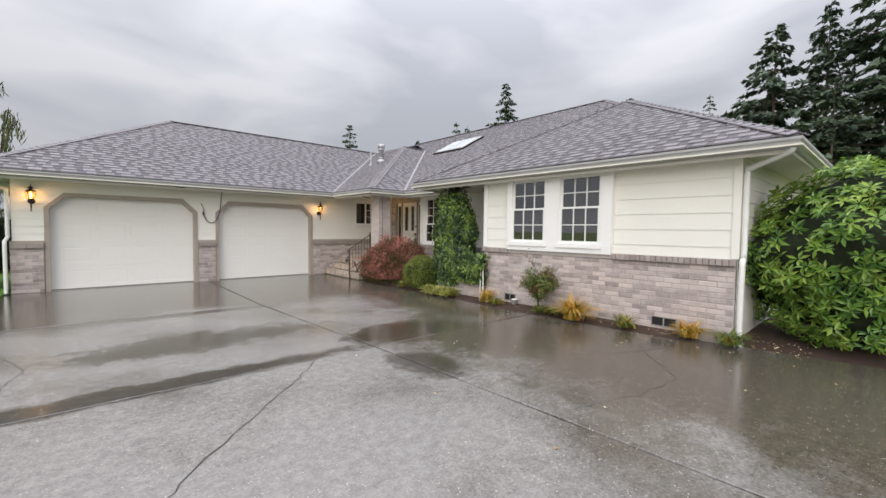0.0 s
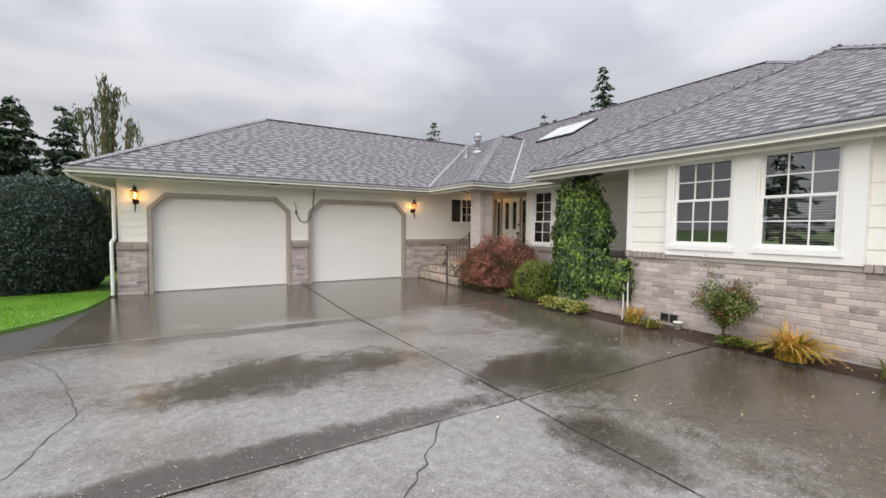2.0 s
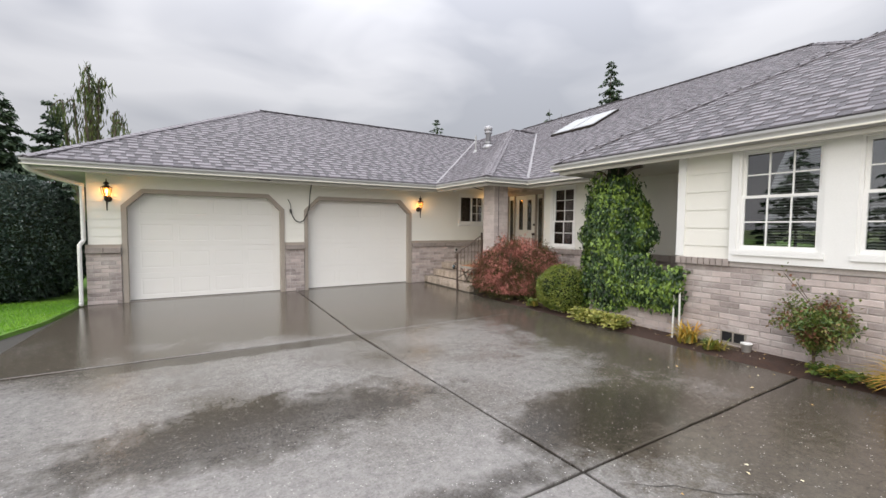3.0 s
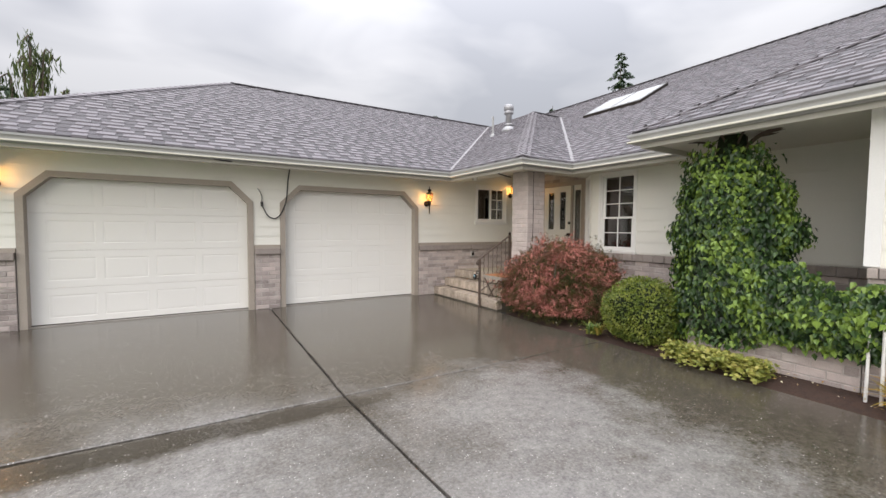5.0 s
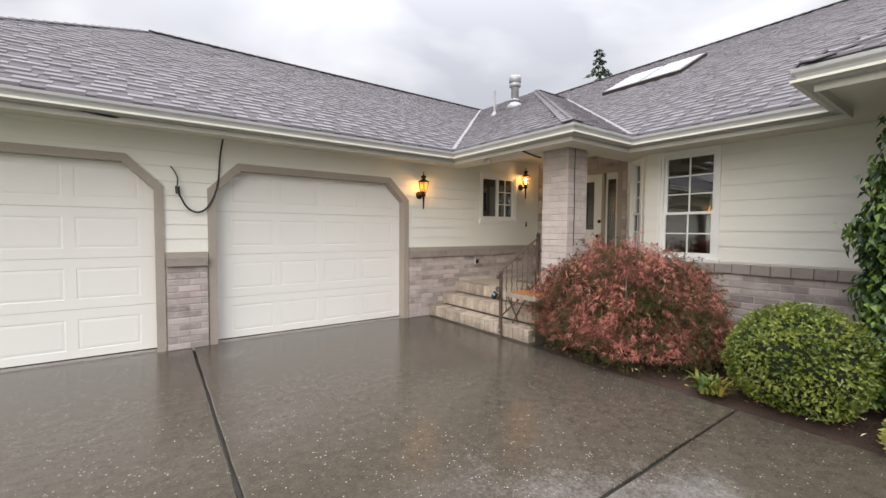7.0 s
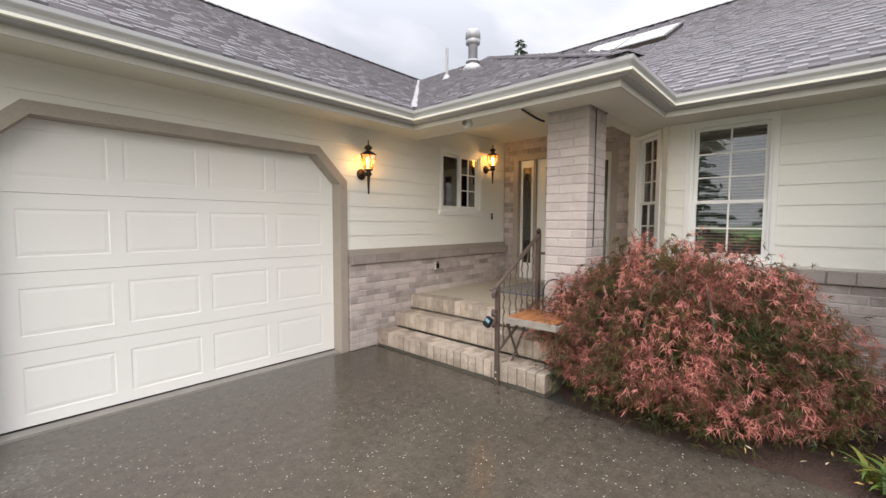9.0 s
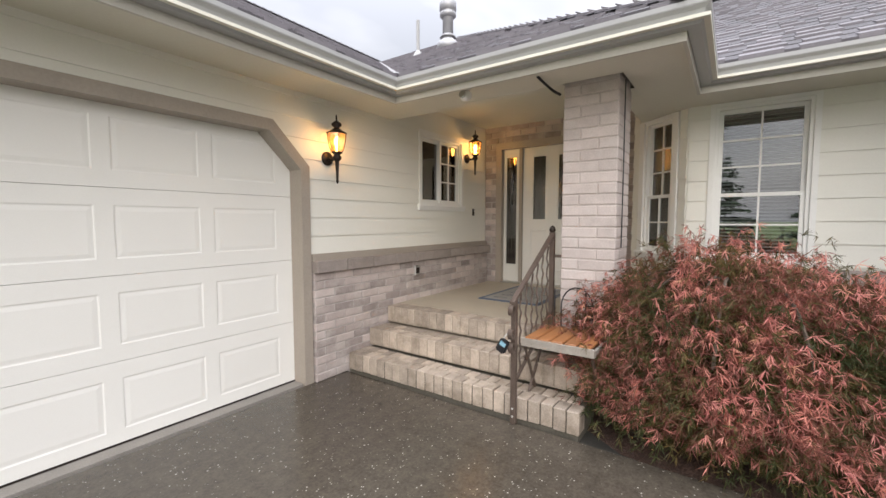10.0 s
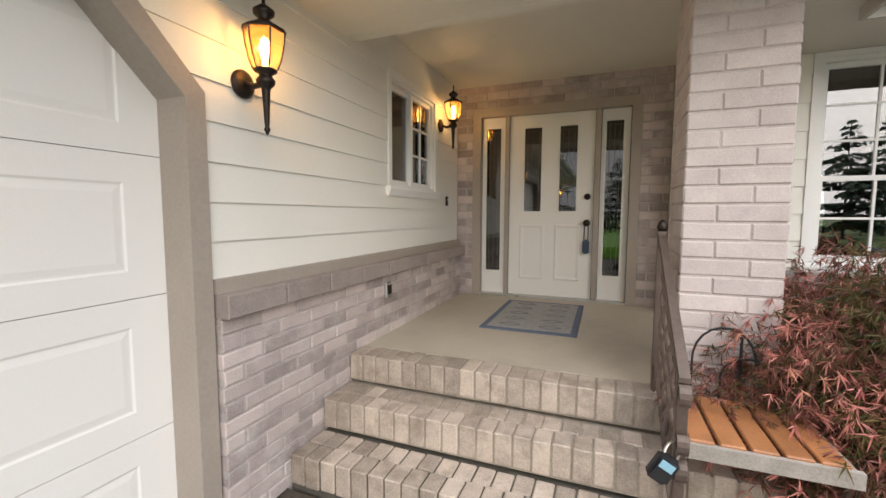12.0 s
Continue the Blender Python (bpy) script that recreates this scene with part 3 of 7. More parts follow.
# brick bases of the garage wall: three stretches
GB = [(-1.47, DOOR_A[0] - TRIM), (DOOR_A[1] + TRIM, DOOR_B[0] - TRIM), (DOOR_B[1] + TRIM, 9.03)]
GB = [(a, b) for a, b in GB]
bm = bmesh.new()
for a, b in GB:
    wbox(bm, GARAGE, a + 0.01, b - 0.004, 0.0, 0.052, -0.04, CAP_LO)
    wbox(bm, GARAGE, a + 0.01, b - 0.004, 0.0, 0.075, CAP_LO + 0.005, CAP_HI - 0.006)
part("mortar", bm, M_MORTAR, garage_wall)
bm = bmesh.new()
for a, b in GB:
    wbox(bm, GARAGE, a, b, 0.0, 0.045, CAP_HI, 1.212)
part("water_table_board", bm, M_TAUPE, garage_wall, "taupe painted board over the cap bricks")

# front wing
WIN1 = (-3.64, -2.78, 1.34, 2.63)
WIN2 = (-2.50, -1.64, 1.34, 2.63)
BAY = (-3.72, -1.44, 1.19, 2.70)
bm = bmesh.new()
wall_core(bm, WING, -4.41, 0.33, -0.05, 2.95, [WIN1, WIN2], 0.16, 0.004)
part("wall_core", bm, M_SIDING, wing_wall)
lay_siding(wing_wall, WING, -4.43, 0.35, 1.14, 2.70, [BAY], exposure=0.25)
bm = bmesh.new()
wbox(bm, WING, -4.43, 0.35, 0.0, 0.052, -0.04, 1.115)
wbox(bm, WING, -4.43, 0.35, 0.0, 0.075, 1.12, 1.204)
wbox(bm, WING, -6.0, -4.44, 0.0, 0.052, -0.04, 0.46)
part("mortar", bm, M_MORTAR, wing_wall)
bm = bmesh.new()
wbox(bm, WING, -4.47, -4.36, -0.03, 0.03, 1.22, 2.70)
part("corner_board", bm, M_WHITE, wing_wall)
bm = bmesh.new()
wbox(bm, WING, 0.28, 0.375, -0.03, 0.03, 1.22, 2.70)
part("corner_board", bm, M_SIDING, wing_wall)
bm = bmesh.new()
wall_core(bm, WING_N, -8.23, -6.62, -0.05, 2.95, [], 0.16, 0.004)
part("wall_core", bm, M_SIDING, wing_north)
lay_siding(wing_north, WING_N, -8.23, -6.63, 0.3, 2.70)
bm = bmesh.new()
wall_core(bm, WING_S, 6.62, 18.0, -0.05, 2.95, [], 0.16, 0.004)
part("wall_core", bm, M_SIDING, wing_south)
lay_siding(wing_south, WING_S, 6.63, 12.0, 0.25, 2.70)

# main wall behind the planting bed
WIN3 = (-8.63, -7.90, 1.15, 2.62)
bm = bmesh.new()
wall_core(bm, MAIN, -8.86, -4.45, -0.05, 2.95, [WIN3], 0.16, 0.004)
part("wall_core", bm, M_SIDING, main_wall)
lay_siding(main_wall, MAIN, -8.85, -4.45, 1.13, 2.70, [(WIN3[0] - 0.045, WIN3[1] + 0.045, WIN3[2] - 0.07, WIN3[3] + 0.045)])
bm = bmesh.new()
wbox(bm, MAIN, -8.86, -4.45, 0.0, 0.052, -0.04, 0.97)
wbox(bm, MAIN, -8.86, -4.45, 0.0, 0.075, 0.975, 1.09)
part("mortar", bm, M_MORTAR, main_wall)

# angled wall with the narrow window
WIN4 = (0.19, ANG_LEN - 0.19, 1.17, 2.64)
bm = bmesh.new()
wall_core(bm, ANGLED, 0.0, ANG_LEN, 0.2, 2.95, [WIN4], 0.12, 0.004)
part("wall_core", bm, M_SIDING, angled_wall)
lay_siding(angled_wall, ANGLED, 0.0, ANG_LEN, 0.57, 2.92, [(WIN4[0] - 0.09, WIN4[1] + 0.09, WIN4[2] - 0.09, WIN4[3] + 0.09)])

# entry wall
DOOR_HOLE = (-11.46, -9.72, 0.57, 2.70)
bm = bmesh.new()
wall_core(bm, ENTRY, -11.66, -9.44, 0.2, 3.0, [DOOR_HOLE], 0.16, 0.010)
part("mortar", bm, M_MORTAR, entry_wall)

# closing walls that no one sees from the drive
bm = bmesh.new()
box(bm, (-1.41, 11.85, -0.05), (-1.25, 19.5, 2.95))
box(bm, (-1.25, 19.4, -0.05), (18.0, 19.5, 2.95))
box(bm, (17.9, -0.2, -0.05), (18.0, 19.4, 2.95))
box(bm, (8.8, 9.2, 0.2), (9.1, 9.44, 2.95))
structure("wall_back", bm, M_SIDING, "plain cream walls closing the house", "wall")
# Added room shell behind the panes, coloured dark to read as unlit.
bm = bmesh.new()
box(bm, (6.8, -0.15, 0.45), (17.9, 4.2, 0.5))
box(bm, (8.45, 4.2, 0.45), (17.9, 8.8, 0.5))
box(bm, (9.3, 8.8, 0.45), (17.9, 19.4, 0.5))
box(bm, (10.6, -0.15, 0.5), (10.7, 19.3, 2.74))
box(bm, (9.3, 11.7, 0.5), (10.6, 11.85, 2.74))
structure("floor_inside", bm, M_INSIDE, "brown floor and inner walls of the rooms, dimness put in the colour", "floor")
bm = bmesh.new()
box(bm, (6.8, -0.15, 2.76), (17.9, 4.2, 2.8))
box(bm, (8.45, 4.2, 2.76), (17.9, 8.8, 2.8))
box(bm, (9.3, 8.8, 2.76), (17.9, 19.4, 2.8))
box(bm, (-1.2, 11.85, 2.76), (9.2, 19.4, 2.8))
structure("ceiling_inside", bm, M_INSIDE, "brown ceilings of the rooms, dimness put in the colour", "ceiling")

# ---- soffit, porch ceiling, fascia, gutter ----
EX_G, EY_G, EX_E, EY_E, EX_M, EY_F, EX_F, EY_S = -2.18, 10.90, 6.12, 8.60, 7.38, 6.65, 6.16, -1.05
bm = bmesh.new()
for x0, y0, x1, y1 in ((EX_G, EY_G, EX_E, 11.66), (EX_G, 11.66, -1.43, 20.0), (EX_E, EY_E, 6.80, 11.66), (6.80, EY_E, 7.25, 9.19), (7.25, EY_E, 9.05, 9.36), (EX_M, EY_F, 8.25, EY_E),
                       (6.60, 4.43, 8.25, EY_F), (EX_F, EY_S, 6.60, EY_F), (6.60, EY_S, 18.6, -0.35)):
    box(bm, (x0, y0, SOFFIT_Z), (x1, y1, SOFFIT_Z + 0.02))
structure("soffit", bm, M_SOFFIT, "cream painted soffit under the eaves", "soffit")
bm = bmesh.new()
box(bm, (6.82, 9.19, 2.94), (9.05, 11.66, 2.97))
structure("ceiling", bm, M_SOFFIT, "cream painted porch ceiling", "ceiling")
bm = bmesh.new()
box(bm, (6.80, 9.665, SOFFIT_Z - 0.002), (6.90, 11.645, 2.94))
box(bm, (7.25, 9.19, SOFFIT_Z - 0.002), (9.05, 9.29, 2.94))
structure("porch_beam", bm, M_SOFFIT, "cream painted beam at the porch ceiling's edge", "beam")

EAVE = [(EX_G, 20.2), (EX_G, EY_G), (EX_E, EY_G), (EX_E, EY_E), (EX_M, EY_E), (EX_M, EY_F), (EX_F, EY_F), (EX_F, EY_S), (18.8, EY_S)]


def sweep(bm, path, profile):
    """A moulding along a level path, mitred at its corners; profile of (out, z), out to the path's right."""
    rings = []
    for i, p in enumerate(path):
        p = Vector(p)
        ds = []
        if i:
            ds.append((p - Vector(path[i - 1])).normalized())
        if i + 1 < len(path):
            ds.append((Vector(path[i + 1]) - p).normalized())
        ns = [Vector((d.y, -d.x)) for d in ds]
        n = ns[0] if len(ns) == 1 else (ns[0] + ns[1]) / (1 + ns[0].dot(ns[1]))
        rings.append([bm.verts.new((p.x + n.x * o, p.y + n.y * o, z)) for o, z in profile])
    k = len(profile)
    for a, b in zip(rings, rings[1:]):
        for j in range(k):
            bm.faces.new((a[j], a[(j + 1) % k], b[(j + 1) % k], b[j]))
    bm.faces.new(rings[0])
    bm.faces.new(rings[-1][::-1])


bm = bmesh.new()
sweep(bm, EAVE, [(-0.145, FASCIA_Z), (-0.122, FASCIA_Z), (-0.122, GUT_Z + 0.115), (-0.145, GUT_Z + 0.115)])
structure("fascia", bm, M_FASCIA, "cream painted fascia board under the gutter", "fascia")
bm = bmesh.new()
sweep(bm, EAVE, [(-0.12, GUT_Z + 0.000), (-0.05, GUT_Z + 0.000), (-0.034, GUT_Z + 0.015), (-0.034, GUT_Z + 0.050), (-0.026, GUT_Z + 0.070), (-0.004, GUT_Z + 0.087), (0.0, GUT_Z + 0.095), (0.0, GUT_Z + 0.123), (-0.014, GUT_Z + 0.123), (-0.014, GUT_Z + 0.100), (-0.044, GUT_Z + 0.070), (-0.05, GUT_Z + 0.015), (-0.108, GUT_Z + 0.015), (-0.108, GUT_Z + 0.125), (-0.12, GUT_Z + 0.125)])
structure("gutter", bm, M_GUTTER, "grey painted metal gutter along the eaves", "gutter")


# ---- roofs ----
def clip_course(poly, g, e, r):
    """Where the level line at r (up the slope) crosses the outline: the ends along e."""
    hits = []
    for a, b in zip(poly, poly[1:] + poly[:1]):
        ra, rb = a[0] * g[0] + a[1] * g[1], b[0] * g[0] + b[1] * g[1]
        if (ra - r) * (rb - r) < 0:
            k = (r - ra) / (rb - ra)
            hits.append((a[0] + (b[0] - a[0]) * k) * e[0] + (a[1] + (b[1] - a[1]) * k) * e[1])
    return (min(hits), max(hits)) if len(hits) >= 2 else None


TAB_MESHES, TAB_WIDTHS = {}, (0.09, 0.13, 0.17, 0.22, 0.28)


def tab_mesh(w, t, mat):
    bm = bmesh.new()
    L = 0.165
    vs = [bm.verts.new(p) for p in ((-w / 2, 0, 0), (w / 2, 0, 0), (w / 2, L, SLOPE * L), (-w / 2, L, SLOPE * L), (-w / 2, 0, t), (w / 2, 0, t), (w / 2, L, SLOPE * L + 0.002), (-w / 2, L, SLOPE * L + 0.002))]
    for f in ((4, 5, 6, 7), (0, 1, 5, 4), (1, 2, 6, 5), (3, 0, 4, 7)):
        bm.faces.new([vs[i] for i in f])
    return mesh_of("shingle", bm, mat)


def roof_slope(parent, poly, g, z_at_eave, r_eave, seed, singles=0):
    """One roof plane: the deck, and courses of laminated shingles: thick pale tabs between thin dark gaps. g: the level direction up the slope."""
    e = (g[1], -g[0])

    def h(p):
        return z_at_eave + SLOPE * (p[0] * g[0] + p[1] * g[1] - r_eave)

    bm = bmesh.new()
    prism(bm, poly, lambda p: Vector((p[0], p[1], h(p) - 0.05)), lambda p: Vector((p[0], p[1], h(p))))
    part("roof_deck", bm, M_SHINGLE, parent)
    rnd = random.Random(seed)
    rs = [p[0] * g[0] + p[1] * g[1] for p in poly]
    step, L = 0.143, 0.165
    r = r_eave - 0.02
    verts, faces, slots, made = [], [], [], 0
    if singles and not TAB_MESHES:
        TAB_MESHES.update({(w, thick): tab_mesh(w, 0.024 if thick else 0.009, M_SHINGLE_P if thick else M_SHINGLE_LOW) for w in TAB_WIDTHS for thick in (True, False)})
    while r < max(rs) - 0.03:
        span = clip_course(poly, g, e, max(r + 0.06, min(rs) + 0.01))
        if span:
            a, b = span
            u = a
            thick = rnd.random() < 0.5
            while u < b - 0.02:
                width = rnd.choice(TAB_WIDTHS[1:] if thick else TAB_WIDTHS[:3])
                w = min(width, b - u)
                jr = r + rnd.uniform(-0.003, 0.003)
                if made < singles and w == width:
                    px, py = g[0] * jr + e[0] * (u + w / 2), g[1] * jr + e[1] * (u + w / 2)
                    m = Matrix(((e[0], g[0], 0, px), (e[1], g[1], 0, py), (0, 0, 1, h((px, py)) + 0.001), (0, 0, 0, 1)))
                    piece("shingle", TAB_MESHES[width, thick], parent, m)
                    made += 1
                else:
                    k = len(verts)
                    t = (rnd.uniform(0.021, 0.027) if thick else 0.010)
                    for uu, rr, up in ((u, jr, -0.01), (u + w, jr, -0.01), (u + w, jr + L, -0.01), (u, jr + L, -0.01), (u, jr, t), (u + w, jr, t), (u + w, jr + L, 0.003), (u, jr + L, 0.003)):
                        px, py = g[0] * rr + e[0] * uu, g[1] * rr + e[1] * uu
                        verts.append((px, py, h((px, py)) + up))
                    faces += [(k + 4, k + 5, k + 6, k + 7), (k, k + 1, k + 5, k + 4), (k + 1, k + 2, k + 6, k + 5), (k + 3, k, k + 4, k + 7)]
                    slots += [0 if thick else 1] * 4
                u += w
                thick = not thick
        r += step
    me = bpy.data.meshes.new("shingles")
    me.from_pydata(verts, [], faces)
    me.materials.append(M_SHINGLE)
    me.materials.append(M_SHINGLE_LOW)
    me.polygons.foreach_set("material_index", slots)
    ob = new("shingles", me)
    ob.parent = parent
    tagged(ob, kind="stuff")


def cap_line(parent, a, b, mat=None, width=0.13, lift=0.018, name="ridge_shingle", step=0.16):
    """Folded cap shingles along a hip or ridge from a up to b."""
    a, b = Vector(a), Vector(b)
    d = (b - a).normalized()
    side = Vector((d.y, -d.x, 0)).normalized()
    n = int((b - a).length / step)
    bm = bmesh.new()
    for i in range(n):
        p, q = a + d * (i * step), a + d * (i * step + step * 1.25)
        drop = Vector((0, 0, -0.036))
        for s in (1, -1):
            vs = [p + Vector((0, 0, lift + 0.012)), p + side * s * width + drop + Vector((0, 0, lift + 0.012)), q + side * s * width + drop + Vector((0, 0, lift)), q + Vector((0, 0, lift))]
            lowv = [v - Vector((0, 0, 0.014)) for v in vs]
            t = [bm.verts.new(v) for v in vs]
            l_ = [bm.verts.new(v) for v in lowv]
            bm.faces.new(t)
            bm.faces.new((t[0], t[1], l_[1], l_[0]))
            bm.faces.new((t[1], t[2], l_[2], l_[1]))
    part(name, bm, mat or M_SHINGLE, parent, kind="stuff")


def valley(parent, a, b):
    a, b = Vector(a), Vector(b)
    d = (b - a).normalized()
    side = Vector((d.y, -d.x, 0)).normalized()
    bm = bmesh.new()
    up = Vector((0, 0, 0.052))
    for s in (1, -1):
        w = side * s * 0.036 + up * 0.5
        vs = [bm.verts.new(v) for v in (a + Vector((0, 0, 0.03)), a + w, b + w, b + Vector((0, 0, 0.03)))]
        bm.faces.new(vs)
    part("valley_flashing", bm, M_VALLEY, parent, "pale grey metal valley flashing")


IN = 0.05
gx, gy, ex, ey, mx_, fy, fx, sy = EX_G + IN, EY_G + IN, EX_E + IN, EY_E + IN, EX_M + IN, EY_F - IN, EX_F + IN, EY_S + IN
RG_Y = 15.56
DG = RG_Y - gy                      # run of the garage slope
RIDGE_G = ROOF_Z + SLOPE * DG
APEX_G = 2.25
FW_RUN = (fy - sy) / 2
FW_Y = (fy + sy) / 2
RIDGE_F = ROOF_Z + SLOPE * FW_RUN
MAIN_X = 13.72
RIDGE_M = ROOF_Z + SLOPE * (MAIN_X - mx_)
HIP_Y = sy + MAIN_X - mx_

roof_g = tagged(new("roof_garage"), "grey asphalt-shingled hip roof of the garage", "roof", kind="structure")
roof_e = tagged(new("roof_entry"), "grey asphalt-shingled roof over the porch", "roof", kind="structure")
roof_m = tagged(new("roof_main"), "grey asphalt-shingled main roof with a skylight", "roof", kind="structure")
roof_f = tagged(new("roof_wing"), "grey asphalt-shingled hip roof of the front wing", "roof", kind="structure")

roof_slope(roof_g, [(gx, gy), (ex, gy), (ex + DG, RG_Y), (APEX_G, RG_Y)], (0, 1), ROOF_Z, gy, 1)
roof_slope(roof_e, [(ex, gy), (ex, ey), (ex + DG, ey + DG), (ex + DG, RG_Y)], (1, 0), ROOF_Z, ex, 2)
roof_slope(roof_e, [(ex, ey), (mx_, ey), (mx_ + DG, ey + DG), (ex + DG, ey + DG)], (0, 1), ROOF_Z, ey, 3)
roof_slope(roof_m, [(mx_, ey), (mx_, fy), (mx_ + FW_RUN, FW_Y), (MAIN_X, HIP_Y), (MAIN_X, 16.0), (mx_ + DG, ey + DG)], (1, 0), ROOF_Z, mx_, 4)
roof_slope(roof_f, [(fx, fy), (fx, sy), (fx + FW_RUN, FW_Y)], (1, 0), ROOF_Z, fx, 5, singles=290)
roof_slope(roof_f, [(mx_, fy), (fx, fy), (fx + FW_RUN, FW_Y), (mx_ + FW_RUN, FW_Y)], (0, -1), ROOF_Z, -fy, 6)
roof_slope(roof_f, [(fx, sy), (19.0, sy), (MAIN_X, HIP_Y), (mx_ + FW_RUN, FW_Y), (fx + FW_RUN, FW_Y)], (0, 1), ROOF_Z, sy, 7)
# the slopes that face away
bm = bmesh.new()
hipw = SLOPE * DG / (APEX_G - gx)
prism(bm, [(gx, gy, ROOF_Z), (gx, 2 * RG_Y - gy, ROOF_Z), (APEX_G, RG_Y, RIDGE_G)], lambda p: Vector((p[0], p[1], p[2] - 0.05)), lambda p: Vector(p))
prism(bm, [(gx, 2 * RG_Y - gy, ROOF_Z), (18.5, 2 * RG_Y - gy, ROOF_Z), (18.5, RG_Y, RIDGE_G), (APEX_G, RG_Y, RIDGE_G)], lambda p: Vector((p[0], p[1], p[2] - 0.05)), lambda p: Vector(p))
part("roof_deck", bm, M_SHINGLE, roof_g)
bm = bmesh.new()
prism(bm, [(ex + DG, ey + DG, RIDGE_G), (mx_ + DG, ey + DG, RIDGE_G), (mx_ + DG, RG_Y, RIDGE_G), (ex + DG, RG_Y, RIDGE_G)], lambda p: Vector((p[0], p[1], p[2] - 0.06)), lambda p: Vector((p[0], p[1], p[2] - 0.01)))
part("roof_deck", bm, M_SHINGLE, roof_e)
bm = bmesh.new()
prism(bm, [(MAIN_X, HIP_Y, RIDGE_M), (MAIN_X, 16.0, RIDGE_M), (19.0, 20.2, ROOF_Z), (19.0, sy, ROOF_Z)], lambda p: Vector((p[0], p[1], p[2] - 0.05)), lambda p: Vector(p))
prism(bm, [(MAIN_X, 16.0, RIDGE_M), (10.8, RG_Y, RIDGE_G), (10.8, 20.2, ROOF_Z), (19.0, 20.2, ROOF_Z)], lambda p: Vector((p[0], p[1], p[2] - 0.05)), lambda p: Vector(p))
part("roof_deck", bm, M_SHINGLE, roof_m)

cap_line(roof_g, (gx, gy, ROOF_Z), (APEX_G, RG_Y, RIDGE_G))
cap_line(roof_g, (APEX_G, RG_Y, RIDGE_G), (ex + DG, RG_Y, RIDGE_G))
cap_line(roof_e, (ex, ey, ROOF_Z), (ex + DG, ey + DG, RIDGE_G))
cap_line(roof_e, (ex + DG, ey + DG, RIDGE_G), (mx_ + DG, ey + DG, RIDGE_G))
cap_line(roof_m, (MAIN_X, HIP_Y, RIDGE_M), (MAIN_X, 16.0, RIDGE_M))
cap_line(roof_m, (mx_ + FW_RUN, FW_Y, RIDGE_F), (MAIN_X, HIP_Y, RIDGE_M))
cap_line(roof_f, (fx, fy, ROOF_Z), (fx + FW_RUN, FW_Y, RIDGE_F))
cap_line(roof_f, (fx, sy, ROOF_Z), (fx + FW_RUN, FW_Y, RIDGE_F))
cap_line(roof_f, (fx + FW_RUN, FW_Y, RIDGE_F), (mx_ + FW_RUN, FW_Y, RIDGE_F))
valley(roof_e, (ex, gy, ROOF_Z), (ex + DG, RG_Y, RIDGE_G))
valley(roof_e, (mx_, ey, ROOF_Z), (mx_ + DG, ey + DG, RIDGE_G))


# ---- garage doors ----
def garage_door(name, d0, d1):
    root = thing(name, ((d0 + d1) / 2, 11.80, 0), "closed cream raised-panel garage door", "garage door", "garage doors")
    cols = 4
    seams = (0.02, 0.58, 1.16, 1.74, 2.42)
    for r, (z0, z1) in enumerate(zip(seams, seams[1:])):
        z1 -= 0.003
        bm = bmesh.new()
        wbox(bm, GARAGE, d0 - 0.04, d1 + 0.04, -0.18, -0.1370, z0, z1)
        cw = (d1 - d0 - 0.25) / cols
        lo, hi = (0.11 if r == 0 else z0 + 0.11), (2.20 if r == 3 else z1 - 0.113)
        for a, b in ((z0, lo), (hi, z1)):
            wbox(bm, GARAGE, d0 - 0.04, d1 + 0.04, -0.15, -0.132, a, b)
        stiles = [d0 - 0.04] + [d0 + 0.15 + c * cw + s for c in range(cols) for s in (0.05, cw - 0.05)] + [d1 + 0.04]
        for a, b in zip(stiles[::2], stiles[1::2]):
            wbox(bm, GARAGE, a, b, -0.15, -0.132, lo, hi)
        for a, b in zip(stiles[1::2], stiles[2::2]):
            # a raised field with bevelled edges inside the sunk groove
            rings = []
            for inset, d in ((0.0, -0.1322), (0.009, -0.1362), (0.016, -0.1362), (0.040, -0.1331)):
                rings.append([bm.verts.new(GARAGE.at(u, d, z)) for u, z in ((a + inset, lo + inset), (b - inset, lo + inset), (b - inset, hi - inset), (a + inset, hi - inset))])
            for p, q in zip(rings, rings[1:]):
                for k in range(4):
                    bm.faces.new((p[k], p[(k + 1) % 4], q[(k + 1) % 4], q[k]))
            bm.faces.new(rings[-1])
        wpart("door_section", bm, M_GDOOR, root)
    bm = bmesh.new()
    wbox(bm, GARAGE, d0, d1, -0.15, -0.125, 0.0, 0.022)
    wpart("bottom_seal", bm, M_DARK_METAL, root, "black rubber bottom seal")
    return root


garage_door("garage_door", *DOOR_A)
garage_door("garage_door", *DOOR_B)
bm = bmesh.new()
for d0, d1 in (DOOR_A, DOOR_B):
    box(bm, (d0 - 0.02, 11.66, -0.03), (d1 + 0.02, 11.82, 0.010))
structure("garage_sill", bm, M_SILL, "pale concrete strip under the garage doors", "sill")


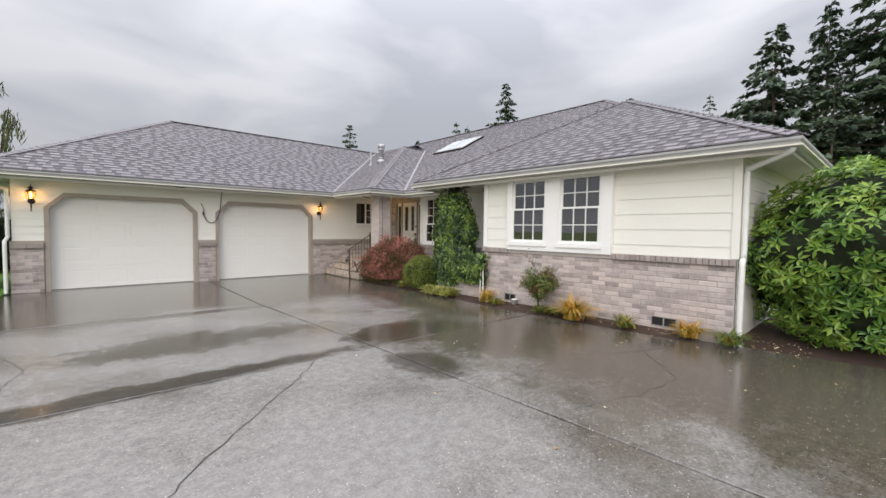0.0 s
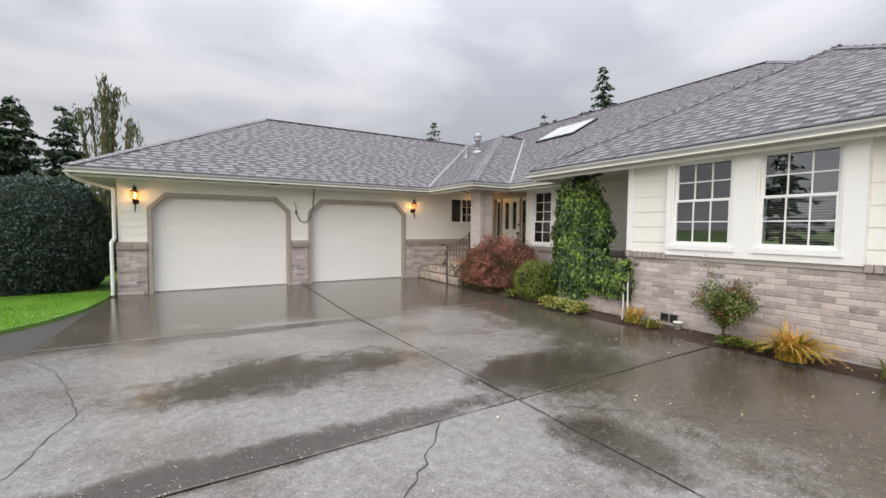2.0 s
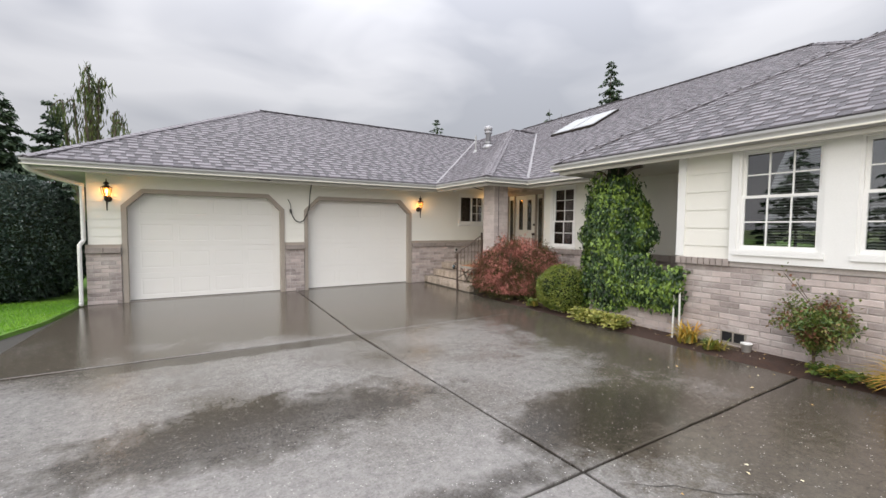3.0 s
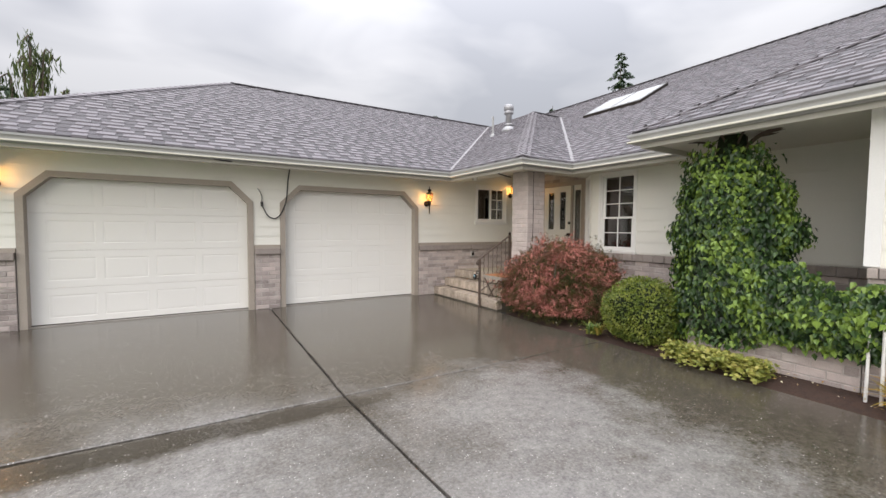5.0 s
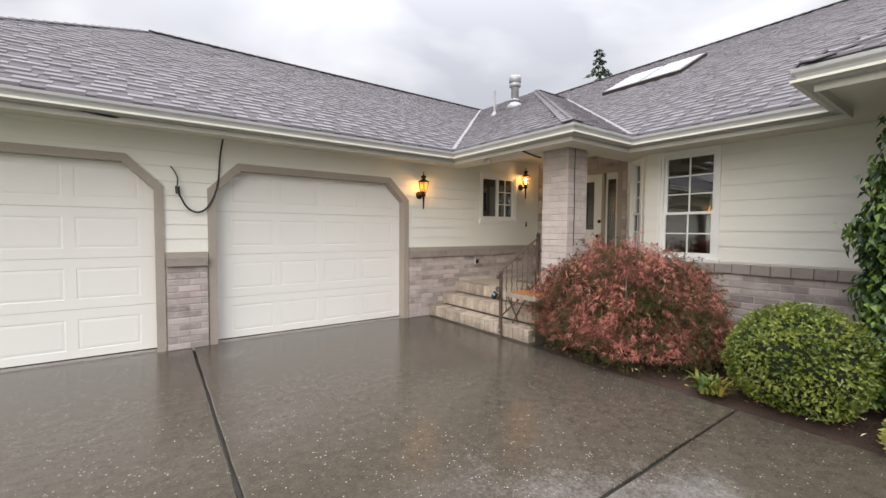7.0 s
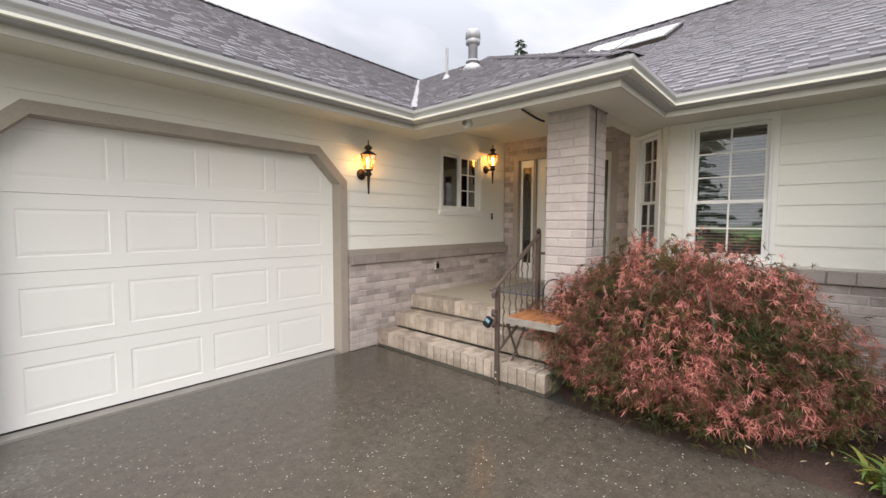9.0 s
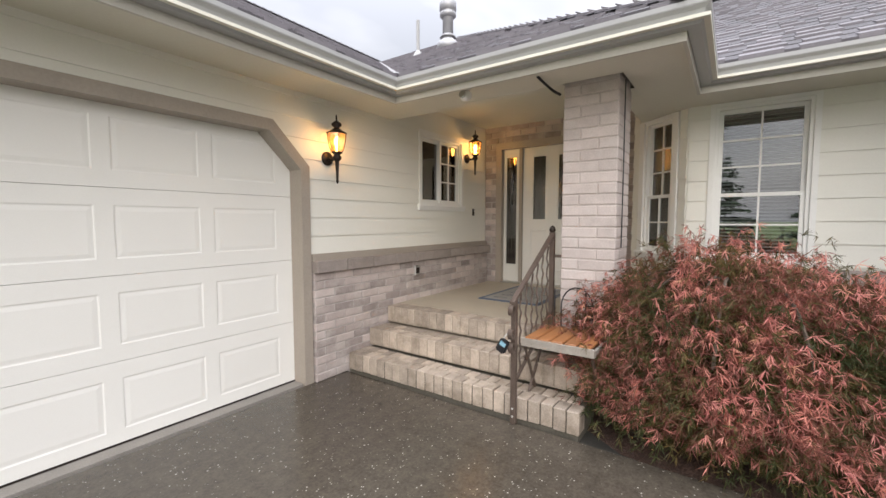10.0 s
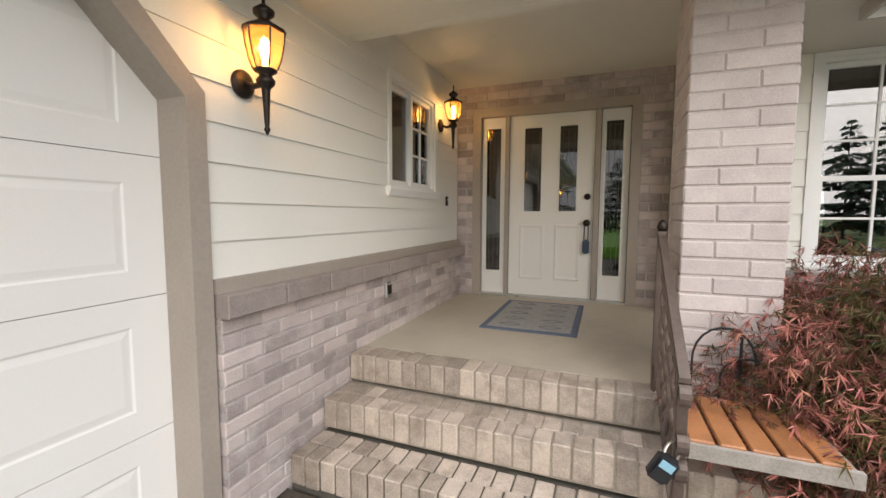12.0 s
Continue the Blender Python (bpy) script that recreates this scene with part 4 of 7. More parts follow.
# ---- windows ----
def window(name, wall, hole, cols, rows_top, rows_bottom, label, face=0.0, casing=0.085, split=0.0, blind=0.0, slider=False, seat=0.02):
    """A white vinyl window set in its opening: casing, sill, sashes with bars, panes, and a blind behind."""
    u0, u1, z0, z1 = hole
    at = wall.at((u0 + u1) / 2, 0, z0)
    root = thing(name, at, label, "window", kind="structure")
    if casing:
        for nm, a, b, c, d in (("casing", u0 - casing, u0, z0 - 0.01, z1), ("casing", u1, u1 + casing, z0 - 0.01, z1), ("head_casing", u0 - casing, u1 + casing, z1, z1 + min(casing, SOFFIT_Z - 0.004 - z1)), ):
            bm = bmesh.new()
            wbox(bm, wall, a, b, -0.01, face + 0.022, c, d)
            wpart(nm, bm, M_WHITE, root)
        bm = bmesh.new()
        prism(bm, [(-0.01, z0 - 0.075), (face + 0.03, z0 - 0.075), (face + 0.05, z0 - 0.02), (face + 0.045, z0), (-0.01, z0 + 0.004)], lambda p: wall.at(u0 - casing - 0.02, p[0], p[1]), lambda p: wall.at(u1 + casing + 0.02, p[0], p[1]))
        wpart("window_sill", bm, M_WHITE, root)
    bm = bmesh.new()
    for a, b, c, d in ((u0, u0 + 0.03, z0, z1), (u1 - 0.03, u1, z0, z1), (u0 + 0.03, u1 - 0.03, z1 - 0.03, z1), (u0 + 0.03, u1 - 0.03, z0, z0 + 0.03)):
        wbox(bm, wall, a, b, -0.12, face + 0.004, c, d)
    wpart("window_frame", bm, M_WHITE, root)
    zm = split or (z0 + z1) / 2
    um = (u0 + u1) / 2
    if slider:
        sashes = [(u0 + 0.03, um + 0.015, z0 + 0.03, z1 - 0.03, 0, 0, -0.05), (um - 0.02, u1 - 0.03, z0 + 0.03, z1 - 0.03, cols, rows_top, -0.02)]
    else:
        sashes = [(u0 + 0.03, u1 - 0.03, zm - 0.02, z1 - 0.03, cols, rows_top, -0.045), (u0 + 0.03, u1 - 0.03, z0 + 0.03, zm + 0.02, cols, rows_bottom, -0.015)]
    for a, b, c, d, nc, nr, dep in sashes:
        dep += face
        sb = 0.036
        bm = bmesh.new()
        for p, q, r, s in ((a, a + sb, c, d), (b - sb, b, c, d), (a + sb, b - sb, d - sb, d), (a + sb, b - sb, c, c + sb)):
            wbox(bm, wall, p, q, dep - 0.03, dep, r, s)
        sash = wpart("sash", bm, M_WHITE, root)
        bm = bmesh.new()
        wbox(bm, wall, a + sb, b - sb, dep - 0.020, dep - 0.016, c + sb, d - sb)
        pane = under(sash, part("pane", bm, M_GLASS))
        pane.visible_shadow = False
        for i in range(1, nc):
            uu = a + sb + (b - a - 2 * sb) * i / nc
            bm = bmesh.new()
            wbox(bm, wall, uu - 0.008, uu + 0.008, dep - 0.024, dep - 0.008, c + sb, d - sb)
            under(sash, part("glazing_bar", bm, M_WHITE))
        for i in range(1, nr):
            zz = c + sb + (d - c - 2 * sb) * i / nr
            bm = bmesh.new()
            wbox(bm, wall, a + sb, b - sb, dep - 0.0235, dep - 0.0085, zz - 0.008, zz + 0.008)
            under(sash, part("glazing_bar", bm, M_WHITE))
    if blind:
        top = z0 + (z1 - z0) * blind
        bt = thing("window_blind", wall.at(um, -0.15, z0), "pale horizontal slat blind behind the window", "blind")
        z = z0 + 0.05
        bm = bmesh.new()
        wbox(bm, wall, u0 + 0.04, u1 - 0.04, -0.0145, 0.0145, -0.0008, 0.0008)
        slat_me = mesh_of("slat", bm, M_BLIND)
        while z < top:
            ob = under(bt, new("slat", slat_me))
            ob.matrix_basis = Matrix.Translation(wall.n * (-0.145) + Vector((0, 0, z))) @ Matrix.Translation(wall.at(um, 0, 0)) @ Matrix.Rotation(0.5, 4, wall.u) @ Matrix.Translation(-wall.at(um, 0, 0))
            z += 0.034
    return root


LBL = "white vinyl double-hung window with white grilles"
window("window_1", WING, WIN1, 3, 2, 2, LBL + ", blind drawn", face=0.10, casing=0.0, split=2.02, blind=0.95)
window("window_2", WING, WIN2, 3, 2, 2, LBL + ", blind half drawn", face=0.10, casing=0.0, split=2.02, blind=0.5)
window("window_3", MAIN, WIN3, 2, 3, 2, LBL + ", blind drawn", face=0.0, casing=0.045, split=1.77, blind=0.97)
window("window_4", ANGLED, WIN4, 2, 3, 2, LBL, face=0.0, casing=0.075, split=1.79, blind=0.0)
window("window_5", GARAGE, SLIDER, 2, 3, 3, "white sliding window with grilles on one half", face=0.0, casing=0.05, slider=True)
# the white box that frames the pair of windows
bm = bmesh.new()
for a, b, c, d in ((BAY[0], WIN1[0], BAY[2], BAY[3]), (WIN1[1], WIN2[0], BAY[2] + 0.1, BAY[3]), (WIN2[1], BAY[1], BAY[2], BAY[3]), (WIN1[0], WIN1[1], WIN1[3], BAY[3]), (WIN2[0], WIN2[1], WIN1[3], BAY[3]), (WIN1[0], WIN2[1], BAY[2], BAY[2] + 0.1)):
    wbox(bm, WING, a, b, -0.004, 0.12, c, d)
for w in (WIN1, WIN2):
    wbox(bm, WING, w[0] - 0.03, w[1] + 0.03, 0.12, 0.145, w[2] - 0.06, w[2])
    wbox(bm, WING, w[0], w[1], -0.004, 0.10, BAY[2] + 0.1, w[2])
structure("window_surround", bm, M_WHITE, "white painted box surround of the paired windows", "trim")

# ---- porch: steps, floor, column ----
M_STEP_MORTAR = material('buff_mortar', (0.33, 0.285, 0.225), 0.9, vary=0.25, scale=12, bump=0.6)
porch = tagged(new("porch_steps"), "buff brick porch steps with dark joints", "steps", kind="structure")
STEP_X, STEP_Y0, STEP_Y1 = (6.15, 6.44, 6.73), 9.27, 11.60
STEP_Z = (0.19, 0.38, 0.57)
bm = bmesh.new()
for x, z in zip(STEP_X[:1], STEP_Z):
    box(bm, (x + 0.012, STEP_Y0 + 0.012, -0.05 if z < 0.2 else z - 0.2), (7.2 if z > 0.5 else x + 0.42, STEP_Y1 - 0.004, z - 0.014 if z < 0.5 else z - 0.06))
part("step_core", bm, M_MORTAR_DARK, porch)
bm = bmesh.new()
for x, z in zip(STEP_X[1:], STEP_Z[1:]):
    box(bm, (x + 0.010, STEP_Y0 + 0.012, z - 0.178), (7.2 if z > 0.5 else x + 0.42, STEP_Y1 - 0.004, z - 0.010 if z < 0.5 else z - 0.06))
box(bm, (STEP_X[2] + 0.012, STEP_Y0 + 0.012, 0.5), (STEP_X[2] + 0.19, STEP_Y1 - 0.004, STEP_Z[2] - 0.008))
part("step_core", bm, M_STEP_MORTAR, porch)
bm = bmesh.new()
box(bm, (6.93, 9.29, 0.1), (9.2, 11.62, 0.57))
structure("porch_floor", bm, M_PORCH, "buff concrete porch floor", "floor")


def rowlock(parent, x, z, y0, y1, depth, height, pitch=0.098):
    """A row of bricks laid on edge: each shows its end in the riser and its face in the tread."""
    n = round((y1 - y0) / pitch)
    p = (y1 - y0) / n
    bm = bmesh.new()
    vs = box(bm, (0, -p / 2 + 0.0045, -height), (depth, p / 2 - 0.0045, 0))
    bmesh.ops.bevel(bm, geom=bm.edges[:], offset=0.006, segments=1, affect="EDGES")
    me = mesh_of("step_brick", bm, M_STEP)
    for i in range(n):
        piece("step_brick", me, parent, pose(x + BRICK_RND.uniform(-0.004, 0.004), y0 + (i + 0.5) * p, z + BRICK_RND.uniform(-0.003, 0.003), 0, 0, BRICK_RND.uniform(-0.6, 0.6)))


for x, z in zip(STEP_X, STEP_Z):
    rowlock(porch, x, z, STEP_Y0, STEP_Y1, 0.195 if z > 0.5 else 0.140, 0.168)
    if z < 0.5:
        rowlock(porch, x + 0.148, z - 0.003, STEP_Y0 + 0.05, STEP_Y1, 0.138, 0.06)
COL = (6.84, 9.22, 7.29, 9.665)
column = tagged(new("porch_column"), "pale pinkish brick porch column", "column", kind="structure")
bm = bmesh.new()
box(bm, (COL[0] + 0.007, COL[1] + 0.007, 0.0), (COL[2] - 0.007, COL[3] - 0.007, 2.93))
part("mortar", bm, M_MORTAR_PALE, column)
for wl_, L in ((Wall((COL[0], COL[1]), (0, 1), (-1, 0)), 0.445), (Wall((COL[0], COL[1]), (1, 0), (0, -1)), 0.45), (Wall((COL[2], COL[3]), (-1, 0), (0, 1)), 0.45), (Wall((COL[2], COL[3]), (0, -1), (1, 0)), 0.445)):
    lay_bricks(column, wl_, 0.0, L, 0.02 if wl_.n.x < -0.5 or wl_.n.y < -0.5 else 0.57, 29 if wl_.n.x < -0.5 or wl_.n.y < -0.5 else 23, course=0.0905, length=0.30, depth=0.014, mat=M_BRICK_PALE, name="column_brick")

# ---- materials of the things ----
M_DOORWHITE = material("white_door_paint", (0.80, 0.79, 0.74), 0.4, vary=0.03, scale=2, bump=0.05)
M_LEAD_GLASS = glass_material("leaded_glass", (0.30, 0.30, 0.27), 0.03)
M_LEAD = material("lead_came", (0.16, 0.14, 0.11), 0.5, 0.6, vary=0.1, bump=0.0)
M_AMBER = glass_material("amber_lantern_glass", (1.0, 0.68, 0.28), 0.0)
an, al = M_AMBER.node_tree.nodes, M_AMBER.node_tree.links
a_tr = an.new("ShaderNodeBsdfTranslucent")
a_tr.inputs["Color"].default_value = (1.0, 0.50, 0.14, 1)
a_mix = an.new("ShaderNodeMixShader")
a_mix.inputs["Fac"].default_value = 0.16
a_out = an["Material Output"]
al.new(a_out.inputs["Surface"].links[0].from_socket, a_mix.inputs[1])
al.new(a_tr.outputs["BSDF"], a_mix.inputs[2])
al.new(a_mix.outputs["Shader"], a_out.inputs["Surface"])
M_BULB = glow_material("warm_bulb", (1.0, 0.60, 0.22), 16.0)
M_CHROME = material("brushed_steel", (0.62, 0.62, 0.60), 0.3, 1.0, vary=0.08, bump=0.05)
M_RAIL = material("weathered_brown_metal", (0.115, 0.085, 0.068), 0.5, 0.3, vary=0.25, scale=14, bump=0.3)
M_TEAK = material("orange_stained_wood", (0.32, 0.135, 0.05), 0.45, vary=0.25, scale=9, fine=90, bump=0.3, per_object=0.5)
M_GREYWOOD = material("weathered_grey_wood", (0.30, 0.27, 0.23), 0.75, vary=0.25, scale=12, fine=110, bump=0.5)
M_BLACK = material("black_plastic", (0.015, 0.015, 0.017), 0.45, vary=0.2, bump=0.05)
M_BLUE = material("dark_blue_plastic", (0.03, 0.05, 0.10), 0.4, vary=0.15, bump=0.05)
M_MAT = material("grey_woven_mat", (0.36, 0.355, 0.335), 0.9, vary=0.25, scale=30, fine=300, bump=0.8)
M_MAT_DARK = material("dark_grey_mat_pattern", (0.15, 0.155, 0.17), 0.9, vary=0.2, scale=30, fine=300, bump=0.8)
M_MAT_BLUE = material("slate_blue_mat_border", (0.12, 0.15, 0.21), 0.9, vary=0.2, scale=30, fine=300, bump=0.8)
M_PVC = material("white_plastic_pipe", (0.75, 0.75, 0.72), 0.4, vary=0.04, bump=0.02)
M_BARK = material("grey_brown_bark", (0.10, 0.075, 0.055), 0.9, vary=0.4, scale=9, fine=50, bump=1.0, dist=0.015)
M_MAPLE = leaf_material("red_laceleaf", [(0.055, 0.07, 0.021), (0.15, 0.115, 0.045), (0.18, 0.095, 0.055), (0.23, 0.085, 0.063), (0.39, 0.15, 0.12), (0.72, 0.32, 0.25)], 0.65, 0.5, 0.35, 4.2, 0.24)
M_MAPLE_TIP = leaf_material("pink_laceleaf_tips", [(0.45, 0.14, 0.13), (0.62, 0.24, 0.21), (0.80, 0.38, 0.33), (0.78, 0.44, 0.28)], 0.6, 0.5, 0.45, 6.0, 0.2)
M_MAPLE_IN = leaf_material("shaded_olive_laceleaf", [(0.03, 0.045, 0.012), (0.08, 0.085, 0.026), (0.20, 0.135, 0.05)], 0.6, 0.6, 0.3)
M_BOX = leaf_material("boxwood_leaf", [(0.07, 0.11, 0.018), (0.15, 0.20, 0.032), (0.27, 0.30, 0.055)], 0.6, 0.4, 0.25, 5.0)
# Near-black green for solid cores: the shade between leaves is put in its colour.
M_CORE = material("shade_dark_core_green", (0.018, 0.03, 0.008), 0.9, vary=0.5, scale=25, fine=120, bump=1.0, dist=0.03)
M_VINE = leaf_material("ivy_leaf", [(0.009, 0.024, 0.008), (0.022, 0.052, 0.015), (0.05, 0.105, 0.026), (0.22, 0.33, 0.055)], 0.8, 0.4, 0.22, 3.5, 0.22)
M_HEUCH = leaf_material("lime_leaf", [(0.12, 0.16, 0.03), (0.28, 0.30, 0.06), (0.46, 0.42, 0.12)], 0.7, 0.45, 0.3, 6.0)
M_RHODO = leaf_material("rhododendron_leaf", [(0.03, 0.085, 0.012), (0.09, 0.20, 0.025), (0.19, 0.32, 0.045), (0.32, 0.44, 0.08)], 0.7, 0.33, 0.22, 1.6)
M_HEDGE = leaf_material("dark_hedge_leaf", [(0.010, 0.024, 0.018), (0.03, 0.055, 0.042), (0.075, 0.115, 0.085)], 0.65, 0.4, 0.1, 3.0)
M_GRASS = leaf_material("lawn_blade", [(0.09, 0.24, 0.015), (0.15, 0.35, 0.02), (0.24, 0.44, 0.04)], 0.7, 0.5, 0.3, 0.8)
M_DAYLILY = leaf_material("yellowing_blade", [(0.14, 0.20, 0.03), (0.42, 0.30, 0.05), (0.62, 0.40, 0.06), (0.50, 0.26, 0.06)], 0.8, 0.5, 0.3, 4.0)
M_GREENBLADE = leaf_material("green_blade", [(0.05, 0.11, 0.02), (0.12, 0.18, 0.03), (0.36, 0.28, 0.06)], 0.75, 0.5, 0.3, 4.0)
M_ROSE = leaf_material("rose_leaf", [(0.03, 0.06, 0.015), (0.08, 0.14, 0.025), (0.18, 0.22, 0.05), (0.22, 0.10, 0.06)], 0.8, 0.4, 0.2, 4.0)
M_FIR = leaf_material("fir_needles", [(0.016, 0.034, 0.020), (0.036, 0.064, 0.034), (0.075, 0.11, 0.055)], 0.7, 0.7, 0.05, 0.5)
M_WEEP = leaf_material("weeping_cypress_sprays", [(0.025, 0.045, 0.014), (0.06, 0.09, 0.02), (0.13, 0.15, 0.035)], 0.7, 0.6, 0.15, 0.8)
M_REDTREE = leaf_material("crimson_leaf", [(0.12, 0.012, 0.015), (0.25, 0.03, 0.03), (0.36, 0.06, 0.05)], 0.7, 0.5, 0.2, 1.0)
M_LITTER = leaf_material("fallen_leaf", [(0.20, 0.10, 0.03), (0.45, 0.30, 0.08), (0.65, 0.58, 0.40)], 0.9, 0.6, 0.0, 5.0)


# ---- foliage builders ----
def leaf_object(name, parent, mat, centres, normals, tips, lengths, widths, fold=0.25, kind="", tail=0.5):
    """Many pointed leaves in one mesh: each has a base, two shoulders, a tip and a crease."""
    c, t = np.asarray(centres), np.asarray(tips)
    t = t / np.linalg.norm(t, axis=1, keepdims=True)
    n = np.asarray(normals)
    s = np.cross(t, n)
    s = s / (np.linalg.norm(s, axis=1, keepdims=True) + 1e-9)
    n = np.cross(s, t)
    L, W = np.asarray(lengths)[:, None], np.asarray(widths)[:, None]
    base = c - t * L * 0.5
    mid = c + t * L * (tail - 0.5)
    tip = c + t * L * 0.5 - n * L * 0.12
    left = mid - s * W * 0.5 + n * W * fold
    right = mid + s * W * 0.5 + n * W * fold
    k = len(c)
    verts = np.stack([base, right, tip, left], 1).reshape(-1, 3)
    idx = np.arange(k)[:, None] * 4
    faces = np.concatenate([idx + np.array([[0, 1, 2]]), idx + np.array([[0, 2, 3]])])
    me = bpy.data.meshes.new(name)
    me.from_pydata(verts.tolist(), [], faces.tolist())
    me.materials.append(mat)
    ob = new(name, me)
    if parent:
        under(parent, ob)
    if kind:
        tagged(ob, kind=kind)
    return ob


def directions(rng, k):
    v = rng.normal(size=(k, 3))
    return v / np.linalg.norm(v, axis=1, keepdims=True)


def lumpy(d, rng_phase, amount, freq):
    """A smooth uneven factor for directions d."""
    f = np.zeros(len(d))
    for i in range(5):
        a = np.array([math.sin(1.7 * i + rng_phase), math.cos(2.3 * i + 2 * rng_phase), math.sin(3.1 * i + 3 * rng_phase)])
        f += np.sin((d @ a) * freq * (1 + 0.35 * i) + i * 1.3 + rng_phase)
    return 1 + amount * f / 2.2


def core_mesh(name, parent, centre, radii, mat, amount=0.1, phase=0.0, freq=4.0, floor_z=None):
    bm = bmesh.new()
    bmesh.ops.create_icosphere(bm, subdivisions=4, radius=1.0)
    d = np.array([v.co[:] for v in bm.verts])
    f = lumpy(d, phase, amount, freq)
    for v, k in zip(bm.verts, f):
        p = Vector((centre[0] + v.co.x * radii[0] * k, centre[1] + v.co.y * radii[1] * k, centre[2] + v.co.z * radii[2] * k))
        if floor_z is not None:
            p.z = max(p.z, floor_z)
        v.co = p
    return wpart(name, bm, mat, parent, smooth=True)


def shell_bush(root, centre, radii, mat, count, leaf, rng, amount=0.08, phase=0.0, freq=4.0, floor_z=0.0, droop=0.3, depth=0.16, inner=0.86):
    """A dense shrub: leaves in a thick uneven shell round a solid core coloured as dark shade."""
    core_mesh("shade_core", root, centre, [r * inner for r in radii], M_CORE, amount, phase, freq, floor_z)
    d = directions(rng, count)
    f = lumpy(d, phase, amount, freq) * (1 - depth * rng.random(count) ** 1.7 + 0.05 * rng.random(count))
    c = np.array(centre) + d * np.array(radii) * f[:, None]
    keep = c[:, 2] > floor_z + 0.02
    c, d = c[keep], d[keep]
    k = len(c)
    tips = d + directions(rng, k) * 0.9 + np.array([0, 0, -droop])
    return leaf_object("leaves", root, mat, c, d + directions(rng, k) * 0.5, tips, rng.uniform(0.7, 1.25, k) * leaf[0], rng.uniform(0.7, 1.2, k) * leaf[1])


# ---- front door ----
DW = Wall((9.13, 0), (0, -1), (-1, 0))
door = thing("front_door", (9.13, 10.6, 0.57), "closed white front door with leaded glass lights", "door", kind="structure")
bm = bmesh.new()
for u0, u1, z0, z1, d in ((-11.47, -11.375, 0.57, 2.70, 0.075), (-9.805, -9.71, 0.57, 2.70, 0.075), (-11.375, -9.805, 2.60, 2.70, 0.075), (-11.10, -11.055, 0.59, 2.60, 0.04), (-10.145, -10.09, 0.59, 2.60, 0.04)):
    wbox(bm, DW, u0, u1, -0.10, d, z0, z1)
wpart("door_frame", bm, M_TAUPE, door, "taupe painted door frame")
bm = bmesh.new()
wbox(bm, DW, -11.375, -9.805, -0.06, 0.07, 0.565, 0.592)
wpart("threshold", bm, M_CHROME, door, "metal threshold")


def leaded(parent, u0, u1, z0, z1, d):
    """A tall light of leaded glass with a diamond in the middle."""
    bm = bmesh.new()
    wbox(bm, DW, u0, u1, d - 0.012, d - 0.008, z0, z1)
    pane = under(parent, part("pane", bm, M_LEAD_GLASS))
    um, zm, w, h = (u0 + u1) / 2, (z0 + z1) / 2, (u1 - u0) / 2, (z1 - z0) / 2
    bm = bmesh.new()
    for pts in ([(u0 + 0.03, z0), (u0 + 0.03, z1)], [(u1 - 0.03, z0), (u1 - 0.03, z1)], [(u0, z0 + 0.04), (u1, z0 + 0.04)], [(u0, z1 - 0.04), (u1, z1 - 0.04)],
                [(um, zm + h * 0.45), (um + w * 0.5, zm), (um, zm - h * 0.45), (um - w * 0.5, zm), (um, zm + h * 0.45)],
                [(um, z1 - 0.04), (um, zm + h * 0.45)], [(um, zm - h * 0.45), (um, z0 + 0.04)], [(um - w * 0.6, z1 - 0.1), (um, zm + h * 0.62), (um + w * 0.6, z1 - 0.1)]):
        tube(bm, [DW.at(u, d - 0.007, z) for u, z in pts], 0.0028, 4)
    under(parent, part("lead_came", bm, M_LEAD))
    bm = bmesh.new()
    for a, b, c, e in ((u0 - 0.02, u0, z0 - 0.02, z1 + 0.02), (u1, u1 + 0.02, z0 - 0.02, z1 + 0.02), (u0, u1, z1, z1 + 0.02), (u0, u1, z0 - 0.02, z0)):
        wbox(bm, DW, a, b, d - 0.02, d + 0.008, c, e)
    under(parent, part("glass_bead", bm, M_DOORWHITE))


def panel_with_lights(name, u0, u1, lights, label=""):
    """A white door leaf or side panel, cut through where its glass lights are."""
    bm = bmesh.new()
    wall_core(bm, DW, u0, u1, 0.595, 2.60, lights, 0.045, 0.0)
    ob = wpart(name, bm, M_DOORWHITE, door, label)
    return ob


L1, L2 = (-10.885, -10.70, 1.545, 2.46), (-10.505, -10.325, 1.545, 2.46)
leaf = panel_with_lights("door_leaf", -11.05, -10.15, [L1, L2], "white panelled door leaf")
for lt in (L1, L2):
    leaded(leaf, *lt, 0.0)
S1, S2 = (-11.32, -11.155, 0.86, 2.48), (-10.04, -9.875, 0.86, 2.48)
for a, b, lt in ((-11.37, -11.105, S1), (-10.085, -9.81, S2)):
    side = panel_with_lights("sidelight", a, b, [lt], "white sidelight panel")
    leaded(side, *lt, 0.0)
for u0, u1 in ((-10.93, -10.655), (-10.545, -10.27)):
    bm = bmesh.new()
    for (i0, p0), (i1, p1) in (((0, 0.0005), (0.015, 0.008)), ((0.015, 0.008), (0.04, 0.002))):
        q = [[bm.verts.new(DW.at(u, p, z)) for u, z in ((u0 + i, 0.78 + i), (u1 - i, 0.78 + i), (u1 - i, 1.40 - i), (u0 + i, 1.40 - i))] for i, p in ((i0, p0), (i1, p1))]
        for k in range(4):
            bm.faces.new((q[0][k], q[0][(k + 1) % 4], q[1][(k + 1) % 4], q[1][k]))
    under(leaf, part("door_moulding", bm, M_DOORWHITE))
KN = Matrix.Rotation(radians(90), 4, "Y") @ Matrix.Rotation(radians(180), 4, "X")
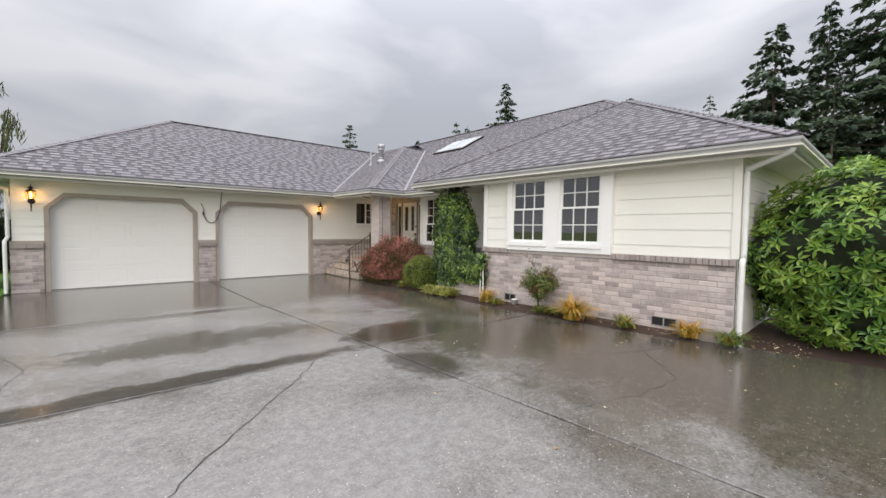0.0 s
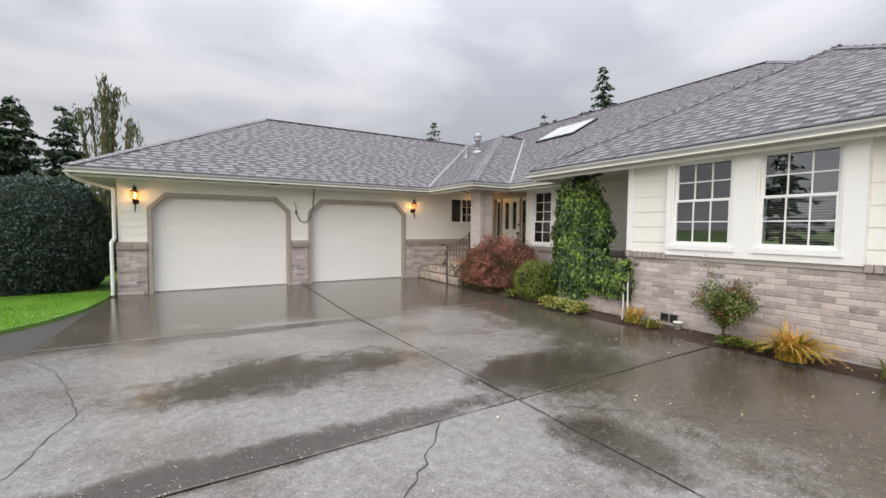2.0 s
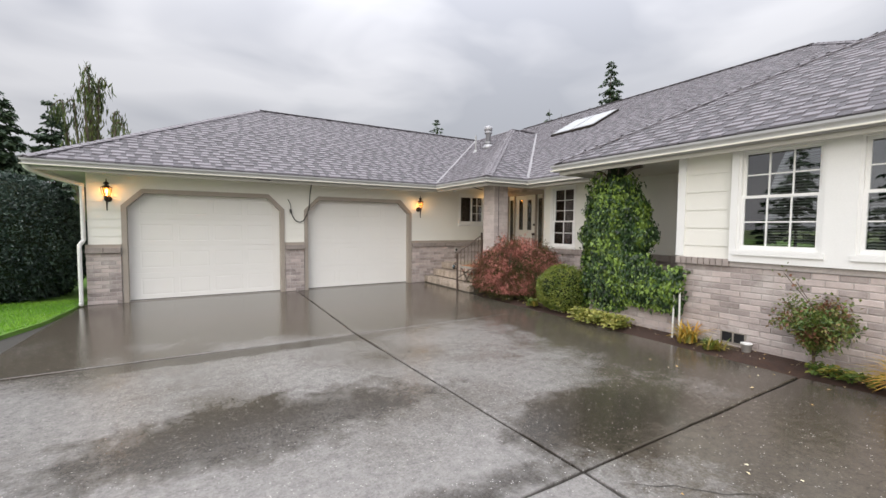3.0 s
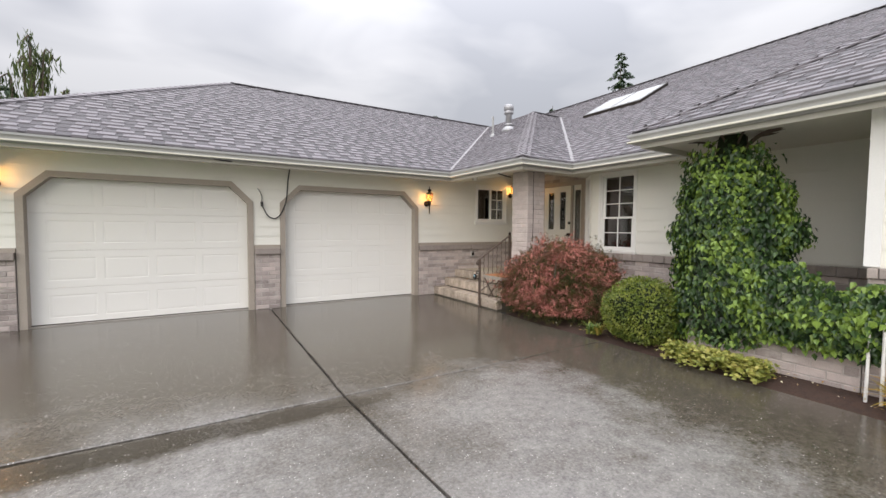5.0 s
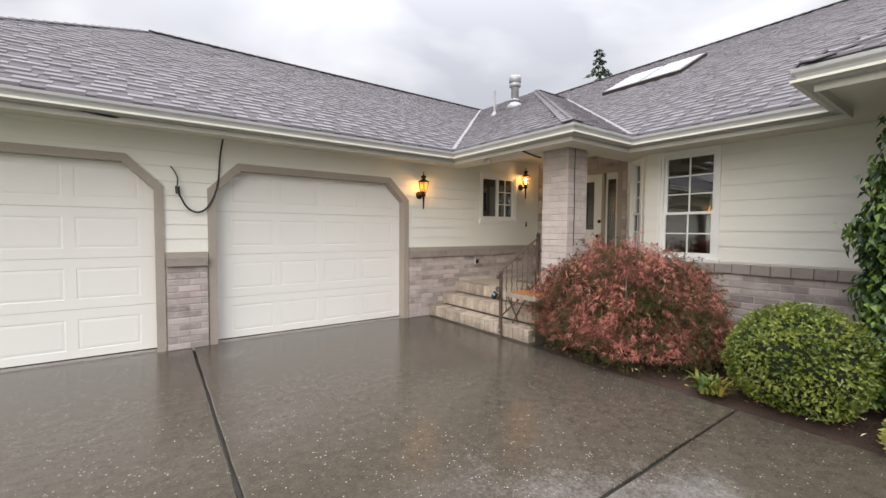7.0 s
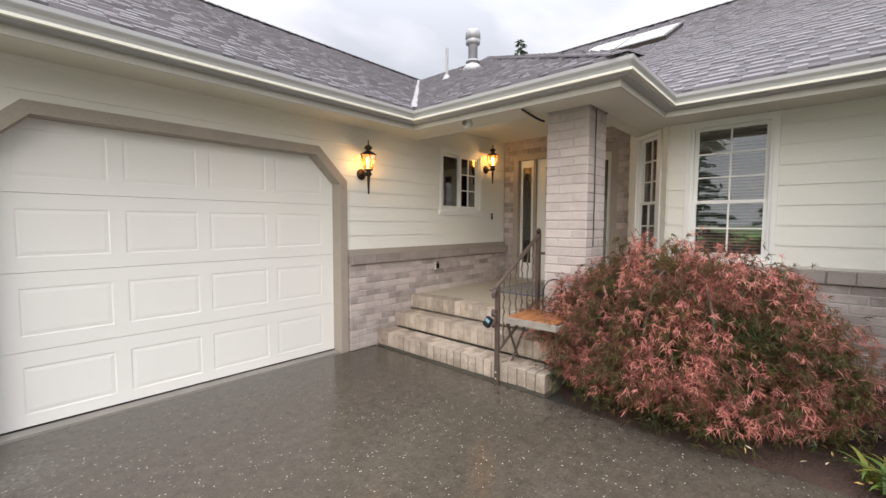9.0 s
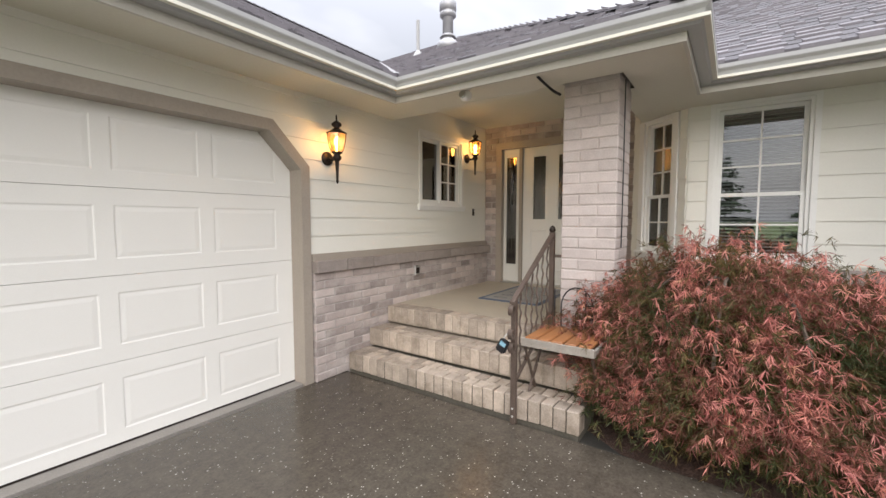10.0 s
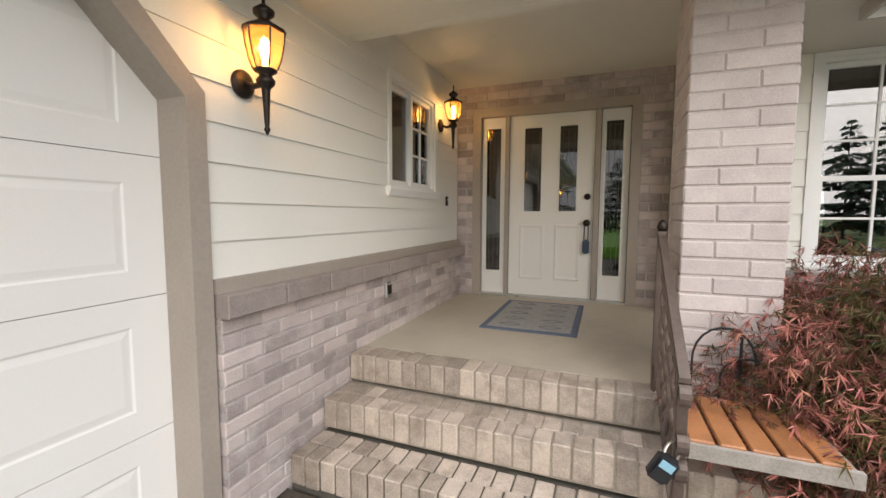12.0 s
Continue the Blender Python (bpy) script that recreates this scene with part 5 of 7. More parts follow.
for nm, z, prof in (("deadbolt", 1.70, [(0.034, 0), (0.034, 0.012), (0.022, 0.02), (0.022, 0.032)]), ("door_knob", 1.42, [(0.036, 0), (0.036, 0.01), (0.014, 0.016), (0.014, 0.04), (0.03, 0.05), (0.034, 0.068), (0.02, 0.08)])):
    bm = bmesh.new()
    lathe(bm, prof, (0, 0, 0), 16, Matrix.Translation(DW.at(-10.21, 0.0, z)) @ Matrix.Rotation(radians(-90), 4, "Y"))
    under(leaf, part(nm, bm, M_DARK_METAL, None, "dark bronze metal", True))
lockbox = thing("lockbox", DW.at(-10.21, 0.06, 1.09), "dark blue lockbox hanging from the door knob", "lockbox")
bm = bmesh.new()
wbox(bm, DW, -10.245, -10.175, 0.012, 0.055, 1.09, 1.24)
bmesh.ops.bevel(bm, geom=bm.edges[:], offset=0.012, segments=2, affect="EDGES")
wpart("body", bm, M_BLUE, lockbox)
bm = bmesh.new()
tube(bm, [DW.at(-10.23, 0.035, 1.235), DW.at(-10.23, 0.035, 1.36), DW.at(-10.225, 0.035, 1.40), DW.at(-10.21, 0.035, 1.412), DW.at(-10.195, 0.035, 1.40), DW.at(-10.19, 0.035, 1.36), DW.at(-10.19, 0.035, 1.235)], 0.006, 6)
wpart("shackle", bm, M_DARK_METAL, lockbox)

# door mat with a border and a trellis of lozenges
mat_thing = thing("door_mat", (8.4, 10.58, 0.57), "grey patterned door mat with slate-blue border", "door mat")
bm = bmesh.new()
box(bm, (7.82, 10.20, 0.571), (8.98, 10.97, 0.582))
wpart("mat", bm, M_MAT_BLUE, mat_thing)
bm = bmesh.new()
box(bm, (7.87, 10.25, 0.575), (8.93, 10.92, 0.585))
wpart("field", bm, M_MAT, mat_thing)
for i in range(5):
    for j in range(2):
        cx, cy = 7.98 + i * 0.21, 10.42 + j * 0.33
        bm = bmesh.new()
        tube(bm, [(cx - 0.05, cy, 0.583), (cx, cy + 0.09, 0.583), (cx + 0.05, cy, 0.583), (cx, cy - 0.09, 0.583), (cx - 0.05, cy, 0.583)], 0.006, 4)
        wpart("lozenge", bm, M_MAT_DARK, mat_thing)


mat_thing.location.x -= 0.15


# ---- lanterns ----
def lantern(x, z):
    """A coach lantern on the garage wall: plate, arm, tail, six-sided glass cage, roof and finial. z: the height of its foot."""
    y = 11.66 - 0.014
    root = thing("wall_lantern", (x, y, z + 0.2), "lit black coach lantern with amber glass", "wall lamp", "coach lanterns")
    cy = y - 0.125
    bm = bmesh.new()
    lathe(bm, [(0.058, 0), (0.058, 0.008), (0.045, 0.016), (0.02, 0.022)], (0, 0, 0), 18, Matrix.Translation((x, y, z + 0.215)) @ Matrix.Rotation(radians(90), 4, "X"))
    wpart("backplate", bm, M_DARK_METAL, root, smooth=True)
    bm = bmesh.new()
    tube(bm, [(x, y - 0.02, z + 0.215), (x, y - 0.06, z + 0.20), (x, cy, z + 0.205)], 0.012, 8)
    wpart("arm", bm, M_DARK_METAL, root)
    bm = bmesh.new()
    lathe(bm, [(0.003, 0.0), (0.008, 0.012), (0.013, 0.022), (0.008, 0.034), (0.010, 0.045), (0.016, 0.17), (0.018, 0.185), (0.034, 0.20), (0.038, 0.215), (0.026, 0.23), (0.024, 0.238), (0.045, 0.25), (0.045, 0.258)], (x, cy, z), 14)
    wpart("tail", bm, M_DARK_METAL, root, smooth=True)
    prof = [(0.046, 0.258), (0.062, 0.30), (0.074, 0.36), (0.078, 0.405)]
    for k in range(6):
        a0, a1 = 2 * math.pi * k / 6, 2 * math.pi * (k + 1) / 6
        bm = bmesh.new()
        cols = []
        for a in (a0, a1):
            cols.append([bm.verts.new((x + r * math.cos(a), cy + r * math.sin(a), z + h)) for r, h in prof])
        for i in range(3):
            bm.faces.new((cols[0][i], cols[1][i], cols[1][i + 1], cols[0][i + 1]))
        pane = wpart("pane", bm, M_AMBER, root)
        pane.visible_shadow = False
        bm = bmesh.new()
        tube(bm, [(x + (r + 0.001) * math.cos(a0), cy + (r + 0.001) * math.sin(a0), z + h) for r, h in prof], 0.0035, 5)
        wpart("cage_bar", bm, M_DARK_METAL, root)
    bm = bmesh.new()
    lathe(bm, [(0.082, 0.403), (0.084, 0.41), (0.07, 0.418), (0.035, 0.44), (0.018, 0.452), (0.04, 0.47), (0.042, 0.485), (0.016, 0.505), (0.007, 0.512), (0.007, 0.545), (0.003, 0.558)], (x, cy, z), 14)
    wpart("roof_cap", bm, M_DARK_METAL, root, smooth=True)
    bm = bmesh.new()
    lathe(bm, [(0.010, 0.262), (0.011, 0.295), (0.02, 0.32), (0.023, 0.345), (0.015, 0.372), (0.003, 0.385)], (x, cy, z), 10)
    bulb = wpart("bulb", bm, M_BULB, root, smooth=True)
    bulb.visible_shadow = False
    lt = new("lantern_light", bpy.data.lights.new("lantern_light", "POINT"))
    lt.data.energy, lt.data.color, lt.data.shadow_soft_size = 0.18, (1.0, 0.40, 0.075), 0.02
    under(root, lt)
    lt.matrix_basis = Matrix.Translation((x, cy, z + 0.335))
    root.scale = (1.14, 1.14, 1.14)


lantern(-1.09, 1.92)
lantern(5.96, 1.895)
lantern(8.48, 2.20)

# door bell, outlet, camera light, cables
bell = thing("door_bell", (8.66, 11.646, 1.60), "small dark door bell on the siding", "door bell")
bm = bmesh.new()
wbox(bm, GARAGE, 8.645, 8.68, 0.012, 0.032, 1.60, 1.70)
bmesh.ops.bevel(bm, geom=bm.edges[:], offset=0.004, segments=1, affect="EDGES")
wpart("plate", bm, M_DARK_METAL, bell)
bm = bmesh.new()
lathe(bm, [(0.009, 0), (0.009, 0.006), (0.005, 0.009)], (0, 0, 0), 12, Matrix.Translation(GARAGE.at(8.6625, 0.03, 1.665)) @ Matrix.Rotation(radians(90), 4, "X"))
wpart("button", bm, M_PVC, bell, "white button")
outlet = thing("wall_outlet", (7.24, 11.6, 0.87), "grey weatherproof outlet on the brick", "outlet")
bm = bmesh.new()
wbox(bm, GARAGE, 7.20, 7.29, 0.055, 0.085, 0.86, 0.98)
bmesh.ops.bevel(bm, geom=bm.edges[:], offset=0.006, segments=1, affect="EDGES")
wpart("cover", bm, M_CHROME, outlet)
bm = bmesh.new()
wbox(bm, GARAGE, 7.215, 7.275, 0.084, 0.09, 0.885, 0.955)
wpart("flap", bm, M_DARK_METAL, outlet)
sensor = thing("security_light", (6.42, 10.38, 2.66), "small white round security light under the soffit", "security light")
bm = bmesh.new()
lathe(bm, [(0.05, 0.0), (0.05, -0.014), (0.02, -0.02), (0.02, -0.03)], (6.42, 10.38, 2.66), 16)
wpart("mount", bm, M_PVC, sensor, smooth=True)
bm = bmesh.new()
lathe(bm, [(0.012, -0.11), (0.04, -0.10), (0.055, -0.07), (0.05, -0.04), (0.02, -0.022)], (6.42, 10.38, 2.66), 16)
wpart("head", bm, M_PVC, sensor, smooth=True)
bm = bmesh.new()
lathe(bm, [(0.018, 0), (0.032, 0.004), (0.032, 0.012), (0.018, 0.014)], (0, 0, 0), 14, Matrix.Translation((6.42, 10.38, 2.595)) @ Matrix.Rotation(radians(-90), 4, "Y") @ Matrix.Translation((0, 0, 0.045)))
wpart("lens", bm, M_CHROME, sensor)


def arc_points(pts, n=8):
    """A smooth line through points."""
    out = []
    P = [Vector(p) for p in pts]
    P = [P[0] * 2 - P[1]] + P + [P[-1] * 2 - P[-2]]
    for i in range(1, len(P) - 2):
        for k in range(n):
            t = k / n
            out.append(0.5 * (2 * P[i] + (P[i + 1] - P[i - 1]) * t + (2 * P[i - 1] - 5 * P[i] + 4 * P[i + 1] - P[i + 2]) * t * t + (3 * P[i] - P[i - 1] - 3 * P[i + 1] + P[i + 2]) * t ** 3))
    return out + [P[-2]]


cable = thing("power_cable", (2.9, 11.63, 2.68), "black cable hanging between the garage doors", "cable")
bm = bmesh.new()
tube(bm, arc_points([(2.93, 11.60, 2.655), (2.90, 11.62, 2.45), (2.86, 11.615, 2.05), (2.76, 11.61, 1.80), (2.65, 11.61, 1.71), (2.53, 11.61, 1.76), (2.45, 11.61, 1.91), (2.42, 11.61, 1.97)]), 0.011, 6)
wpart("cord", bm, M_BLACK, cable)
bm = bmesh.new()
tube(bm, [(2.43, 11.605, 1.93), (2.425, 11.605, 2.02)], 0.024, 8)
wpart("plug", bm, M_BLACK, cable)
bm = bmesh.new()
tube(bm, arc_points([(2.425, 11.61, 2.02), (2.43, 11.62, 2.12), (2.39, 11.625, 2.22), (2.36, 11.63, 2.26)], 5), 0.007, 5)
wpart("lead", bm, M_BLACK, cable)
cable2 = thing("soffit_cable", (1.9, 11.0, 2.69), "black cable along the soffit", "cable")
bm = bmesh.new()
tube(bm, arc_points([(1.55, 10.98, 2.655), (1.85, 11.02, 2.632), (2.25, 11.12, 2.635), (2.55, 11.3, 2.65)], 5), 0.010, 5)
wpart("cord", bm, M_BLACK, cable2)
cable3 = thing("porch_cable", (6.9, 9.4, 2.69), "black cable drooping under the porch soffit", "cable")
bm = bmesh.new()
tube(bm, arc_points([(6.50, 9.76, 2.655), (6.60, 9.75, 2.635), (6.74, 9.72, 2.60), (6.825, 9.69, 2.585)], 6), 0.012, 6)
wpart("cord", bm, M_BLACK, cable3)

bm = bmesh.new()
tube(bm, arc_points([(6.98, 9.206, 2.66), (6.97, 9.204, 2.3), (6.98, 9.205, 1.8), (6.97, 9.204, 1.3)], 6), 0.005, 6)
wpart("drop_cord", bm, M_BLACK, cable3)

vent = thing("soffit_vent", (5.52, 11.13, 2.66), "cream slotted vent in the soffit over the garage", "vent")
bm = bmesh.new()
for a, b, c, d in ((5.34, 11.06, 5.70, 11.075), (5.34, 11.185, 5.70, 11.20), (5.34, 11.075, 5.355, 11.185), (5.685, 11.075, 5.70, 11.185)):
    box(bm, (a, b, 2.652), (c, d, 2.661))
wpart("frame", bm, M_SOFFIT, vent)
for i in range(4):
    bm = bmesh.new()
    box(bm, (5.355, 11.088 + 0.026 * i, 2.654), (5.685, 11.098 + 0.026 * i, 2.6605))
    wpart("slat", bm, M_FASCIA, vent)

# ---- railing ----
RY = 9.75
rail = thing("hand_railing", (6.10, RY, 0), "weathered brown iron handrail on the porch steps", "railing")
bm = bmesh.new()
box(bm, (6.085, RY - 0.02, 0.0), (6.125, RY + 0.02, 0.94))
bmesh.ops.bevel(bm, geom=bm.edges[:], offset=0.004, segments=1, affect="EDGES")
wpart("newel_post", bm, M_RAIL, rail)
bm = bmesh.new()
box(bm, (6.84, RY - 0.02, 0.56), (6.88, RY + 0.02, 1.42))
wpart("top_post", bm, M_RAIL, rail)
bm = bmesh.new()
lathe(bm, [(0.02, 0.0), (0.028, 0.02), (0.02, 0.045), (0.006, 0.06)], (6.86, RY, 1.42), 10)
wpart("post_finial", bm, M_DARK_METAL, rail, smooth=True)
bm = bmesh.new()
prism(bm, [(-0.022, -0.006), (0.022, -0.006), (0.018, 0.012), (-0.018, 0.012)], lambda p: Vector((6.06, RY + p[0], 0.92 + p[1])), lambda p: Vector((6.86, RY + p[0], 1.405 + p[1])))
wpart("top_rail", bm, M_RAIL, rail)
bm = bmesh.new()
prism(bm, [(-0.012, -0.006), (0.012, -0.006), (0.012, 0.008), (-0.012, 0.008)], lambda p: Vector((6.10, RY + p[0], 0.30 + p[1])), lambda p: Vector((6.85, RY + p[0], 0.72 + p[1])))
wpart("bottom_rail", bm, M_RAIL, rail)
bm = bmesh.new()
box(bm, (6.86, RY - 0.09, 1.20), (6.88, RY - 0.015, 1.225))
wpart("wall_tie", bm, M_RAIL, rail)
for i in range(1, 7):
    x = 6.10 + 0.76 * i / 7
    lo, hi = 0.30 + 0.56 * (x - 6.10) * 1.0, 0.92 + 0.606 * (x - 6.06)
    bm = bmesh.new()
    tube(bm, [(x + 0.007 * math.sin(j * 2.2), RY + 0.007 * math.cos(j * 2.2), lo + (hi - lo) * j / 14) for j in range(15)], 0.008, 5)
    wpart("baluster", bm, M_RAIL, rail)
for cx, cz, s in ((6.055, 0.86, 1), (6.05, 0.70, -1), (6.06, 0.58, 1)):
    bm = bmesh.new()
    pts = []
    for j in range(15):
        a = j * 0.5
        r = 0.058 - 0.003 * j
        pts.append((cx + r * math.cos(a) * 0.6, RY + 0.002, cz + s * r * math.sin(a)))
    ring = []
    for px, py, pz in pts:
        dx, dz = px - cx, pz - cz
        ring.append([bm.verts.new((cx + dx * f, RY + w, cz + dz * f)) for f, w in ((1.0, -0.019), (1.0, 0.019), (0.86, 0.019), (0.86, -0.019))])
    for p, q in zip(ring, ring[1:]):
        for i in range(4):
            bm.faces.new((p[i], p[(i + 1) % 4], q[(i + 1) % 4], q[i]))
    bm.faces.new(ring[0])
    bm.faces.new(ring[-1])
    wpart("scroll", bm, M_RAIL, rail)
for z in (0.06, 0.12):
    bm = bmesh.new()
    lathe(bm, [(0.009, 0), (0.009, 0.004), (0.004, 0.007)], (0, 0, 0), 8, Matrix.Translation((6.085, RY, z)) @ Matrix.Rotation(radians(-90), 4, "Y"))
    wpart("bolt", bm, M_CHROME, rail, "bright bolt head")
keybox = thing("key_safe", (6.07, RY + 0.04, 0.60), "black and blue key safe hanging on the railing", "lockbox")
bm = bmesh.new()
box(bm, (-0.024, -0.038, -0.052), (0.024, 0.038, 0.052), Matrix.Translation((6.04, RY + 0.06, 0.60)) @ Matrix.Rotation(0.5, 4, "X"))
bmesh.ops.bevel(bm, geom=bm.edges[:], offset=0.011, segments=2, affect="EDGES")
wpart("body", bm, M_BLACK, keybox)
bm = bmesh.new()
box(bm, (-0.027, -0.024, 0.008), (-0.0225, 0.024, 0.038), Matrix.Translation((6.04, RY + 0.06, 0.60)) @ Matrix.Rotation(0.5, 4, "X"))
wpart("screen", bm, material("pale_blue_display", (0.25, 0.45, 0.55), 0.2, vary=0.1, bump=0.0), keybox, "pale blue display")
bm = bmesh.new()
tube(bm, arc_points([(6.04, RY + 0.015, 0.64), (6.055, RY - 0.005, 0.68), (6.075, RY - 0.002, 0.70), (6.06, RY + 0.04, 0.685), (6.045, RY + 0.06, 0.645)], 4), 0.005, 5)
wpart("shackle", bm, M_CHROME, keybox)

# ---- bench with wooden slats beside the rail ----
bench = thing("slat_bench", (6.42, 9.5, 0.19), "small bench with orange wooden slats and grey frame", "bench")
BZ = 0.63
for i in range(5):
    y = 9.80 - 0.10 * i - 0.05
    bm = bmesh.new()
    box(bm, (6.19, y - 0.043, BZ), (6.64, y + 0.043, BZ + 0.022))
    bmesh.ops.bevel(bm, geom=bm.edges[:], offset=0.005, segments=1, affect="EDGES")
    wpart("slat", bm, M_TEAK, bench)
for nm, lo, hi in (("front_rail", (6.17, 9.28, BZ - 0.045), (6.195, 9.815, BZ + 0.012)), ("back_rail", (6.635, 9.28, BZ - 0.045), (6.66, 9.815, BZ + 0.012)), ("side_rail", (6.195, 9.80, BZ - 0.045), (6.635, 9.818, BZ - 0.003)), ("side_rail", (6.195, 9.28, BZ - 0.045), (6.635, 9.298, BZ - 0.003))):
    bm = bmesh.new()
    box(bm, lo, hi)
    wpart(nm, bm, M_GREYWOOD, bench)
for a, b in (((6.20, 9.80, BZ - 0.04), (6.42, 9.80, 0.19)), ((6.62, 9.80, BZ - 0.04), (6.30, 9.80, 0.19)), ((6.20, 9.30, BZ - 0.04), (6.42, 9.30, 0.19)), ((6.62, 9.30, BZ - 0.04), (6.46, 9.30, 0.38))):
    bm = bmesh.new()
    tube(bm, [a, b], 0.012, 6)
    wpart("leg", bm, M_RAIL, bench)
hoop = thing("wire_hoop_edging", (6.70, 9.5, 0.57), "black wire garden hoops standing behind the bench", "garden edging")
for y0, y1, h in ((9.70, 9.44, 0.40), (9.58, 9.34, 0.26)):
    bm = bmesh.new()
    ym = (y0 + y1) / 2
    pts = [(6.72, y0, 0.57), (6.72, y0, 0.57 + h * 0.6)] + [(6.72, ym + (y0 - ym) * math.cos(a), 0.57 + h * 0.6 + h * 0.4 * math.sin(a)) for a in np.linspace(0.2, math.pi - 0.2, 10)] + [(6.72, y1, 0.57 + h * 0.6), (6.72, y1, 0.57)]
    tube(bm, pts, 0.006, 6)
    wpart("hoop", bm, M_BLACK, hoop)
for y in (9.76, 9.50):
    bm = bmesh.new()
    tube(bm, [(6.725, y, 0.57), (6.725, y, 0.93), (6.725, y, 0.95)], [0.007, 0.007, 0.003], 6)
    wpart("stake", bm, M_BLACK, hoop)


for ob in (bench, hoop):
    ob.location.y -= 0.09


# ---- downspouts, crawl vents, small fittings ----
def pipe_run(root, pts, w, d, mat):
    """A rectangular pipe with elbows."""
    bm = bmesh.new()
    tube(bm, pts, w, 8)
    return wpart("pipe", bm, mat, root, smooth=True)


ds1 = thing("downspout", (-1.5, 11.5, 0), "white metal downspout at the garage corner", "downspout", "downspouts")
pipe_run(ds1, arc_points([(-2.12, 10.97, 2.69), (-2.10, 11.02, 2.60), (-1.9, 11.25, 2.50), (-1.52, 11.60, 2.40), (-1.49, 11.62, 2.32), (-1.49, 11.62, 1.40), (-1.49, 11.60, 1.30), (-1.52, 11.48, 1.22), (-1.53, 11.47, 1.14), (-1.53, 11.47, 0.15), (-1.53, 11.42, 0.06)], 4), 0.038, 0.05, M_PVC)
ds2 = thing("downspout", (6.68, -0.42, 0), "pale grey metal downspout at the wing corner", "downspout", "downspouts")
pipe_run(ds2, arc_points([(6.25, -0.95, 2.69), (6.27, -0.93, 2.62), (6.40, -0.75, 2.56), (6.60, -0.46, 2.48), (6.63, -0.42, 2.40), (6.63, -0.42, 1.3), (6.60, -0.42, 1.2), (6.56, -0.42, 1.1), (6.56, -0.42, 0.1), (6.53, -0.45, 0.03)], 4), 0.04, 0.05, M_PVC)
for a, b, lo, hi in ((-3.80, -3.50, 0.09, 0.25), (-0.76, -0.38, 0.09, 0.25)):
    vent = thing("crawl_vent", WING.at((a + b) / 2, 0.05, lo), "dark crawl-space vent in the brick base", "vent", "crawl vents")
    bm = bmesh.new()
    wbox(bm, WING, a + 0.005, b - 0.005, 0.03, 0.0535, lo, hi)
    wpart("backing", bm, M_BLACK, vent)
    bm = bmesh.new()
    for p, q, r, s in ((a, a + 0.015, lo, hi), (b - 0.015, b, lo, hi), (a + 0.015, b - 0.015, hi - 0.015, hi), (a + 0.015, b - 0.015, lo, lo + 0.015), ((a + b) / 2 - 0.008, (a + b) / 2 + 0.008, lo + 0.015, hi - 0.015)):
        wbox(bm, WING, p, q, 0.03, 0.068, r, s)
    wpart("grille_frame", bm, M_GREYWOOD, vent)

for i, (y, h, lean) in enumerate(((4.36, 0.70, 0.02), (4.26, 0.76, -0.02))):
    st = thing("marker_stake", (6.36, y, 0.03), "thin white plastic stake in the bed", "stake", "white stakes")
    bm = bmesh.new()
    tube(bm, [(6.36, y, 0.0), (6.36 + lean, y, h)], 0.013, 8)
    wpart("rod", bm, M_PVC, st)
cup = thing("plant_pot", (6.42, 3.44, 0.03), "small white plastic pot lying by the wall", "plant pot")
bm = bmesh.new()
lathe(bm, [(0.045, 0.0), (0.06, 0.12), (0.066, 0.12), (0.066, 0.135), (0.058, 0.135), (0.045, 0.03)], (6.42, 3.44, 0.03), 16)
wpart("pot", bm, M_PVC, cup, smooth=True)

# ---- on the roof: skylight, flue, pipe ----
def on_main(x, y, up):
    return Vector((x, y, ROOF_Z + SLOPE * (x - mx_) + up))


sky = thing("skylight", on_main(11.5, 10.5, 0.0), "pale flat skylight with a dark metal frame", "skylight")
SX0, SX1, SY0, SY1 = 10.92, 12.12, 9.62, 11.38
bm = bmesh.new()
prism(bm, [(SX0, SY0), (SX1, SY0), (SX1, SY1), (SX0, SY1)], lambda p: on_main(p[0], p[1], -0.02), lambda p: on_main(p[0], p[1], 0.085))
wpart("curb", bm, M_DARK_METAL, sky)
M_GALV = material("galvanised_flue_metal", (0.40, 0.40, 0.41), 0.5, 0.5, vary=0.15, scale=10, bump=0.1)
M_SKYPANE = material("milky_skylight_pane", (0.48, 0.49, 0.49), 0.12, vary=0.04, scale=2, bump=0.02)
for a, b in ((SY0 + 0.05, 10.46), (10.52, SY1 - 0.05)):
    bm = bmesh.new()
    prism(bm, [(SX0 + 0.05, a), (SX1 - 0.05, a), (SX1 - 0.05, b), (SX0 + 0.05, b)], lambda p: on_main(p[0], p[1], 0.08), lambda p: on_main(p[0], p[1], 0.10))
    wpart("pane", bm, M_SKYPANE, sky)
FL = (8.95, 12.30)
fz = ROOF_Z + SLOPE * (FL[0] - ex)
flue = thing("flue_vent", (FL[0], FL[1], fz), "galvanised metal flue vent with a cap on the roof", "flue vent")
for nm, prof in (("flashing", [(0.20, -0.08), (0.17, 0.03), (0.10, 0.10), (0.095, 0.12)]), ("stack", [(0.085, 0.0), (0.085, 0.46), (0.095, 0.47)]), ("storm_collar", [(0.086, 0.12), (0.13, 0.125), (0.09, 0.17)]), ("flue_cap", [(0.10, 0.43), (0.13, 0.45), (0.13, 0.50), (0.115, 0.51), (0.115, 0.53), (0.135, 0.54), (0.135, 0.66), (0.10, 0.69)])):
    bm = bmesh.new()
    lathe(bm, prof, (FL[0], FL[1], fz), 18)
    wpart(nm, bm, M_GALV, flue, smooth=True)
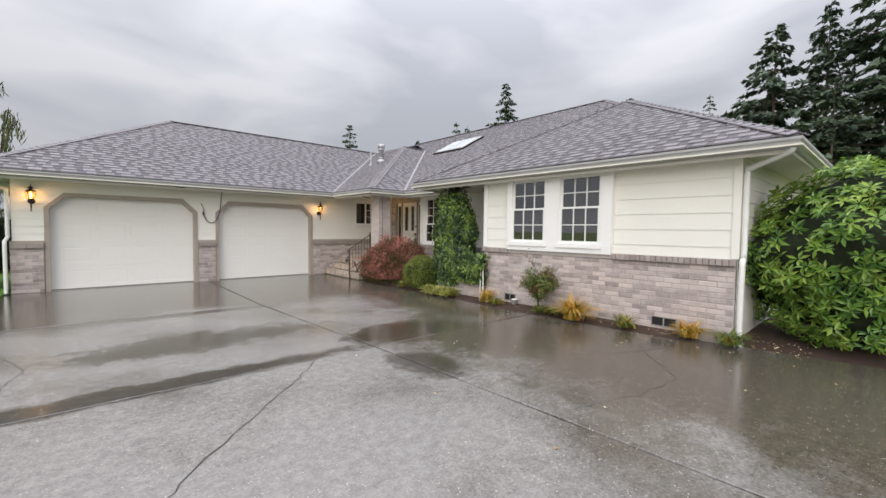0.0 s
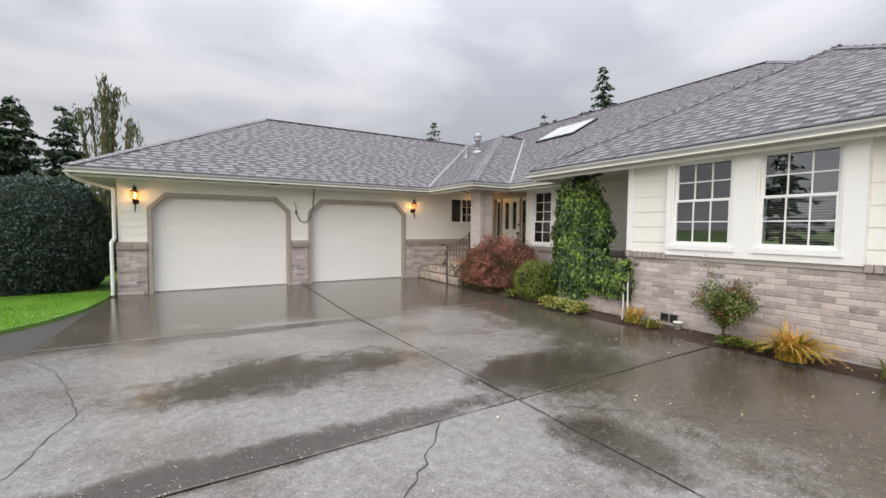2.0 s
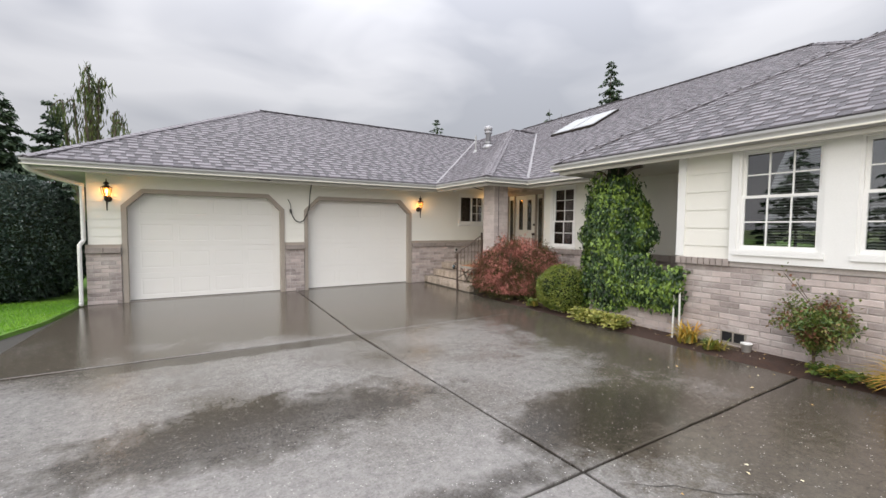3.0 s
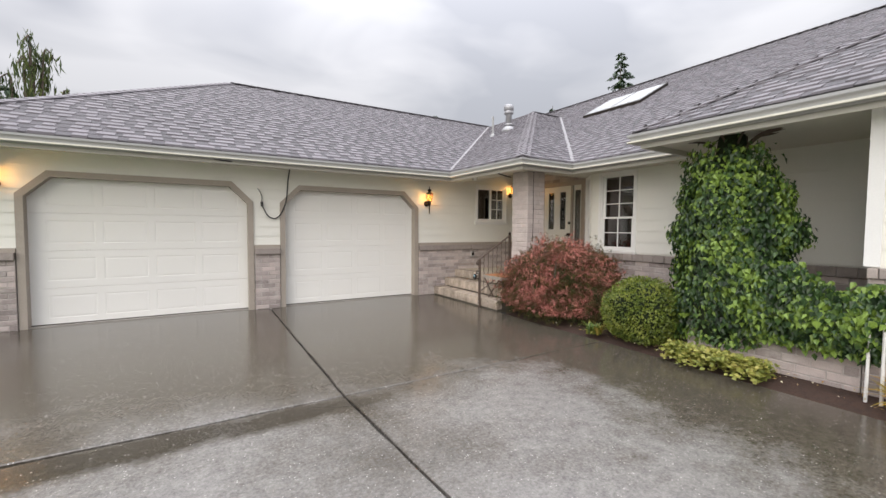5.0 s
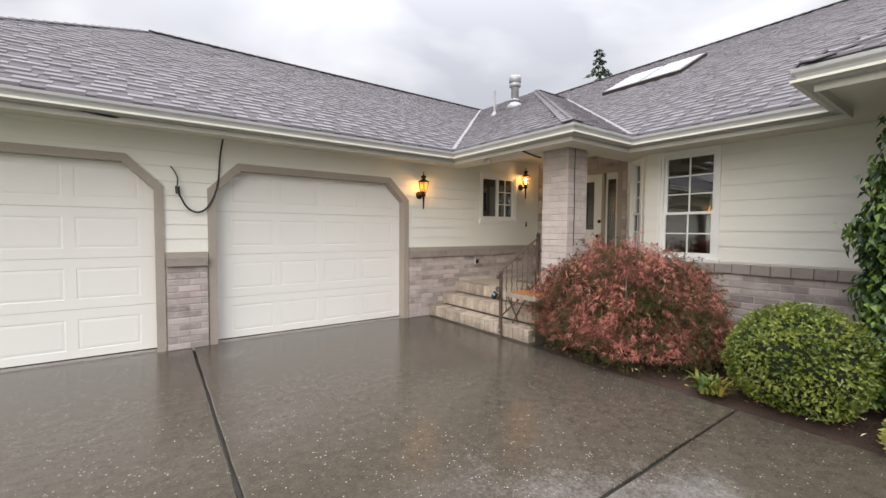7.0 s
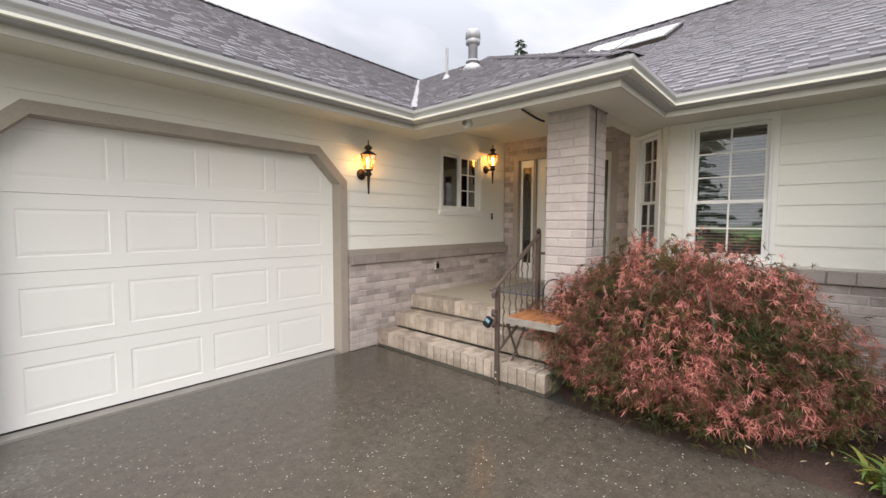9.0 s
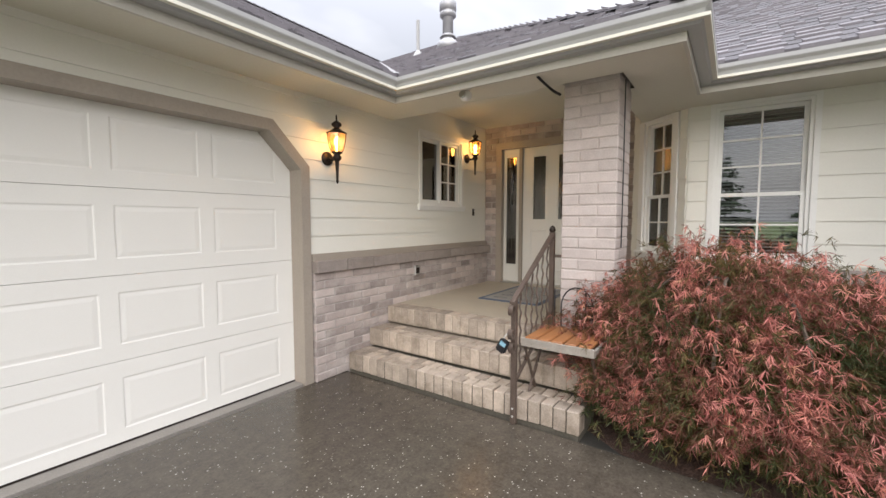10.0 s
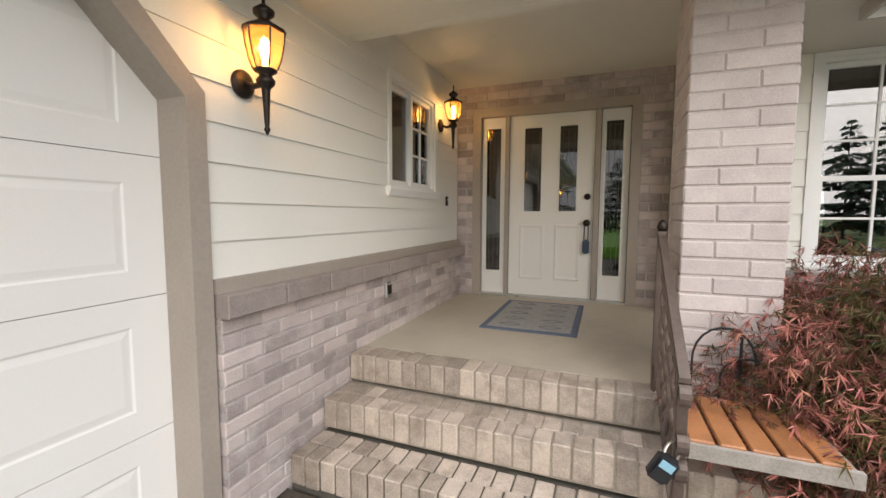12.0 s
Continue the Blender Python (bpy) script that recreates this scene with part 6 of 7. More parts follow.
pz = ROOF_Z + SLOPE * (8.75 - ex)
pp = thing("plumbing_pipe", (8.75, 12.75, pz), "thin pale plumbing vent pipe on the roof", "vent pipe")
bm = bmesh.new()
tube(bm, [(8.75, 12.75, pz - 0.05), (8.75, 12.75, pz + 0.55)], 0.028, 10)
wpart("pipe", bm, M_GUTTER, pp)
bm = bmesh.new()
lathe(bm, [(0.09, -0.03), (0.06, 0.03), (0.032, 0.07)], (8.75, 12.75, pz), 12)
wpart("flashing", bm, M_GUTTER, pp)

# ---- cracks and stains of the drive ----
def crack(points, width, seed):
    rnd = random.Random(seed)
    pts = []
    for a, b in zip(points, points[1:]):
        n = max(2, int((Vector(b) - Vector(a)).length / 0.09))
        for i in range(n):
            p = Vector(a).lerp(Vector(b), i / n)
            pts.append(p + Vector((rnd.uniform(-0.02, 0.02), rnd.uniform(-0.02, 0.02))))
    pts.append(Vector(points[-1]))
    bm = bmesh.new()
    prev = None
    for i, p in enumerate(pts):
        d = (pts[min(i + 1, len(pts) - 1)] - pts[max(i - 1, 0)]).normalized()
        s = Vector((-d.y, d.x)) * width * rnd.uniform(0.25, 1.0) / 2
        cur = (bm.verts.new((p.x + s.x, p.y + s.y, 0.0025)), bm.verts.new((p.x - s.x, p.y - s.y, 0.0025)))
        if prev:
            bm.faces.new((prev[0], prev[1], cur[1], cur[0]))
        prev = cur
    part("crack", bm, M_JOINT, drive)


crack([(1.9, 2.92), (1.36, 2.29), (0.95, 1.9), (0.2, 1.15), (-0.3, 0.5)], 0.016, 1)
crack([(2.85, -0.1), (2.98, -0.02), (3.7, -0.25), (4.47, -0.33), (5.2, 0.3)], 0.010, 2)
crack([(-1.94, 6.93), (-1.3, 5.9), (-1.08, 5.3), (-0.82, 4.37), (-0.99, 3.47), (-1.3, 2.9)], 0.016, 3)
crack([(2.76, 2.56), (3.4, 2.0), (4.0, 1.45), (4.75, 0.59), (5.6, 0.2)], 0.010, 4)
crack([(2.1, 6.79), (3.03, 6.41), (4.35, 5.96), (5.4, 5.6)], 0.006, 5)

# fallen leaves
rng = np.random.default_rng(5)
k = 54
xs, ys = rng.uniform(2.0, 6.0, k), rng.uniform(-1.5, 4.0, k)
xs[14:] = 6.15 - rng.random(40) ** 2 * 1.2
c = np.stack([xs, ys, np.full(k, 0.008)], 1)
tips = np.concatenate([rng.normal(size=(k, 2)), np.zeros((k, 1))], 1)
tagged(leaf_object("fallen_leaves", None, M_LITTER, c, np.tile([0, 0, 1.0], (k, 1)), tips, rng.uniform(0.02, 0.05, k), rng.uniform(0.015, 0.035, k), 0.1), "small pale fallen leaves on wet concrete", "fallen leaves", kind="stuff")
k = 700
by = rng.uniform(-1.2, 9.0, k)
c = np.stack([6.12 + rng.random(k) * 1.0, by, np.full(k, 0.075)], 1)
tips = np.concatenate([rng.normal(size=(k, 2)), rng.normal(size=(k, 1)) * 0.3], 1)
tagged(leaf_object("mulch_litter", None, M_LITTER, c, np.tile([0, 0, 1.0], (k, 1)) + directions(rng, k) * 0.5, tips, rng.uniform(0.02, 0.05, k), rng.uniform(0.008, 0.02, k), 0.1), "brown bark chips and dead leaves on the bed", "mulch", kind="stuff")


# ---- plants ----
rng = np.random.default_rng(8)
maple = thing("japanese_maple", (6.98, 8.42, 0.03), "mounded laceleaf maple with red and olive foliage", "shrub")
MC = np.array((6.98, 8.42, 0.15))
bm = bmesh.new()
tube(bm, [(6.98, 8.42, 0.0), (7.0, 8.45, 0.3), (6.95, 8.40, 0.6), (6.98, 8.45, 0.85)], [0.06, 0.05, 0.045, 0.03], 8)
wpart("trunk", bm, M_BARK, maple)
for i in range(16):
    a = 2 * math.pi * i / 16 + rng.uniform(-0.2, 0.2)
    r = rng.uniform(0.65, 0.95)
    dx, dy = math.cos(a) * 0.80 * r, math.sin(a) * 1.05 * r
    bm = bmesh.new()
    tube(bm, arc_points([(6.98, 8.43, 0.6), (6.98 + dx * 0.4, 8.43 + dy * 0.4, 1.12), (6.98 + dx * 0.8, 8.43 + dy * 0.8, 1.0), (6.98 + dx * 1.05, 8.43 + dy * 1.05, 0.62)], 4), 0.010, 5)
    wpart("branch", bm, M_BARK, maple)


def lace(root, centre, radii, clumps, per, rng, mat, inner, lobe=0.075, low=0.06, name="foliage"):
    """Cascading pads of finely cut leaves hanging over a dome."""
    d = directions(rng, clumps)
    d[:, 2] = np.abs(d[:, 2]) * 0.95 - 0.05
    d /= np.linalg.norm(d, axis=1, keepdims=True)
    rad = lumpy(d, 1.3, 0.07, 4.0) * rng.uniform(inner, 1.0, clumps)
    cc = centre + d * np.array(radii) * rad[:, None]
    C, T, N, L, W = [], [], [], [], []
    for i in range(clumps):
        out = d[i] * np.array((1, 1, 0.2))
        k = per
        off = rng.normal(size=(k, 3)) * np.array((0.075, 0.075, 0.05))
        fall = rng.random(k) ** 1.3 * 0.32
        pos = cc[i] + off + out * (fall[:, None] * 0.35)
        pos[:, 2] -= fall
        for p in pos:
            if p[2] < low:
                continue
            base = out * 0.7 + np.array((0, 0, -0.75)) + rng.normal(size=3) * 0.45
            for s in range(7):
                tip = base + rng.normal(size=3) * 0.7
                C.append(p + tip * lobe * 0.3)
                T.append(tip)
                N.append(d[i] + rng.normal(size=3) * 0.4)
                L.append(lobe * rng.uniform(0.7, 1.3))
                W.append(lobe * rng.uniform(0.075, 0.125))
    return leaf_object(name, root, mat, C, N, T, L, W, 0.1, tail=0.4)


core_mesh("shade_core", maple, (6.98, 8.42, 0.42), (0.48, 0.70, 0.66), M_CORE, 0.12, 0.7, 4.0, 0.10)
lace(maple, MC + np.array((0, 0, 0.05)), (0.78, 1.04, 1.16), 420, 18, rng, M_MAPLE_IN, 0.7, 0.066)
lace(maple, MC + np.array((0, 0.04, 0.02)), (0.88, 1.19, 1.31), 470, 38, rng, M_MAPLE, 0.72, 0.062, low=0.20)
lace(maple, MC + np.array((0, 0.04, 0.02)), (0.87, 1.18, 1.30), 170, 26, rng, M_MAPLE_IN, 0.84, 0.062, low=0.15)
lace(maple, np.array((6.46, 9.22, 0.52)), (0.26, 0.34, 0.26), 26, 16, rng, M_MAPLE, 0.6, 0.062, low=0.45)
lace(maple, np.array((6.80, 9.22, 1.00)), (0.14, 0.26, 0.07), 16, 12, rng, M_MAPLE, 0.4, 0.055, low=0.45)
lace(maple, np.array((6.58, 9.55, 0.68)), (0.10, 0.20, 0.06), 12, 12, rng, M_MAPLE, 0.4, 0.055, low=0.655)

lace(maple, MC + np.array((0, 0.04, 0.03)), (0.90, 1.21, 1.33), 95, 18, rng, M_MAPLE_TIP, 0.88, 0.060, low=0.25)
box_bush = thing("boxwood_shrub", (6.52, 6.60, 0.03), "rounded yellow-green boxwood shrub", "shrub")
shell_bush(box_bush, (6.52, 6.60, 0.42), (0.49, 0.52, 0.46), M_BOX, 9000, (0.040, 0.024), rng, 0.06, 2.0, 5.0, 0.03, 0.0, 0.2)

vine = thing("climbing_vine", (6.80, 5.72, 0.4), "dense green ivy climbing a post under the eave", "climbing plant")
post = thing("wooden_post", (6.86, 5.70, 0.0), "dark wooden post covered with ivy", "post", kind="structure")
bm = bmesh.new()
box(bm, (6.76, 5.60, 0.0), (6.96, 5.80, 2.70))
wpart("post", bm, M_BARK, post)
VC, VN = [], []
k = 17000
zz = np.minimum(rng.uniform(0.22, 2.60, k), rng.uniform(1.1, 2.60, k))
for z in zz:
    h = (z - 0.22) / 2.4
    half = 0.60 - 0.10 * max(0, h - 0.5) / 0.5 - 0.34 * max(0, h - 0.87) / 0.13 + 0.06 * math.sin(z * 5.1) + 0.05 * math.sin(z * 13 + 1)
    cy = 5.70 + 0.05 * math.sin(z * 3)
    a = rng.uniform(0, 2 * math.pi)
    r = 1.04 - 0.42 * rng.random() ** 1.5
    y = cy + half * r * math.cos(a)
    x = 6.80 + (0.36 + 0.05 * math.sin(z * 7 + a * 3)) * r * math.sin(a)
    VC.append((x, y, z))
    VN.append((math.sin(a), math.cos(a), 0.5))
# the skirt that spreads over the low wall
for i in range(7000):
    u, v = rng.random(), rng.random()
    y = 5.75 - 1.45 * u
    z = 0.40 + (0.85 - 0.30 * u + 0.08 * math.sin(u * 14) + 1.05 * max(0.0, 1 - 1.6 * u) ** 2) * v
    VC.append((6.42 - 0.18 * rng.random() * math.sin(math.pi * v) + 0.1 * rng.random(), y, z))
    VN.append((-1, 0.1, 0.6))
VC, VN = np.array(VC), np.array(VN)
k = len(VC)
# Solid core whose dark colour stands in for the shade inside the ivy.
bm = bmesh.new()
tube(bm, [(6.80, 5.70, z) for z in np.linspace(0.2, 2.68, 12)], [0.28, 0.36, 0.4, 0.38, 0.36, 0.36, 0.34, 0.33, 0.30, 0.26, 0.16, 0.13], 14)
wpart("shade_core", bm, M_CORE, vine)
leaf_object("leaves", vine, M_VINE, VC + rng.normal(size=(k, 3)) * 0.035, VN * np.array((1, 1, 1.4)) + directions(rng, k) * 0.5, np.stack([VN[:, 0] * 0.4, VN[:, 1] * 0.4, -np.ones(k)], 1) + directions(rng, k) * 0.6, rng.uniform(0.04, 0.09, k), rng.uniform(0.034, 0.07, k), 0.2, tail=0.3)
for i in range(9):
    a = rng.uniform(0, 2 * math.pi)
    bm = bmesh.new()
    tube(bm, arc_points([(6.8, 5.7, 2.3), (6.8 + 0.15 * math.cos(a), 5.7 + 0.25 * math.sin(a), 2.6), (6.8 + 0.35 * math.cos(a), 5.7 + 0.5 * math.sin(a), 2.67)], 4), 0.014, 5)
    wpart("stem", bm, M_BARK, vine)

heu = thing("lime_coral_bells", (6.15, 5.5, 0.03), "low lime-yellow leafy ground plants at the bed's edge", "ground plant", kind="stuff")
k = 1500
cx, cy = rng.normal(6.20, 0.11, k), rng.uniform(5.02, 6.05, k)
cz = 0.05 + rng.random(k) * 0.17 * (1 - ((cx - 6.2) / 0.42) ** 2).clip(0, 1)
leaf_object("leaves", heu, M_HEUCH, np.stack([cx, cy, cz], 1), np.tile([-0.3, 0, 1.0], (k, 1)) + directions(rng, k) * 0.5, np.concatenate([rng.normal(size=(k, 2)), rng.normal(size=(k, 1)) * 0.3], 1), rng.uniform(0.04, 0.07, k), rng.uniform(0.04, 0.065, k), 0.12)


def blades(name, at, count, length, spread, mat, label, rng, width=0.016):
    """A clump of arching strap leaves."""
    root = thing(name, at, label, "perennial plant", "strap-leaved clumps")
    verts, faces = [], []
    for i in range(count):
        a = rng.uniform(0, 2 * math.pi)
        L = length * rng.uniform(0.55, 1.15)
        lean = spread * rng.uniform(0.4, 1.2)
        bx, by = at[0] + rng.normal() * 0.05, at[1] + rng.normal() * 0.05
        side = np.array((-math.sin(a), math.cos(a), 0)) * width * rng.uniform(0.6, 1.2)
        prev = None
        n = 6
        for j in range(n + 1):
            t = j / n
            out = L * lean * t ** 1.6
            up = L * (t - lean * 0.75 * t ** 2.4)
            p = np.array((bx + math.cos(a) * out, by + math.sin(a) * out, at[2] + max(0.01, up)))
            w = side * (1 - t ** 2) + side * 0.05
            verts += [tuple(p - w), tuple(p + w)]
            m = len(verts)
            if j:
                faces.append((m - 4, m - 3, m - 1, m - 2))
    me = bpy.data.meshes.new("blades")
    me.from_pydata(verts, [], faces)
    me.materials.append(mat)
    tagged(under(root, new("foliage", me)), kind="stuff")
    return root


blades("daylily_clump", (6.12, 1.92, 0.03), 270, 0.60, 0.9, M_DAYLILY, "arching orange-yellow daylily clump in autumn colour", rng)
blades("daylily_clump", (6.28, 4.10, 0.03), 90, 0.42, 0.8, M_DAYLILY, "small straw-yellow daylily clump by the wall", rng)
blades("daylily_clump", (6.26, 1.05, 0.03), 70, 0.34, 0.85, M_GREENBLADE, "small green and tan strap-leaved clump", rng)
blades("daylily_clump", (6.40, 0.15, 0.03), 110, 0.38, 0.95, M_DAYLILY, "sprawling yellowed strap-leaved clump at the corner", rng)
blades("daylily_clump", (6.38, -0.35, 0.03), 90, 0.34, 0.95, M_GREENBLADE, "low green strap-leaved clump near the rhododendron", rng)
blades("daylily_clump", (6.22, 3.75, 0.03), 60, 0.25, 0.9, M_GREENBLADE, "low green strap-leaved clump near the vent", rng)
blades("daylily_clump", (6.25, 7.15, 0.03), 90, 0.26, 0.9, M_GREENBLADE, "low mixed clump beside the boxwood", rng)

rose = thing("rose_bush", (6.24, 2.72, 0.03), "sparse rose bush with green and bronze leaves", "shrub")
RC, RN = [], []
for i in range(22):
    a = rng.uniform(0, 2 * math.pi)
    r = rng.uniform(0.12, 0.40)
    top = (6.24 + r * math.cos(a), 2.72 + r * math.sin(a), rng.uniform(0.42, 0.86))
    if i == 0:
        top = (6.22, 3.02, 1.12)
    if i == 1:
        top = (6.28, 2.92, 1.02)
    pts = arc_points([(6.24, 2.72, 0.02), (6.24 + 0.02 * math.cos(a), 2.72 + 0.02 * math.sin(a), 0.32), (6.24 + r * 0.5 * math.cos(a), 2.72 + r * 0.5 * math.sin(a), 0.5 + 0.1 * rng.random()), top], 5)
    bm = bmesh.new()
    tube(bm, pts, [0.008 if j < 6 else 0.004 for j in range(len(pts))], 5)
    wpart("cane", bm, M_BARK, rose)
    for p in pts[6:]:
        for j in range(24 if i > 1 else 7):
            RC.append(np.array(p) + rng.normal(size=3) * 0.055)
k = len(RC)
leaf_object("leaves", rose, M_ROSE, RC, np.tile([0, 0, 1.0], (k, 1)) + directions(rng, k) * 0.7, directions(rng, k) + np.array((0, 0, -0.3)), rng.uniform(0.03, 0.06, k), rng.uniform(0.02, 0.035, k), 0.15)

hosta = thing("low_leafy_plant", (6.14, 2.45, 0.03), "low pale green leafy plant at the bed's edge", "ground plant", kind="stuff")
k = 260
leaf_object("leaves", hosta, M_GREENBLADE, np.stack([rng.normal(6.2, 0.07, k), rng.uniform(2.2, 2.75, k), 0.06 + rng.random(k) * 0.1], 1), np.tile([-0.3, 0, 1.0], (k, 1)) + directions(rng, k) * 0.5, np.concatenate([rng.normal(size=(k, 2)), rng.normal(size=(k, 1)) * 0.3], 1), rng.uniform(0.05, 0.09, k), rng.uniform(0.03, 0.05, k), 0.12)

# rhododendron: whorls of long leaves at the end of each twig
rho = thing("rhododendron_bush", (7.75, -1.55, 0.02), "large glossy green rhododendron bush", "shrub")
RHC, RHR = np.array((7.75, -1.52, 1.28)), np.array((1.15, 1.50, 1.36))
core_mesh("shade_core", rho, RHC, RHR * 0.82, M_CORE, 0.10, 0.4, 4.0, 0.02)
C, N, T, L, W = [], [], [], [], []
d = directions(rng, 1500)
f = lumpy(d, 0.4, 0.10, 4.0) * (1 - 0.2 * rng.random(1500) ** 1.6)
P = RHC + d * RHR * f[:, None]
for p, q in zip(P, d):
    if p[2] < 0.10:
        continue
    axis = q + rng.normal(size=3) * 0.3 + np.array((0, 0, 0.45))
    axis /= np.linalg.norm(axis)
    e1 = np.cross(axis, (0.3, 0.5, 0.8))
    e1 /= np.linalg.norm(e1)
    e2 = np.cross(axis, e1)
    m = rng.integers(6, 9)
    for j in range(m):
        a = 2 * math.pi * j / m + rng.uniform(-0.25, 0.25)
        t = e1 * math.cos(a) + e2 * math.sin(a) + axis * rng.uniform(-0.25, 0.55)
        ln = rng.uniform(0.09, 0.15)
        C.append(p + t * ln * 0.55)
        T.append(t)
        N.append(axis)
        L.append(ln)
        W.append(ln * rng.uniform(0.30, 0.38))
leaf_object("leaves", rho, M_RHODO, C, N, T, L, W, 0.12)

hedge = thing("clipped_hedge_mound", (-3.10, 13.2, 0.03), "large dark clipped evergreen mound on the lawn", "shrub")
shell_bush(hedge, (-3.15, 13.25, 1.18), (1.45, 1.42, 1.52), M_HEDGE, 26000, (0.075, 0.04), rng, 0.025, 0.9, 6.0, 0.04, 0.1, 0.10, 0.92)

# lawn blades
k = 26000
gx_, gy_ = rng.uniform(-6.5, -1.6, k), rng.uniform(7.4, 12.2, k)
edge_x = np.interp(gy_, [7.35, 7.7, 8.25, 8.95, 9.9, 10.9, 12.2], [-4.6, -3.3, -2.55, -2.05, -1.74, -1.60, -1.56])
keep = gx_ < edge_x - 0.01
gx_, gy_ = gx_[keep], gy_[keep]
k = len(gx_)
tips = np.concatenate([rng.normal(size=(k, 2)) * 0.5, np.ones((k, 1))], 1)
tagged(leaf_object("lawn_grass", None, M_GRASS, np.stack([gx_, gy_, np.full(k, 0.05)], 1), directions(rng, k), tips, rng.uniform(0.04, 0.075, k), rng.uniform(0.008, 0.014, k), 0.0), "short bright green grass blades", "grass", kind="stuff")


# ---- trees ----
def fir(name, at, height, radius, seed, label, mat=None, bare=0.08, density=1.0, droop=0.35, spray=1.0):
    """A conifer: tapered trunk, whorls of drooping limbs, and sprays of needles along them."""
    mat = mat or M_FIR
    rng = np.random.default_rng(seed)
    root = thing(name, at, label, "tree")
    bm = bmesh.new()
    tube(bm, [(at[0] + 0.06 * math.sin(i), at[1], at[2] + height * i / 8) for i in range(9)], [max(0.02, height * 0.014 * (1 - i / 8.3)) for i in range(9)], 8)
    wpart("trunk", bm, M_BARK, root)
    bm = bmesh.new()
    C, N, T, L, W = [], [], [], [], []
    levels = int(height * 2.6 * density)
    for lv in range(levels):
        f = bare + (1 - bare) * (lv + rng.random()) / levels
        ln = radius * (1 - f) ** 0.75 * rng.uniform(0.6, 1.12) + 0.12
        for b in range(int(rng.integers(4, 7))):
            a = rng.uniform(0, 2 * math.pi)
            l2 = ln * rng.uniform(0.65, 1.1)
            o = np.array((math.cos(a), math.sin(a), 0.0))
            z0 = at[2] + height * f
            pts = []
            for j in range(5):
                t = j / 4
                pts.append(np.array((at[0], at[1], z0)) + o * l2 * t + np.array((0, 0, l2 * (0.18 * t - droop * t * t) + l2 * 0.10 * t ** 4)))
            if l2 > 0.5:
                tube(bm, pts, [max(0.006, 0.018 * l2 * (1 - j / 4.5)) for j in range(5)], 4, ends=False)
            n = max(5, int(l2 * 11 * spray))
            for j in range(n):
                t = rng.random() ** 0.7
                i = min(3, int(t * 4))
                p = pts[i] + (pts[i + 1] - pts[i]) * (t * 4 - i)
                side = np.array((-o[1], o[0], 0)) * rng.choice((-1, 1))
                tip = o * 0.75 + side * rng.uniform(0.2, 1.1) + np.array((0, 0, -0.25 - 0.4 * rng.random()))
                size = (0.22 + 0.20 * l2 ** 0.5) * rng.uniform(0.6, 1.25)
                for s in range(2):
                    C.append(p + tip * size * 0.4 + rng.normal(size=3) * 0.05)
                    T.append(tip + rng.normal(size=3) * 0.35)
                    N.append(np.array((0, 0, 1.0)) + rng.normal(size=3) * 0.4)
                    L.append(size)
                    W.append(size * rng.uniform(0.30, 0.55))
    wpart("limbs", bm, M_BARK, root, kind="stuff")
    leaf_object("needles", root, mat, C, N, T, L, W, -0.15)
    return root


R_LBL = "tall dark green fir tree behind the house"
f1 = fir("fir_tree", (29.4, 3.3, -0.2), 13.6, 4.8, 21, R_LBL, density=1.3)
f2 = fir("fir_tree", (32.5, 1.4, -0.2), 15.2, 4.0, 22, R_LBL, density=1.2)
f3 = fir("fir_tree", (30.0, -1.2, -0.2), 17.5, 4.4, 23, R_LBL, density=1.2)
fir("fir_tree", (27.5, 0.6, -0.2), 9.5, 3.2, 24, "shorter dark green fir tree in the group")
fir("fir_tree", (67.2, 17.1, -0.2), 21.5, 4.0, 25, "distant fir tree above the roof", density=0.6)
fir("fir_tree", (34.4, 27.1, -0.2), 17.6, 4.6, 26, "single pointed fir tree beyond the main roof")
fir("fir_tree", (26.5, 46.4, -0.2), 15.2, 3.2, 27, "distant round-topped conifer beyond the garage roof", density=0.8, droop=0.1)
fir("fir_tree", (41.2, 41.8, -0.2), 17.6, 2.4, 28, "distant narrow fir tree beyond the roof", density=0.7)
fir("fir_tree", (42.6, 41.0, -0.2), 17.0, 2.4, 29, "distant narrow fir tree beyond the roof", density=0.7)
fir("fir_tree", (37.0, 45.4, -0.2), 14.9, 2.2, 30, "distant narrow fir tree beyond the roof", density=0.6)
fir("fir_tree", (-8.1, 30.5, -0.2), 8.6, 2.6, 31, "blue-green fir tree beyond the lawn", density=1.7, spray=1.7)
fir("fir_tree", (-6.6, 33.0, -0.2), 8.8, 2.2, 32, "blue-green fir tree beyond the lawn", density=1.7, spray=1.7)
fir("fir_tree", (-9.8, 29.5, -0.2), 9.2, 2.8, 33, "blue-green fir tree beyond the lawn", density=1.7, spray=1.7)
fir("fir_tree", (-5.2, 26.0, -0.2), 4.6, 2.0, 34, "low dense conifer behind the hedge mound", density=1.3)


